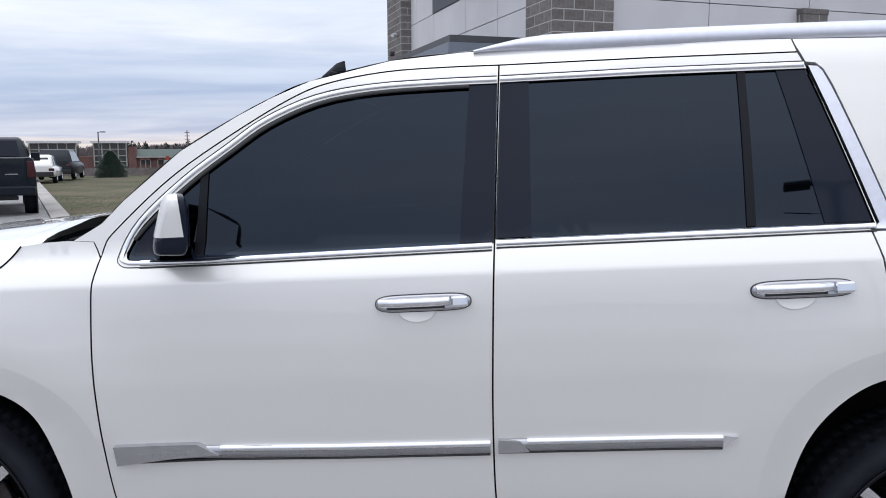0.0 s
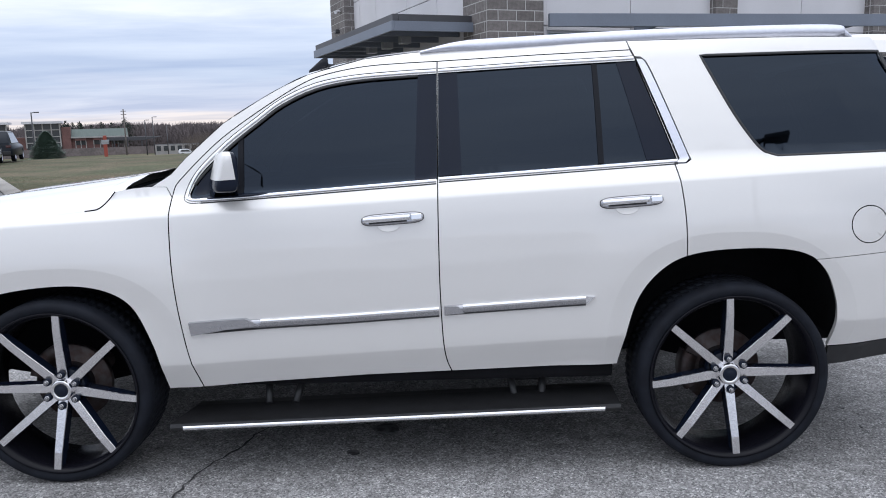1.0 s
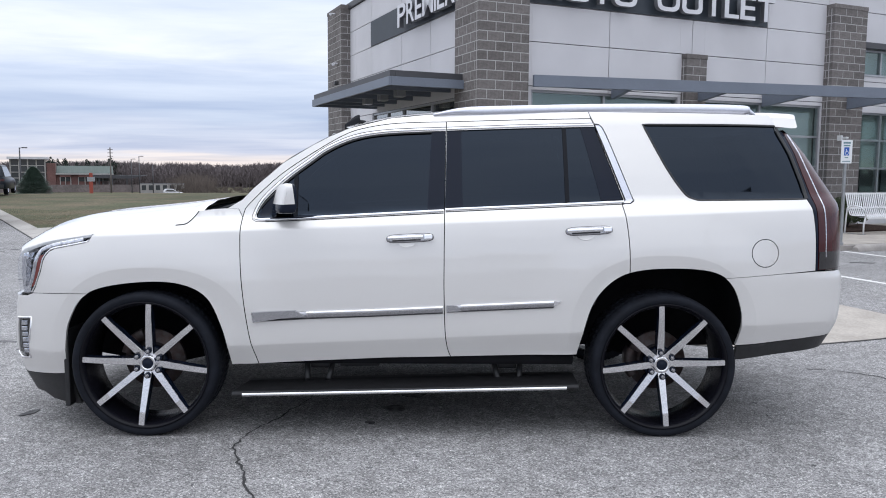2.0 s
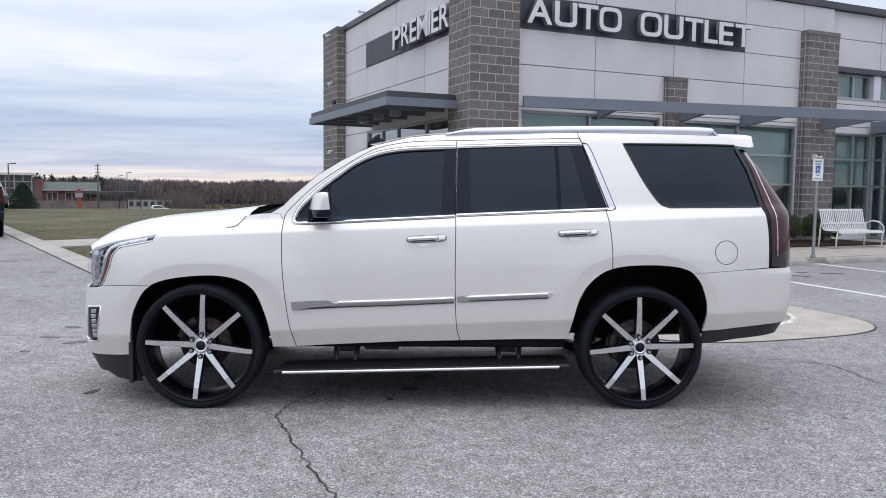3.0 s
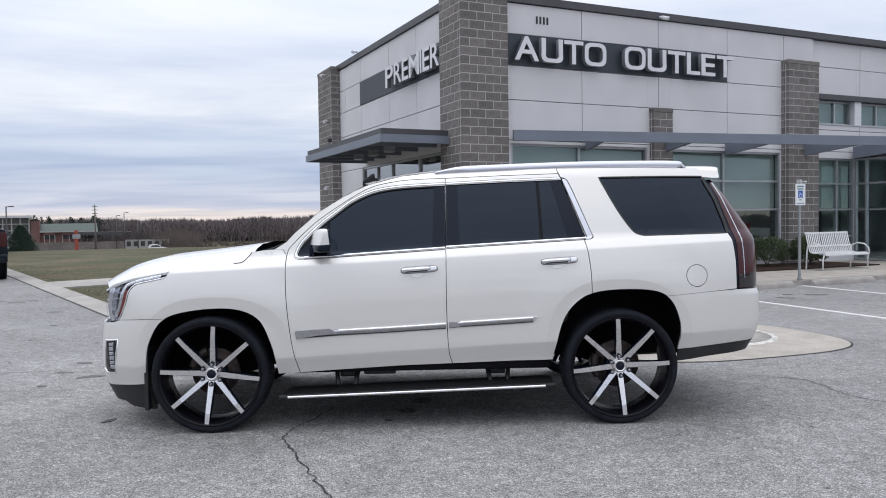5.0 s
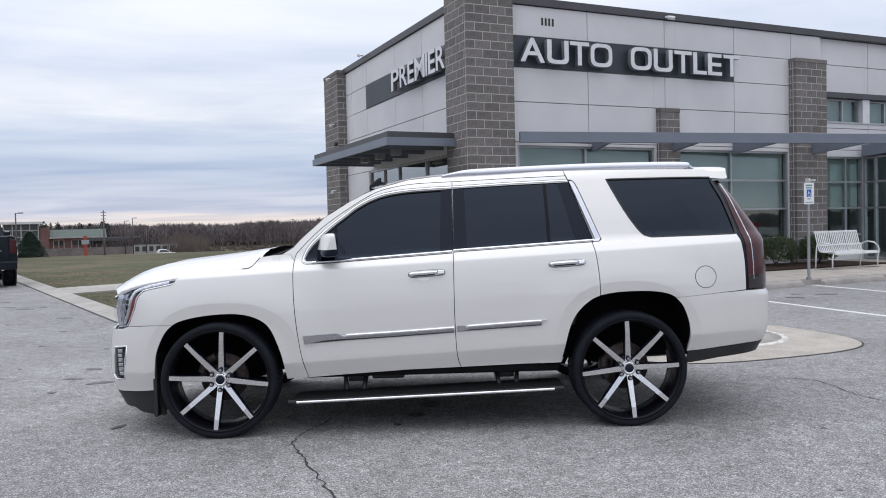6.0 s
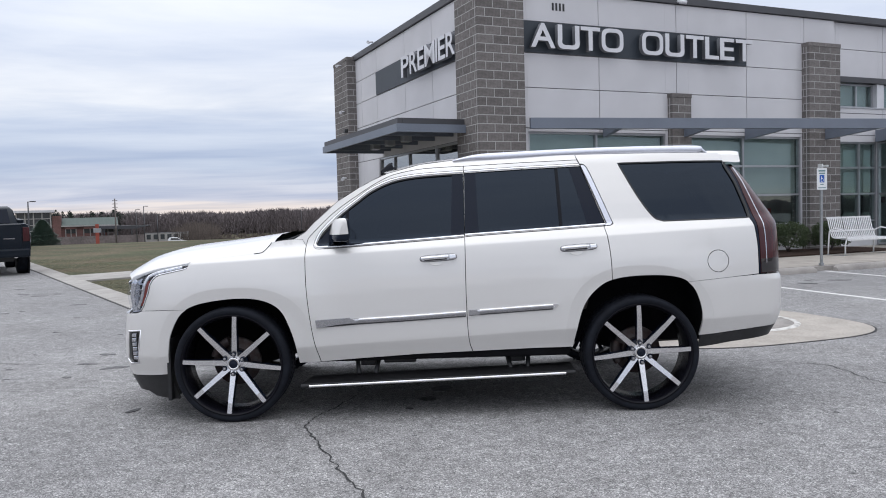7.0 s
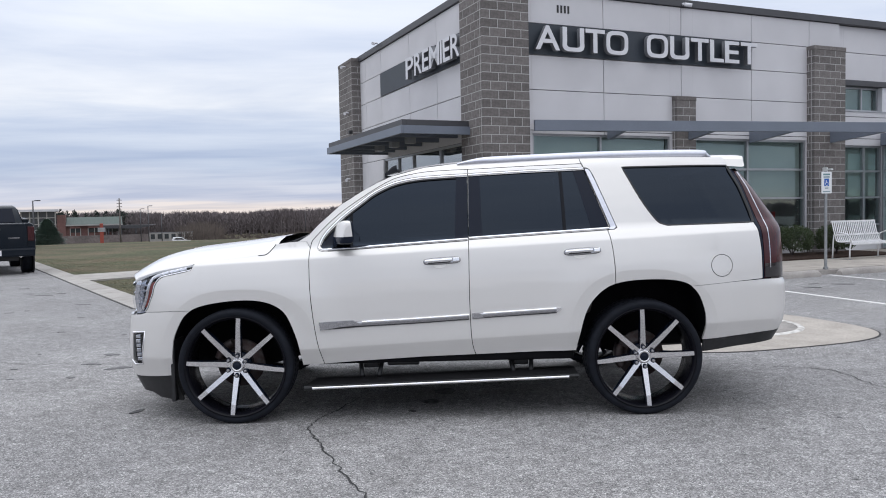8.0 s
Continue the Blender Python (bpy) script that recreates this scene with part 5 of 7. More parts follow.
def build_side(side):
    # dark structure behind the panel gaps
    back = [(-0.99, 0.45), (0.98, 0.50), (1.02, 0.70), (1.16, 0.93), (1.40, 1.0), (1.60, 1.0), (1.86, 0.93), (1.95, 0.72), (1.97, 0.56), (2.45, 0.60), (2.42, 1.25), (-0.95, 1.24), (-1.30, 1.16), (-2.0, 1.02), (-2.1, 0.72), (-1.95, 0.66), (-1.86, 0.80), (-1.70, 0.88), (-1.45, 0.92), (-1.25, 0.89), (-1.10, 0.81), (-1.02, 0.62)]
    skin_panel("inner_structure", back, LINER, suv, side, inset=0.03, step=0.12, lip=0)
    # fender
    top = HOOD_SHUT[12:]
    fend = ARCH_FRONT[SEAM_F:] + SHUT_A_LOW + SHUT_A_UP[1:4] + [(-0.955, 1.295), (-1.03, 1.298)] + [(-1.10, 1.293), (-1.179, 1.281)] + top[::-1][1:] + LAMP_F[4:13] + [(-1.95, 0.816)]
    f = skin_panel("fender", fend, PAINT, suv, side, gap=0.0025)
    fb = ARCH_FRONT[:SEAM_F + 1][::-1] + [(-2.05, 0.338), (-2.28, 0.322), (-2.6, 0.32), (S_FRONT, 0.32), (S_FRONT, 0.60), (-2.62, 0.60), (-2.60, 0.775), (-2.30, 0.783), (-2.213, 0.790), (-2.165, 0.806), (-1.95, 0.815)]
    fog = [(-2.298, 0.650), (-2.162, 0.664), (-2.196, 0.425), (-2.29, 0.412), (-2.318, 0.44)]
    bump = skin_panel("front_bumper", fb, PAINT, suv, side, holes=[fog], gap=0.0002, dark_lip=False)
    skin_panel("fog_lamp", fog, LENS, bump, side, inset=0.012, lip=0, label="vertical fog lamp with a chrome surround")
    skin_panel("fog_reflector", fog, TRIM_BLACK, bump, side, inset=0.05, lip=0)
    bm = bmesh.new()
    for k in range(6):
        t = k / 5
        p = skin(-2.225 - 0.01 * t, 0.46 + 0.165 * t, 0.022)
        add_box(bm, p.x - 0.018, p.x + 0.018, p.y - 0.012, p.y + 0.012, p.z - 0.013, p.z + 0.013, 0.004)
    part("led_column", flip(bm, side), REFLECTOR, bump)
    part("fog_trim", skin_strip([(-2.30, 0.652), (-2.162, 0.666), (-2.178, 0.55), (-2.196, 0.424), (-2.29, 0.411), (-2.335, 0.44)], 0.007, 0.006, side), CHROME, bump)
    # front valance and deflector
    val = [(-1.945, 0.344), (-2.05, 0.336), (-2.28, 0.320), (-2.6, 0.318), (S_FRONT, 0.318), (S_FRONT, 0.20), (-2.6, 0.20), (-2.24, 0.20), (-2.17, 0.165), (-1.94, 0.150)]
    skin_panel("front_valance", val, TRIM_BLACK, suv, side, gap=0.002, lip=0.03)
    part("mud_flap", flip(box(-1.955, -1.925, -0.975, -0.74, 0.155, 0.60, 0.01), side), TRIM_BLACK, suv)
    # front door
    door = SHUT_A_LOW + SHUT_A_UP[1:] + SHUT_B[::-1][1:] + [(-0.124, 0.443), (-0.53, 0.424)]
    fd = skin_panel("front_door", door, PAINT, suv, side, holes=[WIN_F], gap=0.0025)
    g = skin_panel("window_glass", WIN_F, TINT, fd, side, inset=0.010, lip=0)
    g.visible_shadow = False
    skin_panel("pillar_trim", [(0.140, 1.743), (0.218, 1.745), (0.212, 1.30), (0.118, 1.296)], GLOSS_BLACK, fd, side, inset=0.006, lip=0.004)
    skin_panel("window_divider", [(-0.645, 1.484), (-0.622, 1.504), (-0.620, 1.254), (-0.648, 1.252)], SEAL_BLACK, fd, side, inset=0.004, lip=0.004)
    skin_panel("sail_trim", smooth_line([(-0.838, 1.26), (-0.80, 1.335), (-0.735, 1.40), (-0.70, 1.30), (-0.66, 1.256), (-0.82, 1.252)], 1), GLOSS_BLACK, fd, side, inset=0.006, lip=0.004)
    part("chrome_strip", skin_strip([(-0.80, 1.236), (-0.6, 1.245), (-0.2, 1.268), (0.210, 1.291)], 0.0095, 0.008, side), CHROME, fd)
    # black strip standing in for the shadow line below the belt chrome
    part("belt_shadow_line", skin_strip([(-0.80, 1.2235), (-0.6, 1.2325), (-0.2, 1.2555), (0.210, 1.2785)], 0.0028, 0.003, side), TRIM_BLACK, fd)
    part("frame_trim", skin_strip(smooth_line([(-0.80, 1.236), (-0.846, 1.238), (-0.862, 1.260), (-0.815, 1.352), (-0.69, 1.474), (-0.563, 1.570), (-0.459, 1.645), (-0.312, 1.709), (-0.142, 1.740), (0.069, 1.753), (0.22, 1.758)], 4), 0.0075, 0.006, side), CHROME, fd)
    part("trim_shadow_line", skin_strip(smooth_line([(-0.80, 1.2245), (-0.853, 1.226), (-0.874, 1.258), (-0.823, 1.358), (-0.697, 1.481), (-0.569, 1.578), (-0.463, 1.654), (-0.315, 1.719), (-0.143, 1.750), (0.069, 1.763), (0.22, 1.768)], 4), 0.0014, 0.0022, side), TRIM_BLACK, fd)
    part("window_seal", skin_strip(smooth_line([(-0.83, 1.30), (-0.785, 1.352), (-0.675, 1.459), (-0.55, 1.556), (-0.447, 1.629), (-0.305, 1.692), (-0.139, 1.723), (0.069, 1.736), (0.14, 1.739)], 3), 0.006, 0.003, side), TRIM_BLACK, fd)
    door_handle(fd, 0.022, 1.139, 0.055, side)
    mold = skin_strip([(-0.856, 0.6885), (-0.62, 0.700), (-0.20, 0.7155), (0.208, 0.736)], 0.020, 0.014, side)
    mo = part("moulding", mold, DARK_CHROME, fd, "chrome lower door moulding")
    part("moulding_edge", skin_strip([(-0.56, 0.7135), (-0.20, 0.7270), (0.208, 0.7470)], 0.0105, 0.0155, side), CHROME, mo)
    part("moulding_foot", skin_strip([(-0.84, 0.666), (-0.56, 0.6815), (-0.20, 0.6955), (0.208, 0.716)], 0.0035, 0.011, side), TRIM_BLACK, mo)
    skin_panel("moulding_badge", [(-0.866, 0.718), (-0.74, 0.724), (-0.625, 0.728), (-0.562, 0.698), (-0.70, 0.684), (-0.858, 0.661)], BADGE, fd, side, inset=-0.0215, lip=0.024)
    for k in range(8):
        a = -0.795 + k * 0.024
        p0, p1 = (a, 0.689 + 0.0012 * k), (a + 0.017, 0.699 + 0.0012 * k)
        skin_panel("badge_bar", [(p0[0], p0[1]), (p1[0], p0[1]), (p1[0], p1[1]), (p0[0], p1[1])], BADGE, mo, side, inset=-0.0232, lip=0.002)
    # rear door
    rd = SHUT_B + [(0.66, 1.816), (1.069, 1.826), (1.087, 1.785), (1.246, 1.352)] + SHUT_C[::-1] + ARCH_REAR[:DOOR_R_END + 1][::-1] + [(0.69, 0.461)]
    rdo = skin_panel("rear_door", rd, PAINT, suv, side, holes=[WIN_R], gap=0.0025)
    g = skin_panel("window_glass", WIN_R, TINT, rdo, side, inset=0.010, lip=0)
    g.visible_shadow = False
    skin_panel("pillar_trim", [(0.233, 1.747), (0.312, 1.750), (0.320, 1.314), (0.224, 1.309)], GLOSS_BLACK, rdo, side, inset=0.006, lip=0.004)
    skin_panel("window_divider", [(0.898, 1.774), (0.920, 1.775), (0.930, 1.345), (0.906, 1.344)], SEAL_BLACK, rdo, side, inset=0.004, lip=0.005)
    skin_panel("pillar_trim", [(1.005, 1.774), (1.083, 1.776), (1.234, 1.359), (1.112, 1.354)], GLOSS_BLACK, rdo, side, inset=0.006, lip=0.004)
    part("chrome_strip", skin_strip([(0.222, 1.297), (0.55, 1.313), (0.9, 1.330), (1.238, 1.347)], 0.0095, 0.008, side), CHROME, rdo)
    # same painted shadow line below the rear belt chrome
    part("belt_shadow_line", skin_strip([(0.222, 1.2845), (0.55, 1.3005), (0.9, 1.3175), (1.238, 1.3345)], 0.0028, 0.003, side), TRIM_BLACK, rdo)
    part("frame_trim", skin_strip([(0.229, 1.759), (0.66, 1.777), (1.08, 1.789)], 0.0075, 0.006, side), CHROME, rdo)
    part("trim_shadow_line", skin_strip([(0.229, 1.7685), (0.66, 1.7865), (1.08, 1.7985)], 0.0014, 0.0022, side), TRIM_BLACK, rdo)
    door_handle(rdo, 1.03, 1.186, 0.055, side)
    part("moulding", skin_strip([(0.234, 0.741), (0.50, 0.753), (0.72, 0.764), (0.835, 0.770)], 0.019, 0.014, side), DARK_CHROME, rdo, "chrome lower door moulding")
    part("moulding_edge", skin_strip([(0.31, 0.7550), (0.50, 0.7640), (0.72, 0.7745), (0.835, 0.780)], 0.0105, 0.0155, side), CHROME, rdo)
    part("moulding_foot", skin_strip([(0.232, 0.7215), (0.50, 0.7345), (0.72, 0.745), (0.835, 0.751)], 0.0035, 0.011, side), TRIM_BLACK, rdo)
    skin_panel("moulding_tip", [(0.835, 0.752), (0.835, 0.788), (0.874, 0.786)], CHROME, rdo, side, inset=-0.012, lip=0.012)
    skin_panel("moulding_end", [(0.230, 0.722), (0.230, 0.760), (0.290, 0.758), (0.318, 0.728)], BADGE, rdo, side, inset=-0.016, lip=0.016)
    # quarter panel
    qp = SHUT_C + [(1.275, 1.338), (1.297, 1.352), (1.283, 1.385), (1.173, 1.675), (1.151, 1.733), (1.131, 1.775), (1.112, 1.792), (1.085, 1.795), (1.065, 1.845), (1.06, 1.868), (1.381, 1.867), (1.9, 1.863), (2.3, 1.858)] + TAIL_EDGE[::-1] + [(2.13, 0.944)] + ARCH_REAR[DOOR_R_END:SEAM_R + 1][::-1]
    fuel = [(2.045 + 0.081 * math.cos(2 * math.pi * k / 40), 1.064 + 0.081 * math.sin(2 * math.pi * k / 40)) for k in range(40)]
    q = skin_panel("quarter_panel", qp, PAINT, suv, side, holes=[WIN_Q, fuel] if side < 0 else [WIN_Q], gap=0.0026, dark_lip=False)
    if side < 0:
        skin_panel("fuel_door", fuel, PAINT, q, side, gap=0.0046, lip=0.015, label="round fuel filler door")
    g = skin_panel("window_glass", WIN_Q, TINT, q, side, inset=0.008, lip=0)
    g.visible_shadow = False
    part("window_seal", skin_strip(densify(WIN_Q, 0.035), 0.006, 0.003, side), TRIM_BLACK, q)
    part("pillar_seal", skin_strip(densify([(2.337, 1.372), (2.376, 1.464), (2.443, 1.654), (2.489, 1.785)], 0.03)[:17], 0.010, 0.0032, side), TRIM_BLACK, q)
    skin_panel("pillar_chrome", [(1.092, 1.786), (1.116, 1.784), (1.129, 1.770), (1.147, 1.730), (1.170, 1.672), (1.280, 1.385), (1.291, 1.356), (1.273, 1.341), (1.235, 1.341), (1.250, 1.358)], SATIN, q, side, inset=-0.002, lip=0.012, step=0.02, label="satin chrome pillar trim")
    # rear bumper
    rb = ARCH_REAR[SEAM_R:] + [(2.18, 0.547), (2.39, 0.567), (2.54, 0.573), (2.75, 0.58), (S_REAR, 0.58), (S_REAR, 0.958), (2.7, 0.958), (2.36, 0.957), (2.13, 0.944)]
    skin_panel("rear_bumper", rb, PAINT, suv, side, gap=0.0002, dark_lip=False)
    rv = [(1.94, 0.521), (2.18, 0.545), (2.39, 0.565), (2.54, 0.571), (2.75, 0.578), (S_REAR, 0.578), (S_REAR, 0.49), (2.75, 0.49), (2.52, 0.489), (2.22, 0.463), (1.965, 0.432)]
    skin_panel("rear_valance", rv, TRIM_BLACK, suv, side, gap=0.002, lip=0.03)
    # tail lamp
    dark = TAIL_EDGE[:25] + LAMP_R_SPLIT[::-1]
    tl = skin_panel("tail_lamp", LAMP_R_SPLIT + LAMP_R_OUT[::-1], RED_LENS, suv, side, inset=-0.004, gap=0.002, label="tall red tail lamp")
    skin_panel("lamp_surround", dark, GLOSS_BLACK, tl, side, inset=-0.001, gap=0.002)
    part("light_bar", skin_strip(smooth_line([(2.425, 1.04), (2.424, 1.25), (2.423, 1.355), (2.462, 1.486), (2.512, 1.634), (2.556, 1.74)], 4), 0.0040, 0.0075, side), REFLECTOR, tl)
    skin_panel("lamp_foot", [(2.378, 0.97), (2.592, 0.972), (2.59, 1.075), (2.378, 1.07)], SMOKE, tl, side, inset=-0.0065, lip=0.005)
    # tailgate half
    gate = LAMP_R_OUT + [(2.75, 1.78), (S_REAR, 1.79), (S_REAR, 0.967)]
    rw = [(2.70, 1.36), (2.72, 1.74), (S_REAR, 1.75), (S_REAR, 1.35)]
    tg = skin_panel("tailgate", gate, PAINT, suv, side, holes=[rw], gap=0.002, step=0.06)
    skin_panel("window_glass", rw, TINT, tg, side, inset=0.008, lip=0, step=0.08)
    # head lamp
    hl = skin_panel("head_lamp", LAMP_F, LENS, suv, side, inset=0.002, gap=0.002, lip=0.004, label="swept-back head lamp with stacked leds")
    skin_panel("lamp_bowl", LAMP_F, REFLECTOR, hl, side, inset=0.05, lip=0, gap=0.006)
    skin_panel("lamp_bezel", [(-2.168, 1.068), (-2.05, 1.098), (-1.84, 1.130), (-1.83, 1.106), (-2.02, 1.072), (-2.06, 1.05), (-2.10, 0.94), (-2.155, 0.84), (-2.20, 0.81), (-2.215, 0.83), (-2.155, 0.95), (-2.12, 1.04)], GLOSS_BLACK, hl, side, inset=0.022, lip=0.01, step=0.03)
    part("light_blade", skin_strip(smooth_line([(-2.20, 0.83), (-2.155, 0.90), (-2.120, 0.99), (-2.095, 1.055), (-2.03, 1.083), (-1.93, 1.104), (-1.84, 1.119)], 4), 0.0125, 0.004, side), REFLECTOR, hl)
    part("lamp_chrome", skin_strip(smooth_line([(-2.178, 0.812), (-2.142, 0.85), (-2.090, 0.943), (-2.062, 1.022), (-2.04, 1.053), (-2.008, 1.070), (-1.825, 1.105), (-1.80, 1.116)], 4), 0.0045, 0.0035, side), CHROME, hl)
    skin_panel("amber_marker", [(-2.100, 1.022), (-2.058, 1.032), (-2.09, 0.937), (-2.142, 0.848), (-2.180, 0.842), (-2.130, 0.937)], AMBER, hl, side, inset=0.0, lip=0.004, step=0.03, label="dark amber side marker")
    for k in range(5):
        z = 0.835 + k * 0.043
        s = -2.235 + k * 0.011
        skin_panel("led_cell", [(s - 0.028, z), (s + 0.022, z), (s + 0.030, z + 0.032), (s - 0.020, z + 0.032)], REFLECTOR, hl, side, inset=0.03, lip=0.012, step=0.03)
    # A-pillar and roof rail of the body
    pil = SHUT_A_UP[3:] + [(0.66, 1.816), (1.069, 1.826), (1.06, 1.868)] + [(0.96, 1.868), (0.37, 1.858), (0.114, 1.845), (-0.097, 1.822), (-0.340, 1.760), (-0.449, 1.712), (-0.548, 1.659), (-0.711, 1.558), (-0.874, 1.413), (-0.936, 1.347), (-1.02, 1.295), (-0.955, 1.292)]
    skin_panel("roof_side", pil, PAINT, suv, side, gap=0.002, step=0.03)
    # roof rail
    rows = []
    path = smooth_line([(0.15, 1.850), (0.235, 1.872), (0.33, 1.889), (0.48, 1.898), (1.18, 1.917), (1.75, 1.919), (1.99, 1.913), (2.02, 1.896), (2.05, 1.868)], 5)
    for x, z in path:
        t = min(1, (x - 0.15) / 0.25, (2.05 - x) / 0.08 + 0.2)
        hh = 0.006 + 0.026 * max(0, t)
        zc = z - hh
        rows.append([Vector((x, -0.715 + 0.026 * math.cos(a) * 1.1, zc + hh * math.sin(a))) for a in (2 * math.pi * j / 12 for j in range(12))])
    bm = grid_mesh(rows, close=True)
    for e in (rows[0], rows[-1]):
        bm.faces.new([bm.verts.new(p) for p in e])
    bmesh.ops.recalc_face_normals(bm, faces=bm.faces)
    part("roof_rail", flip(bm, side), SATIN, suv, "satin silver roof rail", False)
    # liners, step, mirror
    arch_liner("arch_liner", ARCH_FRONT, side, 0.52, (-1.473, 0.30))
    arch_liner("arch_liner", ARCH_REAR, side, 0.52, (1.473, 0.34))
    step_board(side)
    door_mirror(fd, side)


def step_board(side):
    """Power running board hanging under the sill on two arms."""
    bm = bmesh.new()
    prof = [(-0.99, 0.0), (-1.03, 0.004), (-1.045, 0.022), (-1.04, 0.038), (-0.84, 0.052), (-0.78, 0.048), (-0.78, 0.008)]
    ends = []
    for x in (-0.985, 0.985):
        z0 = 0.268 + 0.0235 * x
        ends.append([bm.verts.new((x + (0.06 if x < 0 else -0.0) * (1 if k > 3 else 0), y, z + z0 - 0.02)) for k, (y, z) in enumerate(prof)])
    n = len(prof)
    for k in range(n):
        bm.faces.new((ends[0][k], ends[0][(k + 1) % n], ends[1][(k + 1) % n], ends[1][k]))
    bm.faces.new(ends[0])
    bm.faces.new(ends[1])
    bmesh.ops.recalc_face_normals(bm, faces=bm.faces)
    sb = part("running_board", flip(bm, side), TRIM_BLACK, suv, "black running board with a bright edge strip")
    rows = []
    for x in (-0.925, 0.0, 0.916):
        z0 = 0.268 + 0.0235 * x
        rows.append([Vector((x, -1.050, z0 - 0.009)), Vector((x, -1.053, z0 + 0.0)), Vector((x, -1.050, z0 + 0.009)), Vector((x, -1.035, z0 + 0.009)), Vector((x, -1.035, z0 - 0.009))])
    strip = grid_mesh(rows, close=True)
    for e in (rows[0], rows[-1]):
        strip.faces.new([strip.verts.new(p) for p in e])
    bmesh.ops.recalc_face_normals(strip, faces=strip.faces)
    part("edge_strip", flip(strip, side), CHROME, sb, "bright metal edge strip")
    for x in (-0.52, 0.60):
        bm = bmesh.new()
        for dx in (-0.075, 0.075):
            add_tube(bm, [(x + dx, -0.72, 0.43), (x + dx, -0.80, 0.36), (x + dx * 0.8, -0.88, 0.29)], 0.017, 8)
        add_box(bm, x - 0.10, x + 0.10, -0.80, -0.72, 0.37, 0.43, 0.01)
        add_box(bm, x - 0.06, x + 0.06, -0.76, -0.70, 0.33, 0.38, 0.01)
        part("step_arm", flip(bm, side), TRIM_BLACK, sb)
    part("step_motor", flip(box(-0.40, -0.16, -0.82, -0.72, 0.355, 0.41, 0.015), side), TRIM_BLACK, sb)


def door_mirror(door, side):
    """Shell of stacked rounded sections, from the door outwards, its inner end set forward."""
    def sweep(b):
        for v in b.verts:
            v.co.x -= 0.42 * (1.117 + v.co.y)

    def section(y, x0, x1, z0, z1, lean):
        pts = []
        for k in range(56):
            a = 2 * math.pi * (k + 0.5) / 56
            c, s = math.cos(a), math.sin(a)
            x = (x0 + x1) / 2 + (x1 - x0) / 2 * math.copysign(abs(c) ** 0.38, c)
            z = (z0 + z1) / 2 + (z1 - z0) / 2 * math.copysign(abs(s) ** 0.42, s)
            pts.append(Vector((x + lean * (z - z0) * (x1 - x) / (x1 - x0), y, z)))
        return pts
    rows = [section(-0.905, -0.675, -0.61, 1.295, 1.385, 0.2), section(-0.92, -0.692, -0.60, 1.282, 1.42, 0.26), section(-0.98, -0.703, -0.592, 1.276, 1.436, 0.28), section(-1.05, -0.703, -0.588, 1.274, 1.442, 0.29), section(-1.09, -0.697, -0.588, 1.276, 1.440, 0.29), section(-1.106, -0.690, -0.590, 1.281, 1.435, 0.29), section(-1.114, -0.682, -0.594, 1.289, 1.426, 0.29), section(-1.1165, -0.668, -0.605, 1.305, 1.405, 0.28), section(-1.117, -0.66, -0.63, 1.34, 1.37, 0.1)]
    bm = grid_mesh(rows, close=True)
    for e in (rows[0], rows[-1]):
        bm.faces.new([bm.verts.new(p) for p in e]).smooth = True
    bmesh.ops.remove_doubles(bm, verts=bm.verts, dist=0.0001)
    bmesh.ops.recalc_face_normals(bm, faces=bm.faces)
    for at, up_dir in (((-0.65, 0, 1.328), (-0.05, 0, 1)), ((-0.604, 0, 1.35), (1, 0, 0.12))):
        bmesh.ops.bisect_plane(bm, geom=bm.verts[:] + bm.edges[:] + bm.faces[:], plane_co=at, plane_no=up_dir, dist=1e-5)
    for f in bm.faces:
        c = f.calc_center_median()
        f.material_index = 1 if c.z - 1.328 - 0.05 * (c.x + 0.65) < 0 or c.x + 0.604 + 0.12 * (c.z - 1.35) > 0 else 0
        f.smooth = True
    for e in bm.edges:
        if len({f.material_index for f in e.link_faces}) > 1:
            e.smooth = False
    sweep(bm)
    mir = part("door_mirror", flip(bm, side), PAINT, door, "white door mirror with a black lower half", False, (GLOSS_BLACK,))
    glass = box(-0.5865, -0.5845, -1.085, -0.93, 1.30, 1.42, 0.0)
    sweep(glass)
    part("mirror_glass", flip(glass, side), CHROME, mir)
    arm = grid_mesh([[Vector((x, y, z)) for x, z in ((-0.70 + k, 1.25), (-0.60 + k, 1.25), (-0.605 + k, 1.29), (-0.69 + k, 1.292))] for y, k in ((-0.86, -0.09), (-0.93, -0.07), (-0.99, -0.03))], close=True)
    part("mirror_arm", flip(arm, side), GLOSS_BLACK, mir)
    foot = [[skin(s, 1.252 + 0.055 * (s + 0.6) + w * k) + Vector((0, -0.004 - 0.030 * g * (1 - abs(k)), 0)) for k in (-1, -0.5, 0, 0.5, 1)]
            for s, w, g in ((-0.77, 0.004, 0.4), (-0.72, 0.007, 0.8), (-0.62, 0.009, 0.9), (-0.55, 0.006, 0.5), (-0.49, 0.002, 0.1))]
    part("mirror_foot", flip(grid_mesh(foot), side), GLOSS_BLACK, mir)


for side in (-1, 1):
    build_side(side)


# ---- surfaces across the vehicle ----
def across(p, crown_z, crown_x, n=16, power=2.0):
    """Points from the near edge point over to the far side, raised and pushed in the middle."""
    out = []
    for k in range(n + 1):
        t = -1 + 2 * k / n
        c = 1 - abs(t) ** power
        out.append(Vector((p.x + crown_x * c, -p.y * t, p.z + crown_z * c)))
    return out


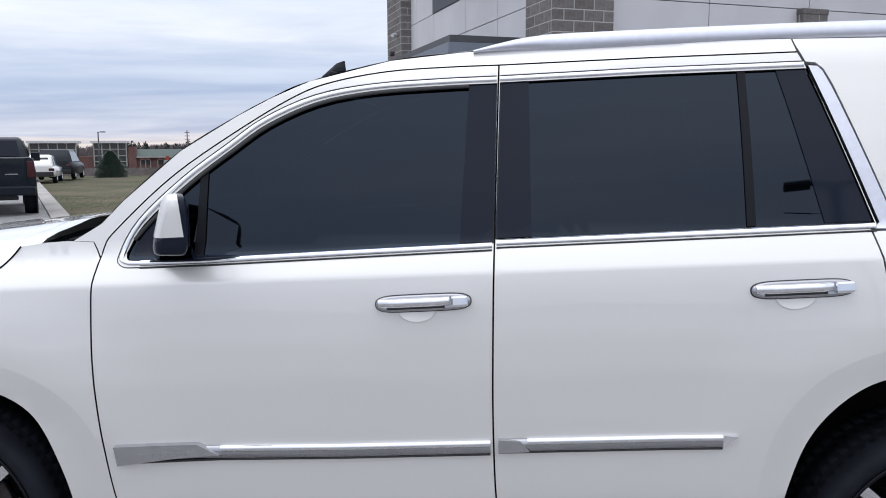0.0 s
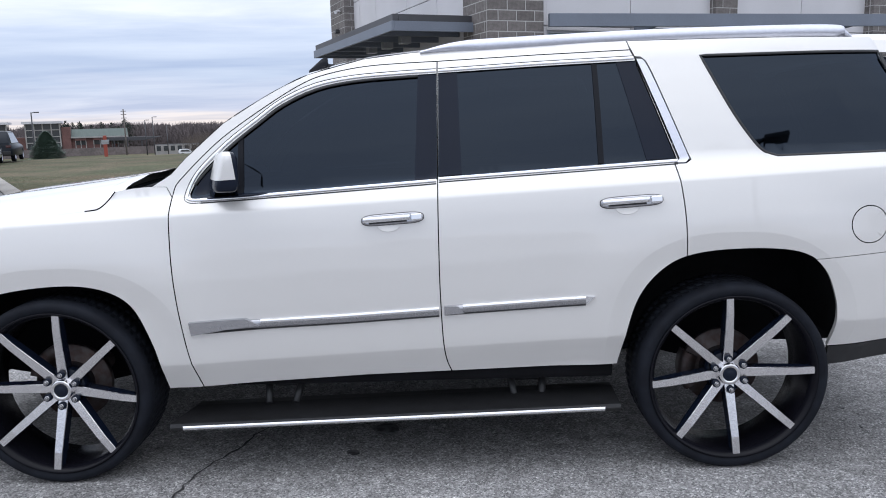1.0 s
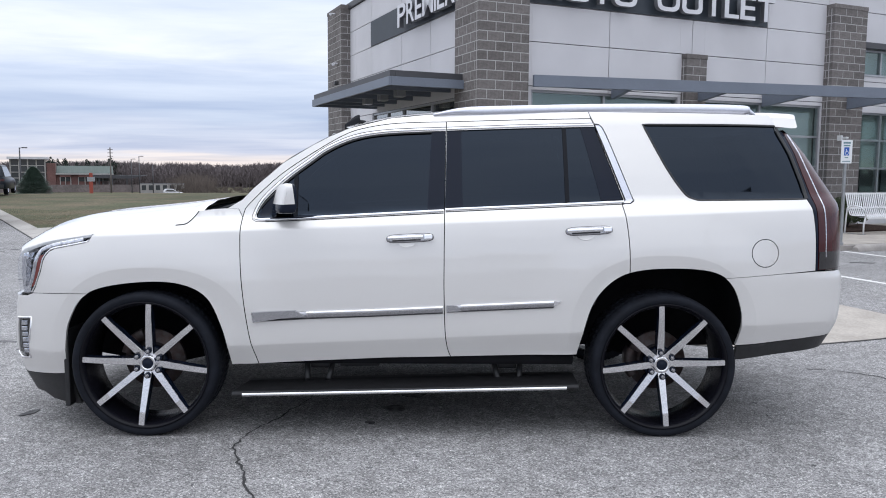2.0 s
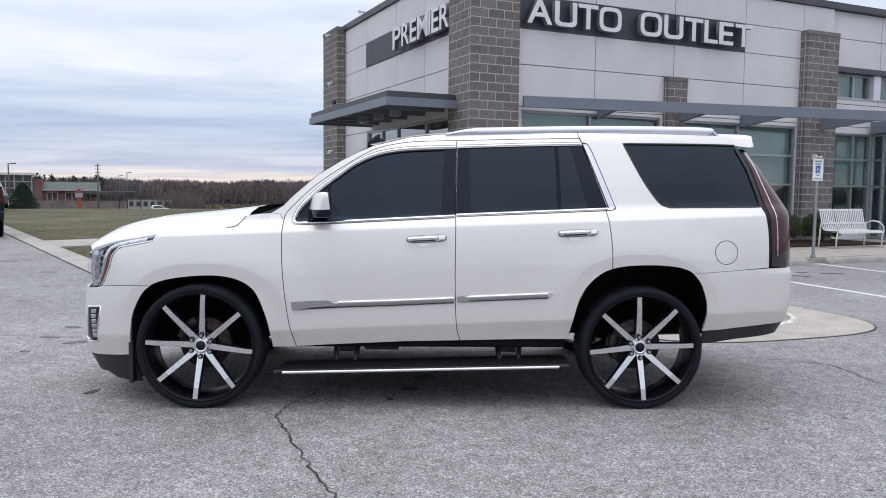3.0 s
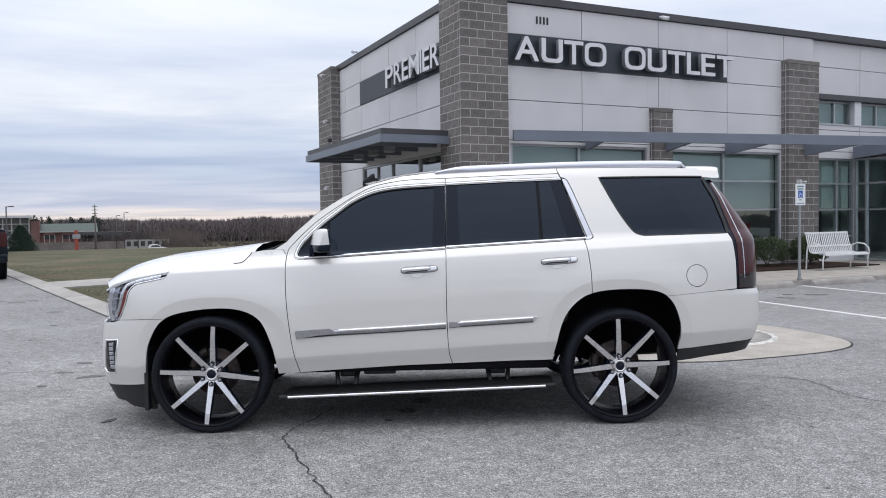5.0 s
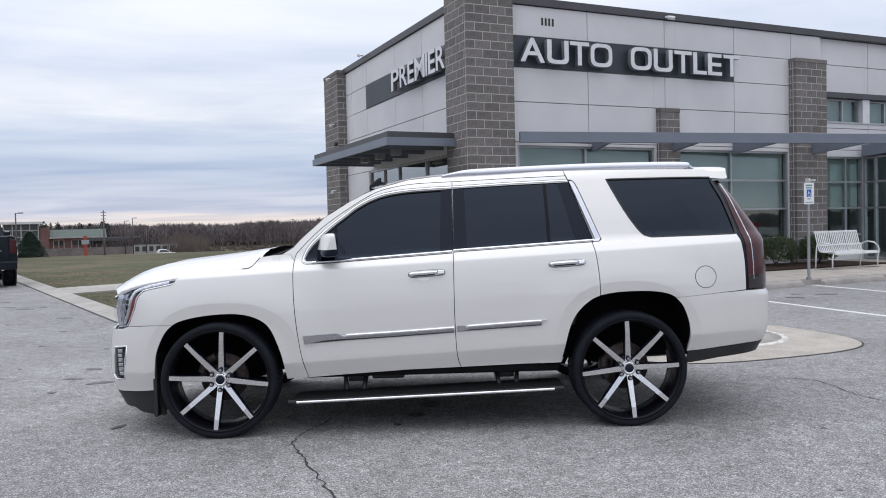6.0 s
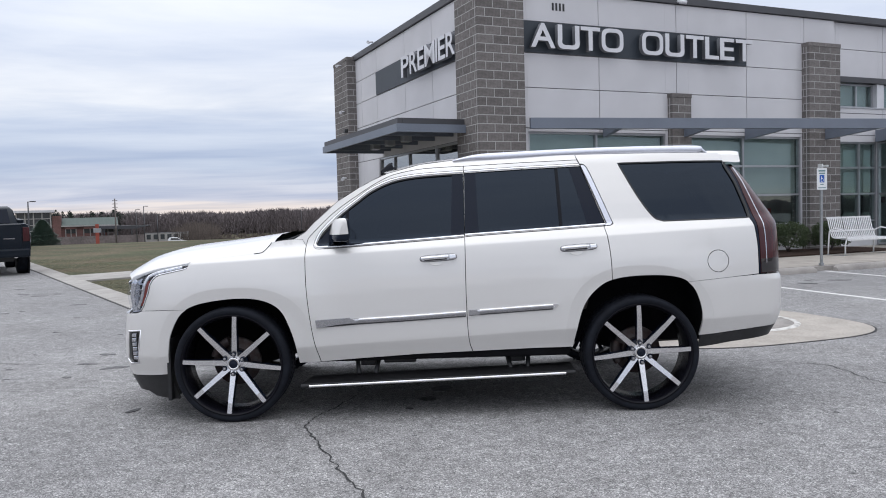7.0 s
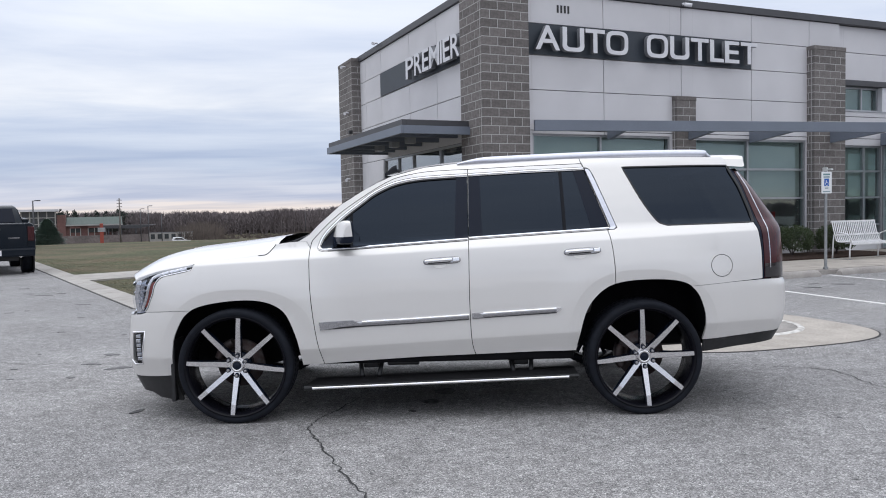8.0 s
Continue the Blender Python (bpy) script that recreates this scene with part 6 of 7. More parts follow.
def build_top():
    edge = [Vector(skin(s, z)) for s, z in ROOF_EDGE]
    line = smooth_line([tuple(p) for p in edge], 4)
    wind = [Vector(p) for p in line if p[0] <= -0.34]
    roof = [Vector(p) for p in line if p[0] > -0.36]
    part("windscreen", grid_mesh([across(p, 0.0, -0.048 * (1 - 0.5 * i / len(wind)), 20) for i, p in enumerate(wind)]), TINT_FRONT, suv, "tinted windscreen", True).visible_shadow = False
    part("roof", grid_mesh([across(p, 0.030 + 0.022 * smooth01((p.x + 0.3) / 0.8), -0.08 * (1 - smooth01((p.x + 0.4) / 0.8)), 24, 2.6) for p in roof]), PAINT, suv, "white roof", True)
    # rear spoiler
    rows = []
    for x, zt, zb in ((1.97, 1.860, 1.80), (2.06, 1.865, 1.80), (2.12, 1.866, 1.79), (2.20, 1.864, 1.786), (2.262, 1.861, 1.780), (2.288, 1.857, 1.781), (2.296, 1.850, 1.788)):
        row = []
        for k in range(21):
            t = -1 + 2 * k / 20
            row.append(Vector((x + 0.10 * (1 - abs(t) ** 3) * smooth01((x - 1.99) / 0.2), 0.728 * t, zt + 0.045 * (1 - t * t) - (0.022 if abs(t) > 0.99 else 0.0))))
        for k in range(20, -1, -1):
            t = -1 + 2 * k / 20
            row.append(Vector((x + 0.10 * (1 - abs(t) ** 3) * smooth01((x - 1.99) / 0.2), 0.752 * t, zb + 0.03 * (1 - t * t))))
        rows.append(row)
    bm = grid_mesh(rows, close=True)
    bm.faces.new([bm.verts.new(p) for p in rows[-1]])
    bmesh.ops.recalc_face_normals(bm, faces=bm.faces)
    for f in bm.faces:
        f.smooth = False
    part("spoiler", bm, PAINT, suv, "white roof spoiler", False)
    # bonnet
    rows = []
    for s, z in HOOD_SHUT:
        p = skin(s, z, 0.003)
        f = smooth01((p.x + 2.30) / 0.5)
        nose_push = -0.20 * (1 - smooth01((p.x + 2.28) / 0.9))
        row = []
        for k in range(29):
            t = -1 + 2 * k / 28
            a = 1 - abs(t)
            sh = 1 - (1 - min(1, a / 0.22)) ** 2.2
            c = 1 - abs(t) ** 2.2
            lift = (0.018 + 0.042 * f) * sh + (0.010 + 0.05 * f) * c + 0.008 * math.exp(-((abs(t) - 0.55) / 0.09) ** 2) * f
            # behind its corners the bonnet runs on level, only its edge follows the shut line up
            inner = smooth01(a / 0.07)
            level = min(p.z, 1.206 + 0.13 * (p.x + 1.26))
            row.append(Vector((p.x + nose_push * c, -p.y * t, p.z + (level - p.z) * inner + lift)))
        for k, e in ((0, row[0]), (len(row) + 1, row[-1])):
            row.insert(k, e + Vector((0, 0.001 * math.copysign(1, e.y), -0.018)))
        rows.append(row)
    part("bonnet", grid_mesh(rows), PAINT, suv, "white bonnet", True)
    for sd in (-1, 1):
        part("bonnet_seam", skin_strip(HOOD_SHUT[20:], 0.0026, 0.0030, sd), LINER, suv, "dark shut line of the bonnet")
    # scuttle under the windscreen
    rows = []
    for x, dz in ((-1.20, 0.055), (-1.12, 0.02), (-1.03, 0.012)):
        p = skin(x, 1.285, 0.0)
        row = []
        for k in range(21):
            t = -1 + 2 * k / 20
            c = 1 - abs(t) ** 2.2
            row.append(Vector((x - 0.06 * c, -p.y * t, 1.24 + dz * 0.3 * min(1, 6 * (1 - abs(t))) + 0.03 * c)))
        rows.append(row)
    part("scuttle", grid_mesh(rows), SEAL_BLACK, suv, "black scuttle panel", True)
    for y, ln in ((-0.55, 0.62), (0.15, 0.62)):
        bm = tube([(-1.16, y - 0.15, 1.268), (-1.12, y + 0.1, 1.288), (-1.06, y + ln - 0.15, 1.318)], 0.008, 8)
        add_tube(bm, [(-1.08, y - 0.26, 1.282), (-1.085, y + 0.1, 1.302), (-1.07, y + 0.42, 1.322)], 0.006, 6)
        part("wiper", bm, SEAL_BLACK, suv)
    # grille between the head lamps
    rows = []
    for z in (0.60, 0.70, 0.82, 0.95, 1.03):
        rows.append([Vector((skin(S_FRONT, z).x - 0.005 + 0.12 * (abs(t)) ** 2.4, 0.68 * t, z)) for t in [-1 + k / 8 for k in range(17)]])
    gr = part("grille", grid_mesh(rows), TRIM_BLACK, suv, "dark grille with chrome bars", True)
    for z in (0.64, 0.71, 0.78, 0.85, 0.92, 0.99):
        part("grille_bar", tube([(skin(S_FRONT, z).x - 0.012 + 0.12 * abs(t) ** 2.4, 0.66 * t, z) for t in [-1 + k / 10 for k in range(21)]], 0.012, 8), CHROME, gr)
    # nose closing strip and lower floor
    part("underbody", box(-0.95, 0.95, -0.74, 0.74, 0.42, 0.50, 0.02), LINER, suv, "dark underbody")
    for y in (-0.46, 0.46):
        part("frame_rail", box(-1.9, 2.2, y - 0.05, y + 0.05, 0.42, 0.52, 0.015), LINER, suv)
    part("underbody", box(-2.15, -0.96, -0.45, 0.45, 0.44, 0.52, 0.02), LINER, suv)
    part("underbody", box(0.96, 2.3, -0.45, 0.45, 0.44, 0.58, 0.02), LINER, suv)
    for x in (-1.473, 1.473):
        part("axle", rod((x, -0.80, 0.412), (x, 0.80, 0.412), 0.045, 0.045, 12), IRON, suv)
    part("exhaust_pipe", tube([(-0.9, 0.25, 0.37), (0.8, 0.25, 0.37), (1.2, 0.4, 0.47), (1.9, 0.45, 0.50)], 0.035, 8), IRON, suv)
    part("muffler", rod((1.50, -0.15, 0.43), (2.22, -0.15, 0.45), 0.095, 0.095, 16), IRON, suv)
    # sills
    for sd in (-1, 1):
        part("sill", flip(box(-0.99, 0.97, -0.95, -0.70, 0.40, 0.47, 0.02), sd), LINER, suv)
    # cabin
    part("cabin_floor", box(-0.90, 0.92, -0.86, 0.86, 0.62, 0.66), CABIN, suv)
    part("dashboard", box(-1.02, -0.62, -0.84, 0.84, 0.95, 1.22, 0.06), CABIN, suv)
    for x, y in ((-0.05, -0.42), (-0.05, 0.42), (0.95, -0.42), (0.95, 0.42)):
        bm = box(x - 0.3, x + 0.22, y - 0.26, y + 0.26, 0.68, 0.98, 0.07)
        add_box(bm, x + 0.14, x + 0.34, y - 0.25, y + 0.25, 0.92, 1.44, 0.07)
        add_box(bm, x + 0.20, x + 0.32, y - 0.13, y + 0.13, 1.46, 1.62, 0.05)
        part("seat", bm, SEAT, suv)
    bm = bmesh.new()
    add_box(bm, 1.72, 1.9, -0.48, 0.48, 0.8, 1.42, 0.08)
    part("rear_seat", bm, SEAT, suv)
    part("headlining", grid_mesh([[Vector((x, 0.66 * t, 1.80 + 0.02 * (1 - t * t))) for t in (-1, -0.5, 0, 0.5, 1)] for x in (-0.3, 0.5, 1.3, 2.0)]), CABIN, suv, "", True)
    ring = revolve([(0.185, -0.012), (0.20, 0.0), (0.185, 0.012), (0.172, 0.0), (0.185, -0.012)], 32, "Z")
    bmesh.ops.transform(ring, matrix=pose(-0.50, -0.42, 1.22, 0, -65, 0), verts=ring.verts)
    part("steering_wheel", ring, TRIM_BLACK, suv)
    # aerial fin
    rows = []
    for x, w, zt in ((0.0, 0.004, 0.0), (0.04, 0.02, 0.035), (0.075, 0.022, 0.064), (0.105, 0.016, 0.074), (0.110, 0.012, 0.072), (0.114, 0.024, 0.036), (0.15, 0.022, 0.032), (0.175, 0.006, 0.012)):
        rows.append([Vector((x, -w, -0.04)), Vector((x, -w * 0.5, zt * 0.6)), Vector((x, 0, zt)), Vector((x, w * 0.5, zt * 0.6)), Vector((x, w, -0.04))])
    fin = grid_mesh(rows)
    f = part("aerial_fin", fin, SEAL_BLACK, suv, "black shark-fin aerial", True)
    f.matrix_basis = pose(-0.415, -0.32, 1.806) @ Matrix.Scale(0.86, 4)


TINT_FRONT = glass_material("windscreen_glass", (0.16, 0.19, 0.20))
build_top()
wheel_set("wheel", -1.473, -1, -5, "black and machined eight-spoke wheel with a low tyre")
wheel_set("wheel", 1.473, -1, 4, "black and machined eight-spoke wheel with a low tyre")
wheel_set("wheel", -1.473, 1, 10, "black and machined eight-spoke wheel with a low tyre")
wheel_set("wheel", 1.473, 1, 22, "black and machined eight-spoke wheel with a low tyre")
# ---- things before the shop ----


def parking_sign():
    s = thing("parking_sign", "white and blue accessible parking sign on a grey post", "sign", pose(*site(5.98, -4.16, 0.1), 0, 0, 8) @ Matrix.Diagonal((0.78, 0.78, 1.0, 1.0)))
    part("post", box(-0.03, 0.03, -0.03, 0.03, 0.0, 2.08, 0.006), GALV, s)
    part("base_collar", box(-0.05, 0.05, -0.05, 0.05, 0.0, 0.06, 0.01), GALV, s)
    plate = bmesh.new()
    pts = []
    for cx, cz, a0 in ((0.132, 2.048, 0), (-0.132, 2.048, 90), (-0.132, 1.632, 180), (0.132, 1.632, 270)):
        for k in range(5):
            a = radians(a0 + k * 22.5)
            pts.append((cx + 0.02 * math.cos(a), cz + 0.02 * math.sin(a)))
    f0 = [plate.verts.new((x, -0.036, z)) for x, z in pts]
    f1 = [plate.verts.new((x, -0.033, z)) for x, z in pts]
    plate.faces.new(f0)
    plate.faces.new(f1[::-1])
    for k in range(len(pts)):
        plate.faces.new((f0[k], f0[(k + 1) % len(pts)], f1[(k + 1) % len(pts)], f1[k]))
    bmesh.ops.recalc_face_normals(plate, faces=plate.faces)
    p = part("plate", plate, SIGN_WHITE, s)
    part("blue_square", box(-0.07, 0.07, -0.0385, -0.0365, 1.765, 1.925, 0.0), SIGN_BLUE, p)
    for x0, x1, z0, z1 in ((-0.10, 0.10, 1.995, 2.03), (-0.09, 0.09, 1.945, 1.972), (-0.05, 0.05, 1.715, 1.735), (-0.11, 0.11, 1.645, 1.662)):
        part("text_bar", box(x0, x1, -0.0385, -0.0365, z0, z1), SIGN_INK, p)
    ring = revolve([(0.034, -0.040), (0.044, -0.040)], 24)
    bmesh.ops.translate(ring, vec=(0.006, 0, 1.815), verts=ring.verts)
    part("wheel_symbol", ring, SIGN_WHITE, p)
    part("symbol_bar", box(-0.022, -0.006, -0.0405, -0.0392, 1.83, 1.895), SIGN_WHITE, p)
    part("symbol_bar", box(-0.006, 0.03, -0.0405, -0.0392, 1.846, 1.858), SIGN_WHITE, p)


def bench():
    b = thing("bench", "white metal bench with upright slats and looped arms", "bench", pose(*site(9.63, -2.05, 0.1), 0, 0, 23))
    back = smooth_line([(0.16, 0.93), (0.11, 0.72), (0.05, 0.52), (0.0, 0.445), (-0.12, 0.425), (-0.30, 0.435), (-0.42, 0.43), (-0.455, 0.395)], 3)
    for sec in range(3):
        x0 = -0.795 + sec * 0.535
        for k in range(8):
            x = x0 + 0.032 + k * 0.0655
            rows = []
            for y, z in back:
                rows.append([Vector((x - 0.018, y, z)), Vector((x + 0.018, y, z)), Vector((x + 0.018, y + 0.008, z - 0.008)), Vector((x - 0.018, y + 0.008, z - 0.008))])
            bm = grid_mesh(rows, close=True)
            for e in (rows[0], rows[-1]):
                bm.faces.new([bm.verts.new(p) for p in e])
            part("slat", bm, WHITE_STEEL, b)
        for y, z in ((0.17, 0.935), (0.065, 0.60), (-0.46, 0.39)):
            part("rail", box(x0, x0 + 0.522, y - 0.008, y + 0.02, z - 0.022, z + 0.022, 0.006), WHITE_STEEL, b)
    for x in (-0.825, 0.825):
        part("arm", tube([(x, 0.10, 0.0), (x, 0.08, 0.40), (x, 0.06, 0.60), (x, -0.10, 0.665), (x, -0.30, 0.64), (x, -0.42, 0.54), (x, -0.45, 0.40)], 0.018, 8), WHITE_STEEL, b)
        part("leg", tube([(x, -0.40, 0.0), (x, -0.40, 0.25), (x, -0.44, 0.42)], 0.018, 8), WHITE_STEEL, b)
        part("foot", box(x - 0.025, x + 0.025, -0.46, 0.16, 0.0, 0.014, 0.004), GALV, b)
    part("seat_tube", tube([(-0.82, -0.28, 0.40), (0.82, -0.28, 0.40)], 0.015, 8), GALV, b)


def shrub(cx, cy, rx, ry, h, seed):
    rnd = random.Random(seed)
    t = thing("shrub", "clipped dark green evergreen shrub in the mulch bed", "shrub", pose(*site(cx, cy, 0.12), 0, 0, 23), "shrubs by the windows")
    for _ in range(7):
        a = rnd.uniform(0, 6.28)
        part("stem", tube([(0, 0, 0), (0.3 * rx * math.cos(a), 0.3 * ry * math.sin(a), h * 0.4), (0.7 * rx * math.cos(a), 0.7 * ry * math.sin(a), h * 0.75)], 0.012, 5), BARE, t)
    vs, fs = [], []
    for _ in range(5200):
        a, c = rnd.uniform(0, 6.283), rnd.uniform(-0.75, 1.0)
        w = (1 - abs(c) ** 3.5) ** 0.5
        d = rnd.uniform(0.72, 1.03) * (1 + 0.10 * math.sin(3 * a + seed) + 0.07 * math.sin(7 * a + 5 * c))
        p = Vector((rx * w * d * math.cos(a), ry * w * d * math.sin(a), h * 0.52 + h * 0.48 * c * min(d, 1.0)))
        q = Euler((rnd.uniform(0, 6), rnd.uniform(0, 6), rnd.uniform(0, 6))).to_matrix()
        s = rnd.uniform(0.016, 0.034)
        k = len(vs)
        vs += [p + q @ Vector(v) * s for v in ((-1, 0, 0), (0, -0.5, 0.15), (1, 0, 0), (0, 0.5, 0.15))]
        fs.append((k, k + 1, k + 2, k + 3))
    me = bpy.data.meshes.new("foliage")
    me.from_pydata(vs, [], fs)
    me.materials.append(LEAF)
    o = new("foliage", me)
    o.parent = t


def wheel_stop(u0, u1):
    t = thing("parking_block", "rounded grey concrete parking block on the asphalt", "parking block", pose(*site((u0 + u1) / 2, -4.44), 0, 0, 23), "parking blocks")
    L = (u1 - u0) / 2
    rows = []
    for x, g in ((-L, 0.6), (-L + 0.05, 0.9), (-L + 0.12, 1.0), (L - 0.12, 1.0), (L - 0.05, 0.9), (L, 0.6)):
        rows.append([Vector((x, y * (0.8 + 0.2 * g), z * g)) for y, z in ((-0.085, 0.0), (-0.08, 0.06), (-0.055, 0.115), (-0.02, 0.13), (0.02, 0.13), (0.055, 0.115), (0.08, 0.06), (0.085, 0.0))])
    bm = grid_mesh(rows)
    for e in (rows[0], rows[-1]):
        bm.faces.new([bm.verts.new(p) for p in e])
    bmesh.ops.recalc_face_normals(bm, faces=bm.faces)
    part("block_body", bm, CONCRETE_2, t)
    for x in (-L * 0.7, L * 0.7):
        part("spike_cap", rod((x, 0, 0.12), (x, 0, 0.134), 0.018, 0.016, 10), GALV, t)


parking_sign()
bench()
shrub(8.95, -0.55, 0.62, 0.5, 0.82, 1)
shrub(10.35, -0.75, 0.55, 0.45, 0.80, 2)
shrub(7.4, -0.55, 0.6, 0.5, 0.80, 3)
wheel_stop(3.55, 5.45)
wheel_stop(6.05, 7.95)
wheel_stop(0.6, 2.45)
wheel_stop(9.2, 11.1)

# ---- other vehicles ----


def bearing(dx, dy, dist):
    return (-0.014 + dx * dist, -5.657 + dy * dist)


def car_wheel(parent, x, y, r, w, out):
    prof = [(0.0, 0.03), (r * 0.55, 0.03), (r * 0.62, 0.0), (r * 0.92, 0.0), (r, 0.03), (r, w - 0.03), (r * 0.9, w), (0.0, w)]
    bm = revolve([(p, a) for p, a in prof], 28)
    bmesh.ops.transform(bm, matrix=Matrix.Rotation(radians(90 if out > 0 else -90), 4, "Z"), verts=bm.verts)
    wh = part("wheel", bm, RUBBER, parent)
    wh.matrix_basis = pose(x, y, r)
    rim = revolve([(0.0, 0.01), (r * 0.2, 0.005), (r * 0.52, 0.022), (r * 0.58, 0.004)], 24)
    bmesh.ops.transform(rim, matrix=Matrix.Rotation(radians(90 if out > 0 else -90), 4, "Z"), verts=rim.verts)
    part("rim", rim, SATIN, wh)


def loft(rows):
    bm = grid_mesh(rows, close=True)
    for e in (rows[0], rows[-1]):
        bm.faces.new([bm.verts.new(p) for p in e])
    bmesh.ops.recalc_face_normals(bm, faces=bm.faces)
    return bm


def body_row(y, w, z0, z1, belt, r=0.06):
    """A car's cross-section at y: half-width w, from z0 to z1, widest at belt."""
    return [Vector((x, y, z)) for x, z in ((-w + 0.05, z0), (-w, z0 + r), (-w, belt), (-w + 0.04, z1 - r * 0.6), (-w + 0.12, z1), (w - 0.12, z1), (w - 0.04, z1 - r * 0.6), (w, belt), (w, z0 + r), (w - 0.05, z0))]


def pickup(at):
    """Rear bumper at y = 0, forward along +y."""
    t = thing("pickup_truck", "dark navy crew-cab pickup truck parked by the kerb", "pickup truck", at)
    part("bed", loft([body_row(0.16, 1.0, 0.62, 1.42, 1.1), body_row(0.22, 1.01, 0.60, 1.43, 1.1), body_row(1.0, 1.02, 0.60, 1.42, 1.1), body_row(2.05, 1.02, 0.58, 1.42, 1.1)]), NAVY, t)
    part("cab", loft([body_row(2.07, 1.02, 0.55, 1.40, 1.1), body_row(3.2, 1.02, 0.52, 1.38, 1.1), body_row(4.25, 1.01, 0.52, 1.34, 1.08)]), NAVY, t)
    part("bonnet", loft([body_row(4.27, 1.01, 0.55, 1.32, 1.05), body_row(5.2, 1.0, 0.55, 1.28, 1.0), body_row(5.75, 0.94, 0.6, 1.15, 0.95)]), NAVY, t)
    def gh(y, w0, w1, z0, z1):
        return [Vector(p) for p in ((-w0, y, z0), (-w1, y, z1 - 0.05), (-w1 + 0.08, y, z1), (w1 - 0.08, y, z1), (w1, y, z1 - 0.05), (w0, y, z0))]
    part("cab_roof", loft([gh(2.12, 0.93, 0.92, 1.36, 1.40), gh(2.30, 0.94, 0.78, 1.36, 1.88), gh(2.6, 0.95, 0.76, 1.36, 1.96), gh(3.6, 0.95, 0.76, 1.36, 1.96), gh(4.4, 0.92, 0.86, 1.30, 1.36)]), NAVY, t)
    part("rear_window", loft([[Vector((x, 2.105 - 0.006 + (z - 1.40) * 0.34, z)) for x, z in ((-0.70, 1.45), (-0.64, 1.86), (0.64, 1.86), (0.70, 1.45))], [Vector((x, 2.105 + 0.01 + (z - 1.40) * 0.34, z)) for x, z in ((-0.70, 1.45), (-0.64, 1.86), (0.64, 1.86), (0.70, 1.45))]]), GLOSS_BLACK, t)
    for sx in (-1, 1):
        pts = ((2.55, 1.44), (2.65, 1.86), (3.6, 1.86), (4.05, 1.44))
        part("side_window", loft([[Vector((sx * (0.955 - (z - 1.36) * 0.30 + g), y, z)) for y, z in pts] for g in (0.012, -0.02)]), SMOKE, t)
        part("tail_lamp", box(sx * 0.90 - 0.085, sx * 0.90 + 0.085, 0.135, 0.3, 0.93, 1.33, 0.02), RED_LENS, t, "red tail lamp")
        part("exhaust_tip", rod((sx * 0.62, 0.02, 0.55), (sx * 0.62, 0.25, 0.55), 0.07, 0.07, 14), CHROME, t)
        part("door_mirror", box(sx * 1.06 - 0.07, sx * 1.06 + 0.14 * sx + 0.02, 3.85, 3.97, 1.30, 1.55, 0.03), NAVY, t)
        for y in (1.18, 4.85):
            car_wheel(t, sx * 1.0, y, 0.41, 0.28, sx)
            part("arch", rod((sx * 0.99, y, 0.46), (sx * 1.028, y, 0.46), 0.53, 0.51, 28), TRIM_BLACK, t)
    tg = part("tailgate", box(-0.80, 0.80, 0.12, 0.17, 0.72, 1.41, 0.02), NAVY, t)
    part("tailgate_badge", box(0.34, 0.62, 0.114, 0.121, 1.005, 1.035, 0.0), DARK_CHROME, tg)
    part("tailgate_handle", box(-0.16, 0.16, 0.105, 0.125, 1.22, 1.30, 0.01), TRIM_BLACK, tg)
    bp = part("rear_bumper", box(-0.98, 0.98, -0.02, 0.22, 0.50, 0.74, 0.05), NAVY, t, "dark painted step bumper")
    part("number_plate", box(-0.15, 0.15, -0.03, -0.018, 0.54, 0.69, 0.0), SIGN_WHITE, bp)
    part("chassis", box(-0.6, 0.6, 0.3, 5.2, 0.38, 0.58, 0.03), TRIM_BLACK, t)


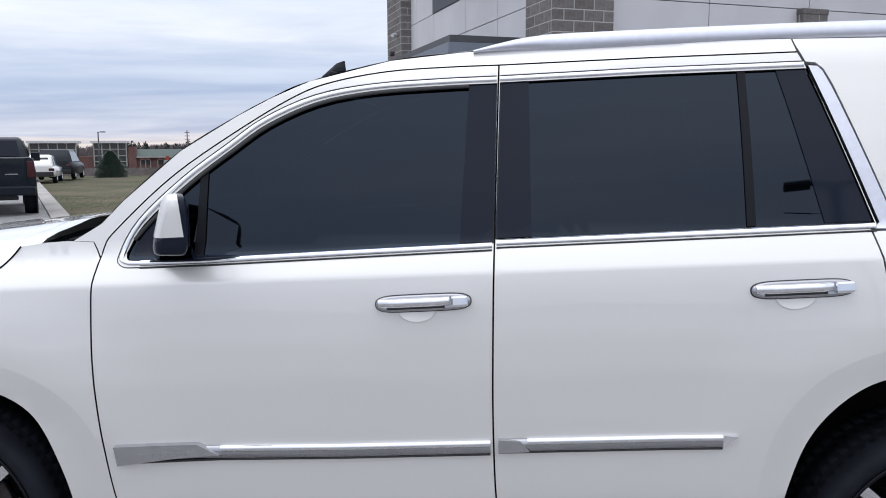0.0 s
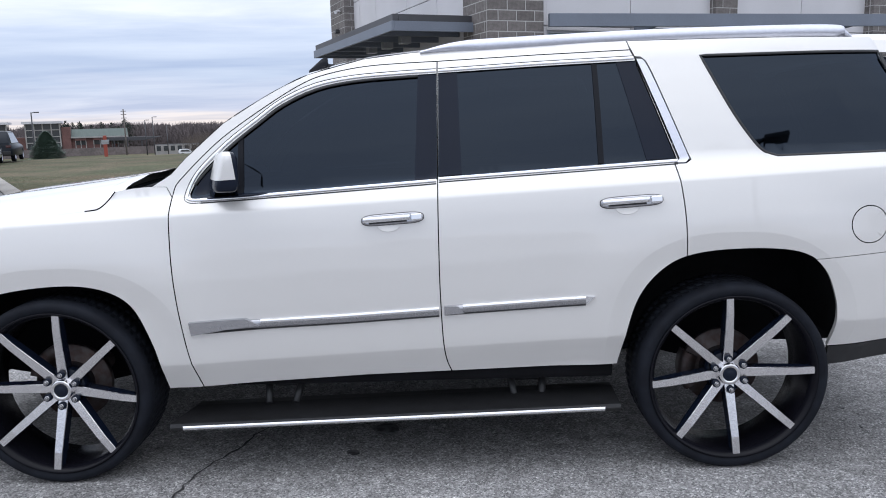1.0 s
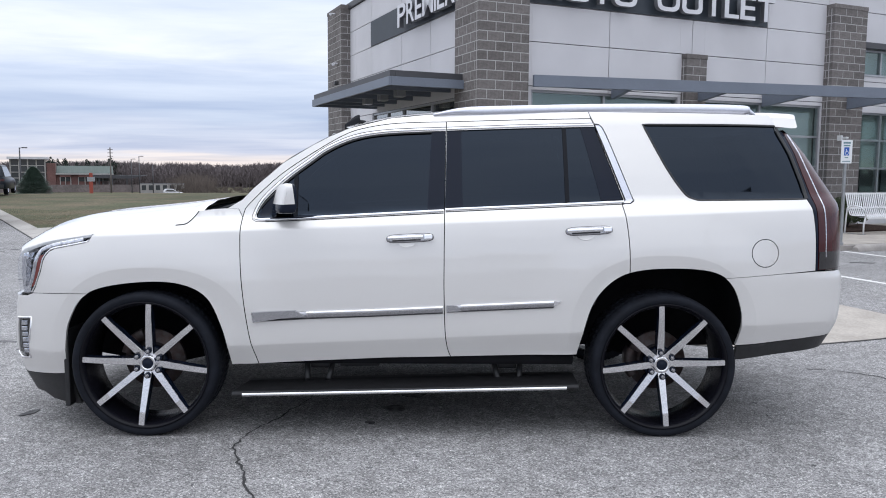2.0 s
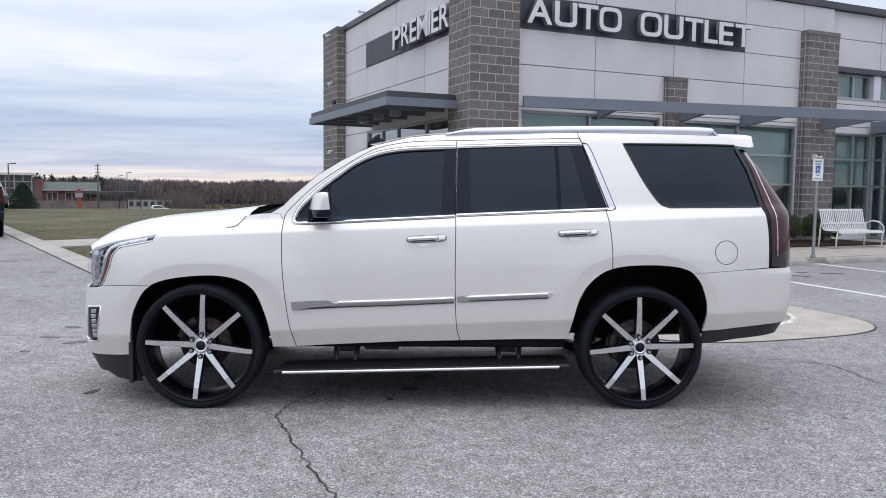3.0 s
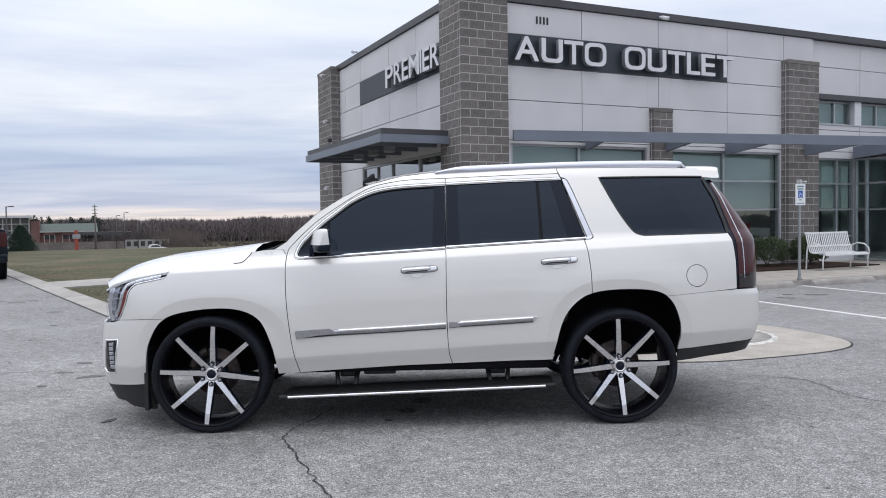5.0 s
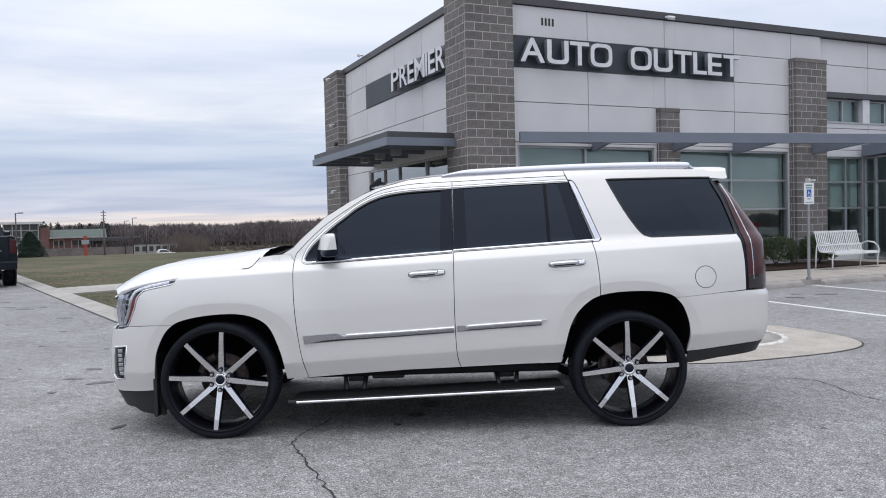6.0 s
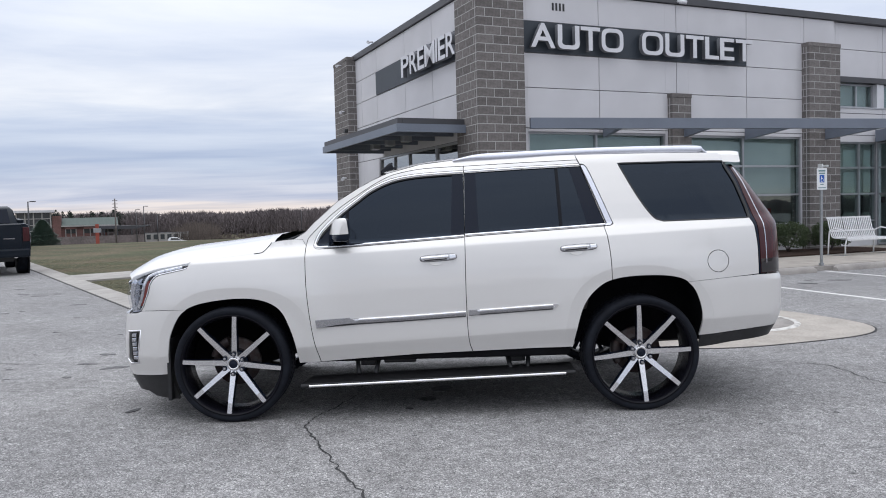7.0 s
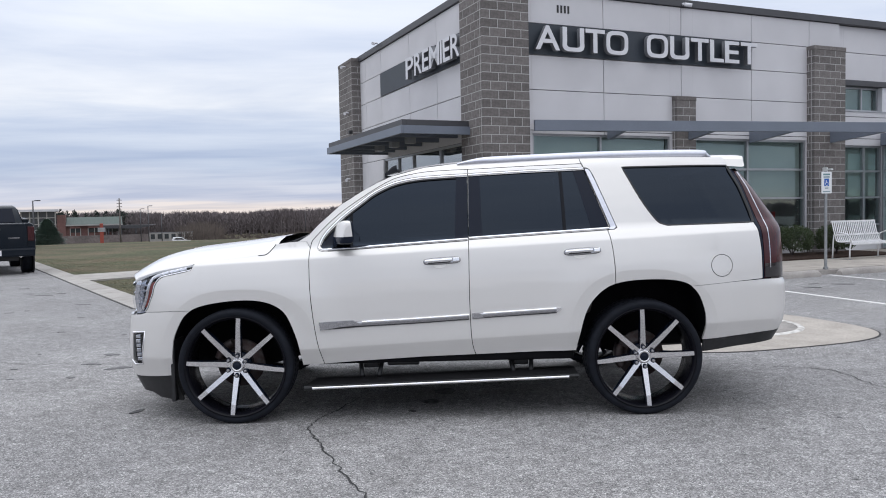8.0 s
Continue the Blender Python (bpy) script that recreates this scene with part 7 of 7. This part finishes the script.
def parked_suv(at, label, paint, L, W, H):
    """Tail at y = 0, forward along +y."""
    t = thing("parked_suv", label, "suv", at, "cars on the far drive")
    w = W / 2
    part("body", loft([body_row(0.0, w * 0.92, 0.42, H * 0.58, 0.75), body_row(0.10, w, 0.34, H * 0.60, 0.8), body_row(L * 0.5, w, 0.30, H * 0.59, 0.8), body_row(L * 0.72, w, 0.30, H * 0.57, 0.8), body_row(L * 0.95, w * 0.95, 0.36, H * 0.50, 0.7), body_row(L, w * 0.8, 0.42, H * 0.42, 0.6)]), paint, t)
    def gh(y, k0, k1, z0, z1):
        return [Vector(p) for p in ((-w * k0, y, z0), (-w * k1, y, z1 - 0.05), (-w * k1 + 0.1, y, z1), (w * k1 - 0.1, y, z1), (w * k1, y, z1 - 0.05), (w * k0, y, z0))]
    b = H * 0.57
    part("roof", loft([gh(0.06, 0.90, 0.89, b, b + 0.08), gh(0.30, 0.93, 0.76, b, H - 0.04), gh(0.7, 0.93, 0.75, b, H), gh(L * 0.48, 0.93, 0.75, b, H - 0.02), gh(L * 0.70, 0.90, 0.86, b - 0.02, b + 0.03)]), paint, t)
    part("rear_window", loft([[Vector((x * w, 0.085 + g + (z - b) * 0.36, z)) for x, z in ((-0.74, b + 0.10), (-0.62, H - 0.14), (0.62, H - 0.14), (0.74, b + 0.10))] for g in (-0.02, 0.03)]), SMOKE, t)
    for sx in (-1, 1):
        pts = ((0.42, b + 0.06), (0.55, H - 0.13), (L * 0.47, H - 0.13), (L * 0.62, b + 0.06))
        part("side_window", loft([[Vector((sx * (w * 0.925 - (z - b) * 0.235 + g), y, z)) for y, z in pts] for g in (0.012, -0.02)]), SMOKE, t)
        part("tail_lamp", box(sx * w * 0.80 - 0.13, sx * w * 0.80 + 0.13, -0.015, 0.22, b - 0.20, b - 0.06, 0.02), RED_LENS, t)
        for y in (L * 0.19, L * 0.79):
            car_wheel(t, sx * (w - 0.0), y, 0.36, 0.22, sx)
    bp = part("rear_bumper", box(-w * 0.9, w * 0.9, -0.05, 0.12, 0.36, 0.60, 0.04), TRIM_BLACK, t)
    part("number_plate", box(-0.15, 0.15, -0.012, -0.003, b - 0.26, b - 0.13), SIGN_WHITE, t)


HEAD = 33
pickup(pose(-12.0, 15.72, 0, 0, 0, HEAD))
parked_suv(pose(-23.36, 35.98, -0.05, 0, 0, 25), "small white suv parked along the far drive", PAINT, 4.3, 1.80, 1.46)
parked_suv(pose(-25.26, 40.84, -0.05, 0, 0, 21), "large dark blue suv parked along the far drive", NAVY, 5.1, 1.95, 1.74)
for dx, turn in ((-0.3185, -62),):
    cx, cy = bearing(dx, math.sqrt(1 - dx * dx), 182)
    parked_suv(pose(cx, cy, ground_height(cx, cy), 0, 0, turn), "small white car far off by a low wall", FAR_CAR, 4.0, 1.75, 1.5)
cx, cy = bearing(-0.3235, 0.9462, 192)
fence = thing("boundary_wall", "long low pale grey wall beyond the field", "wall", pose(cx, cy, ground_height(cx, cy), 0, 0, 19))
part("panel", box(-3.9, 5.6, -0.1, 0.1, 0.0, 2.35, 0.02), PALE, fence)
part("coping", box(-4.0, 5.7, -0.16, 0.16, 2.35, 2.5, 0.02), FAR_WALL, fence)
for k in range(6):
    part("dark_bay", box(-3.6 + k * 1.5, -2.7 + k * 1.5, -0.2, -0.1, 1.0, 2.1, 0.02), FAR_GLASS, fence)

# ---- the brick centre across the field ----


def far_centre():
    def fx(x):
        return 0.75 * x - 2.6

    def wide(x0, x1, *rest):
        return box(fx(x0), fx(x1), *rest)

    t = thing("brick_building", "low red brick building with a green metal roof across the field", "building", pose(-98.0, 185.7, -2.1, 0, 0, 23.5))
    part("wall", wide(-22, 27, 1.0, 14, -2.7, 2.5), REDBRICK, t)
    part("upper_wall", wide(10.6, 13.2, 0.4, 8, -2.7, 4.8, 0.05), REDBRICK, t)
    roof = bmesh.new()
    vs = [(fx(13.3), 0.2, 2.35), (fx(30.5), 0.2, 2.35), (fx(30.5), 5.5, 4.2), (fx(13.3), 5.5, 4.2)]
    a = [roof.verts.new(v) for v in vs]
    b = [roof.verts.new((x, y, z - 0.2)) for x, y, z in vs]
    roof.faces.new(a)
    roof.faces.new(b[::-1])
    for k in range(4):
        roof.faces.new((a[k], a[(k + 1) % 4], b[(k + 1) % 4], b[k]))
    bmesh.ops.recalc_face_normals(roof, faces=roof.faces)
    r = part("roof", roof, GREENROOF, t, "pale green standing-seam roof")
    for k in range(30):
        x = fx(13.5 + k * 0.575)
        part("seam", loft([[Vector((x - 0.03, 0.2, 2.36)), Vector((x + 0.03, 0.2, 2.36)), Vector((x + 0.03, 0.2, 2.42)), Vector((x - 0.03, 0.2, 2.42))], [Vector((x - 0.03, 5.5, 4.21)), Vector((x + 0.03, 5.5, 4.21)), Vector((x + 0.03, 5.5, 4.27)), Vector((x - 0.03, 5.5, 4.27))]]), GREENROOF, r)
    part("fascia", wide(13.2, 30.6, 0.05, 0.2, 2.05, 2.36), PALE, t)
    for x0, x1 in ((0.3, 10.2), (-18.5, -5.0)):
        e = part("entrance_block", wide(x0, x1, 0.2, 7, -2.7, 5.7), FAR_GLASS, t, "two-storey glazed entrance")
        part("eave", wide(x0 - 0.8, x1 + 0.8, -0.9, 7.4, 5.7, 6.25), STUCCO, e)
        n = max(3, int((x1 - x0) / 2.4))
        for k in range(n + 1):
            x = x0 + (x1 - x0) * k / n
            part("post", wide(x - 0.18, x + 0.18, 0.0, 0.2, 0, 5.7), PALE, e)
        for z in (1.2, 2.6, 4.2):
            part("transom", wide(x0, x1, 0.04, 0.19, z - 0.09, z + 0.09), PALE, e)
    for x0, x1 in ((14.6, 17.4), (20.0, 23.6), (25.5, 29.0)):
        w = part("window", wide(x0, x1, 0.85, 0.99, 0.4, 1.7), FAR_GLASS, t)
        part("awning", wide(x0 - 0.2, x1 + 0.2, 0.3, 0.84, 1.45, 1.95), REDBRICK, w)
        for x in (x0 - 0.15, (x0 + x1) / 2, x1 + 0.15):
            part("post", wide(x - 0.12, x + 0.12, 0.6, 0.84, -0.4, 1.44), PALE, w)
    part("canopy", loft([[Vector((fx(x), y, z)) for x, z in ((24.0, 1.25), (35.5, 1.15), (41.0, 1.95), (24.0, 2.0))] for y in (-2.5, 3.0)]), STEEL_DARK, t, "dark wedge-shaped entrance canopy")
    for x in (26.0, 30.0, 34.5):
        part("canopy_post", wide(x - 0.2, x + 0.2, -2.3, -2.0, -2.7, 1.2), STEEL_DARK, t)
    part("low_wall", wide(-22, 42, -3.6, -3.3, -2.7, -0.35), RETAIN, t, "dark brown retaining wall")


far_centre()


def pole_lamp(x, y, z, h, head, label, sides=1):
    h, z = h + z - ground_height(x, y), ground_height(x, y)
    t = thing("street_lamp", label, "street lamp", pose(x, y, z, 0, 0, 25), "far lamp posts")
    part("pole", rod((0, 0, 0), (0, 0, h), 0.11, 0.08, 8), STEEL_DARK, t)
    for k in range(sides):
        d = 1 if k == 0 else -1
        part("arm", rod((0, 0, h - 0.1), (d * head, 0, h), 0.05, 0.05, 6), STEEL_DARK, t)
        part("lamp_head", box(min(d * head, d * (head + 0.65)), max(d * head, d * (head + 0.65)), -0.16, 0.16, h - 0.08, h + 0.06, 0.03), STEEL_DARK, t)


pole_lamp(*bearing(-0.4545, 0.8907, 120), -1.4, 5.6, 0.3, "dark lamp post by the brick building")
pole_lamp(*bearing(-0.3430, 0.9393, 180), -2.05, 6.2, 0.25, "dark lamp post across the field")
pole_lamp(*bearing(-0.3512, 0.9363, 190), -2.05, 5.7, 0.25, "dark lamp post across the field")
pole_lamp(*bearing(-0.3290, 0.9440, 190), -2.05, 4.4, 0.2, "thin pale lamp post across the field")
pole_lamp(*bearing(-0.1640, 0.9860, 230), -2.05, 5.6, 0.25, "dark lamp post far off before the woods")

util = thing("utility_pole", "weathered wooden utility pole with crossarms", "utility pole", pose(*bearing(-0.3723, 0.9281, 205), -2.1, 0, 0, 20))
part("pole", rod((0, 0, -2.7), (0, 0, 8.6), 0.20, 0.13, 8), WOODPOLE, util)
for z in (8.1, 7.3, 6.5):
    part("crossarm", box(-0.6, 0.6, -0.07, 0.07, z - 0.07, z + 0.07), WOODPOLE, util)
copy_thing(util, pose(-190, 262, -2.1, 0, 0, 20))

post = thing("orange_sign", "orange and red standing sign across the field", "sign", pose(*bearing(-0.3910, 0.9204, 150), -1.75, 0, 0, 22))
part("top_panel", box(-0.28, 0.28, -0.12, 0.12, 1.75, 2.5, 0.03), ORANGE, post)
part("name_board", box(-0.62, 0.62, -0.16, 0.16, 1.0, 1.75, 0.03), ALU, post, "grey sign board")
part("text_bar", box(-0.4, 0.4, -0.18, -0.16, 1.28, 1.46), PALE, post)
part("stand", box(-0.30, 0.30, -0.15, 0.15, -2.7, 1.0, 0.03), ORANGE, post)

# lot lamp behind the camera, mirrored in the rear glass
lot = thing("lot_lamp", "tall dark parking lot lamp with two heads", "street lamp", pose(6.38, -12.2, 0, 0, 0, 14))
part("footing", rod((0, 0, 0), (0, 0, 0.7), 0.30, 0.30, 20), CONCRETE, lot)
part("pole", box(-0.06, 0.06, -0.06, 0.06, 0.7, 7.52, 0.01), STEEL_DARK, lot)
for d in (-1, 1):
    part("arm", tube([(0, 0, 7.50), (d * 0.2, 0, 7.58), (d * 0.45, 0, 7.62)], 0.04, 8), STEEL_DARK, lot)
    part("lamp_head", box(min(d * 0.4, d * 0.9), max(d * 0.4, d * 0.9), -0.15, 0.15, 7.55, 7.65, 0.03), STEEL_DARK, lot)


# ---- plants and woods ----
def spruce(x, y, z, h, r, seed, label):
    rnd = random.Random(seed)
    t = thing("spruce", label, "tree", pose(x, y, z), "")
    part("trunk", rod((0, 0, 0), (0, 0, h * 0.95), 0.10, 0.02, 8), WOODPOLE, t)
    vs, fs = [], []
    for k in range(15000):
        f = rnd.random() ** 1.15
        zz = h * (0.04 + 0.95 * f)
        rad = r * (1 - f ** 1.6) ** 0.75 * rnd.uniform(0.35, 1.0) ** 0.6 * (1 + 0.07 * math.sin(9 * f + seed) + 0.05 * math.sin(37 * f))
        a = rnd.uniform(0, 6.283)
        p = Vector((rad * math.cos(a), rad * math.sin(a), zz))
        d = Vector((math.cos(a), math.sin(a), rnd.uniform(-0.1, 0.5))).normalized()
        s = rnd.uniform(0.16, 0.34)
        sd = d.cross(Vector((0, 0, 1))).normalized() * s * 0.35
        k0 = len(vs)
        vs += [p - sd, p + sd, p + d * s]
        fs.append((k0, k0 + 1, k0 + 2))
    me = bpy.data.meshes.new("crown")
    me.from_pydata(vs, [], fs)
    me.materials.append(NEEDLE)
    o = new("crown", me)
    o.parent = t


spruce(*bearing(-0.4425, 0.8965, 106), -2.6, 4.25, 2.15, 4, "small round-topped spruce on the lawn")


def stuff(name, verts, faces, mat, label, category):
    me = bpy.data.meshes.new(name)
    me.from_pydata(verts, [], faces)
    me.materials.append(mat)
    return tagged(new(name, me), label, category, kind="stuff")


def woods():
    """Leafless woods: slim upright clumps of twigs, densest where the view opens on them."""
    rnd = random.Random(21)
    vs, fs = [], []

    def clump(x, y, z, h, w, sides=3):
        k0 = len(vs)
        lean = Vector((rnd.gauss(0, 0.045), rnd.gauss(0, 0.045), 0)) * h
        turn = rnd.uniform(0, 6.28)
        for f, g in ((0.0, 0.5), (0.5, 1.0), (0.86, 0.85)):
            for k in range(sides):
                a = turn + 2 * math.pi * k / sides
                vs.append(Vector((x + w * g * math.cos(a), y + w * g * math.sin(a), z + h * f * rnd.uniform(0.94, 1.06))) + lean * f)
        vs.append(Vector((x, y, z + h)) + lean)
        for lev in range(2):
            for k in range(sides):
                a, b = k0 + lev * sides + k, k0 + lev * sides + (k + 1) % sides
                fs.append((a, b, b + sides, a + sides))
        for k in range(sides):
            fs.append((k0 + 2 * sides + k, k0 + 2 * sides + (k + 1) % sides, k0 + 3 * sides))

    def skyline(a):
        return 1 + 0.16 * math.sin(a * 23) + 0.13 * math.sin(a * 71 + 1) + 0.08 * math.sin(a * 190)

    for n, lo, hi, wide_by in ((9000, 85, 128, 1.0), (3500, 128, 445, 5.0)):
        for _ in range(n):
            a = radians(rnd.uniform(lo, hi))
            d = 262 + 150 * rnd.random() ** 1.4
            h = (0.0092 * d * skyline(a) + 6.2) * rnd.uniform(0.5, 0.86)
            clump(d * math.cos(a), d * math.sin(a), -4.6, h, rnd.uniform(0.25, 0.6) * wide_by)
    # crowns of fine twigs, fanned out from each trunk's head
    for _ in range(6200):
        a = radians(rnd.uniform(85, 128))
        d = 244 + 165 * rnd.random() ** 1.3
        x, y = d * math.cos(a), d * math.sin(a)
        h = (0.0092 * d * skyline(a) + 6.2) * rnd.uniform(0.62, 1.0)
        r = h * rnd.uniform(0.16, 0.26)
        base = Vector((x, y, -4.6))
        k0 = len(vs)
        vs += [base + Vector((-0.12, 0, 0)), base + Vector((0.12, 0, 0)), base + Vector((0, 0, h * 0.8))]
        fs.append((k0, k0 + 1, k0 + 2))
        for _ in range(44):
            g = rnd.random()
            w = r * (1 - abs(2 * g - 0.9) ** 2.2 if 0 < 2 * g - 0.9 < 1 else 0.75)
            t = rnd.uniform(0, 6.283)
            q = base + Vector((w * math.cos(t) * rnd.random(), w * math.sin(t) * rnd.random(), h * (0.22 + 0.66 * g)))
            tip = q + Vector((0.8 * math.cos(t) * rnd.random(), 0.8 * math.sin(t) * rnd.random(), rnd.uniform(0.5, 1.5)))
            k0 = len(vs)
            vs += [q, q + Vector((rnd.uniform(0.10, 0.26), 0, rnd.uniform(-0.1, 0.1))), tip]
            fs.append((k0, k0 + 1, k0 + 2))
    stuff("bare_woods", vs, fs, BARE, "long belt of leafless grey-brown woods", "woods")
    # pines over the brick building
    vs, fs = [], []
    for k in range(26):
        f = k / 25
        dx = -0.437 + 0.075 * f + rnd.uniform(-0.006, 0.006)
        dy = math.sqrt(1 - dx * dx)
        x, y = bearing(dx, dy, 255 + rnd.uniform(-8, 8))
        h = rnd.uniform(5.2, 7.4)
        for j in range(220):
            g = rnd.random()
            rad = 1.7 * (1 - g ** 2.2) ** 0.6 * rnd.uniform(0.3, 1)
            a = rnd.uniform(0, 6.28)
            p = Vector((x + rad * math.cos(a), y + rad * math.sin(a), -2.6 + h * (0.1 + 0.9 * g)))
            q = Euler((rnd.uniform(0, 6), rnd.uniform(0, 6), 0)).to_matrix()
            k0 = len(vs)
            s = rnd.uniform(0.14, 0.30)
            vs += [p + q @ Vector(v) * s for v in ((-1, 0, 0), (1, 0, 0.2), (0, 1, 0))]
            fs.append((k0, k0 + 1, k0 + 2))
    stuff("far_pines", vs, fs, PINE, "row of dark pines behind the brick building", "trees")
    # scrub at the field's edge
    vs, fs = [], []
    for k in range(420):
        dx = rnd.choice((rnd.gauss(-0.285, 0.011), rnd.uniform(-0.31, 0.05), rnd.uniform(-0.31, 0.05)))
        dy = math.sqrt(1 - dx * dx)
        x, y = bearing(dx, dy, rnd.uniform(185, 238))
        tall = abs(dx + 0.287) < 0.022 and rnd.random() < 0.6
        h = rnd.uniform(2.4, 5.4) if tall else rnd.uniform(0.5, 1.4)
        z = ground_height(x, y) - 0.1
        for j in range(34):
            root = Vector((x + rnd.gauss(0, 0.3), y, z))
            tip = root + Vector((rnd.gauss(0, 0.28 * h), rnd.gauss(0, 0.2), h * rnd.uniform(0.5, 1)))
            k0 = len(vs)
            vs += [root, root + Vector((0.07, 0, 0)), tip + Vector((0.03, 0, 0)), tip]
            fs.append((k0, k0 + 1, k0 + 2, k0 + 3))
    stuff("field_scrub", vs, fs, SCRUB, "leafless brown scrub at the field's edge", "scrub")


woods()


def lawn_grass():
    """Short tufts where the lawn shows nearest."""
    rnd = random.Random(5)
    vs, fs = [], []
    n = 0
    while n < 16000:
        t = rnd.random() ** 1.2 * 24
        x, y = -4.0 - 0.545 * t, 5.68 + 0.839 * t
        o = 0.50 + rnd.random() ** 1.3 * 12
        x, y = x + 0.839 * o + rnd.uniform(-0.5, 0.5), y + 0.545 * o
        p = Vector((x, y, 0))
        local = BUILD.inverted() @ p
        if local.y > -0.2 and local.x > -0.4 or local.y < -1.7 and local.x > -6.2:
            n += 1
            continue
        w = (p - Vector((-8.75, 13.55, 0)))
        if -0.1 < w.dot(Vector((-0.695, 0.719, 0))) < 2.4 and -0.3 < w.dot(Vector((0.719, 0.695, 0))) < 15:
            n += 1
            continue
        z = ground_height(x, y)
        for _ in range(4):
            a = rnd.uniform(0, 6.28)
            h = rnd.uniform(0.006, 0.017)
            s = rnd.uniform(0.006, 0.014)
            k0 = len(vs)
            q = Vector((x + rnd.uniform(-0.1, 0.1), y + rnd.uniform(-0.1, 0.1), z))
            vs += [q + Vector((-s * math.cos(a), -s * math.sin(a), 0)), q + Vector((s * math.cos(a), s * math.sin(a), 0)), q + Vector((rnd.uniform(-0.05, 0.05), rnd.uniform(-0.05, 0.05), h))]
            fs.append((k0, k0 + 1, k0 + 2))
        n += 1
    stuff("lawn_grass", vs, fs, BLADE, "short dormant grass of the lawn", "grass")


lawn_grass()
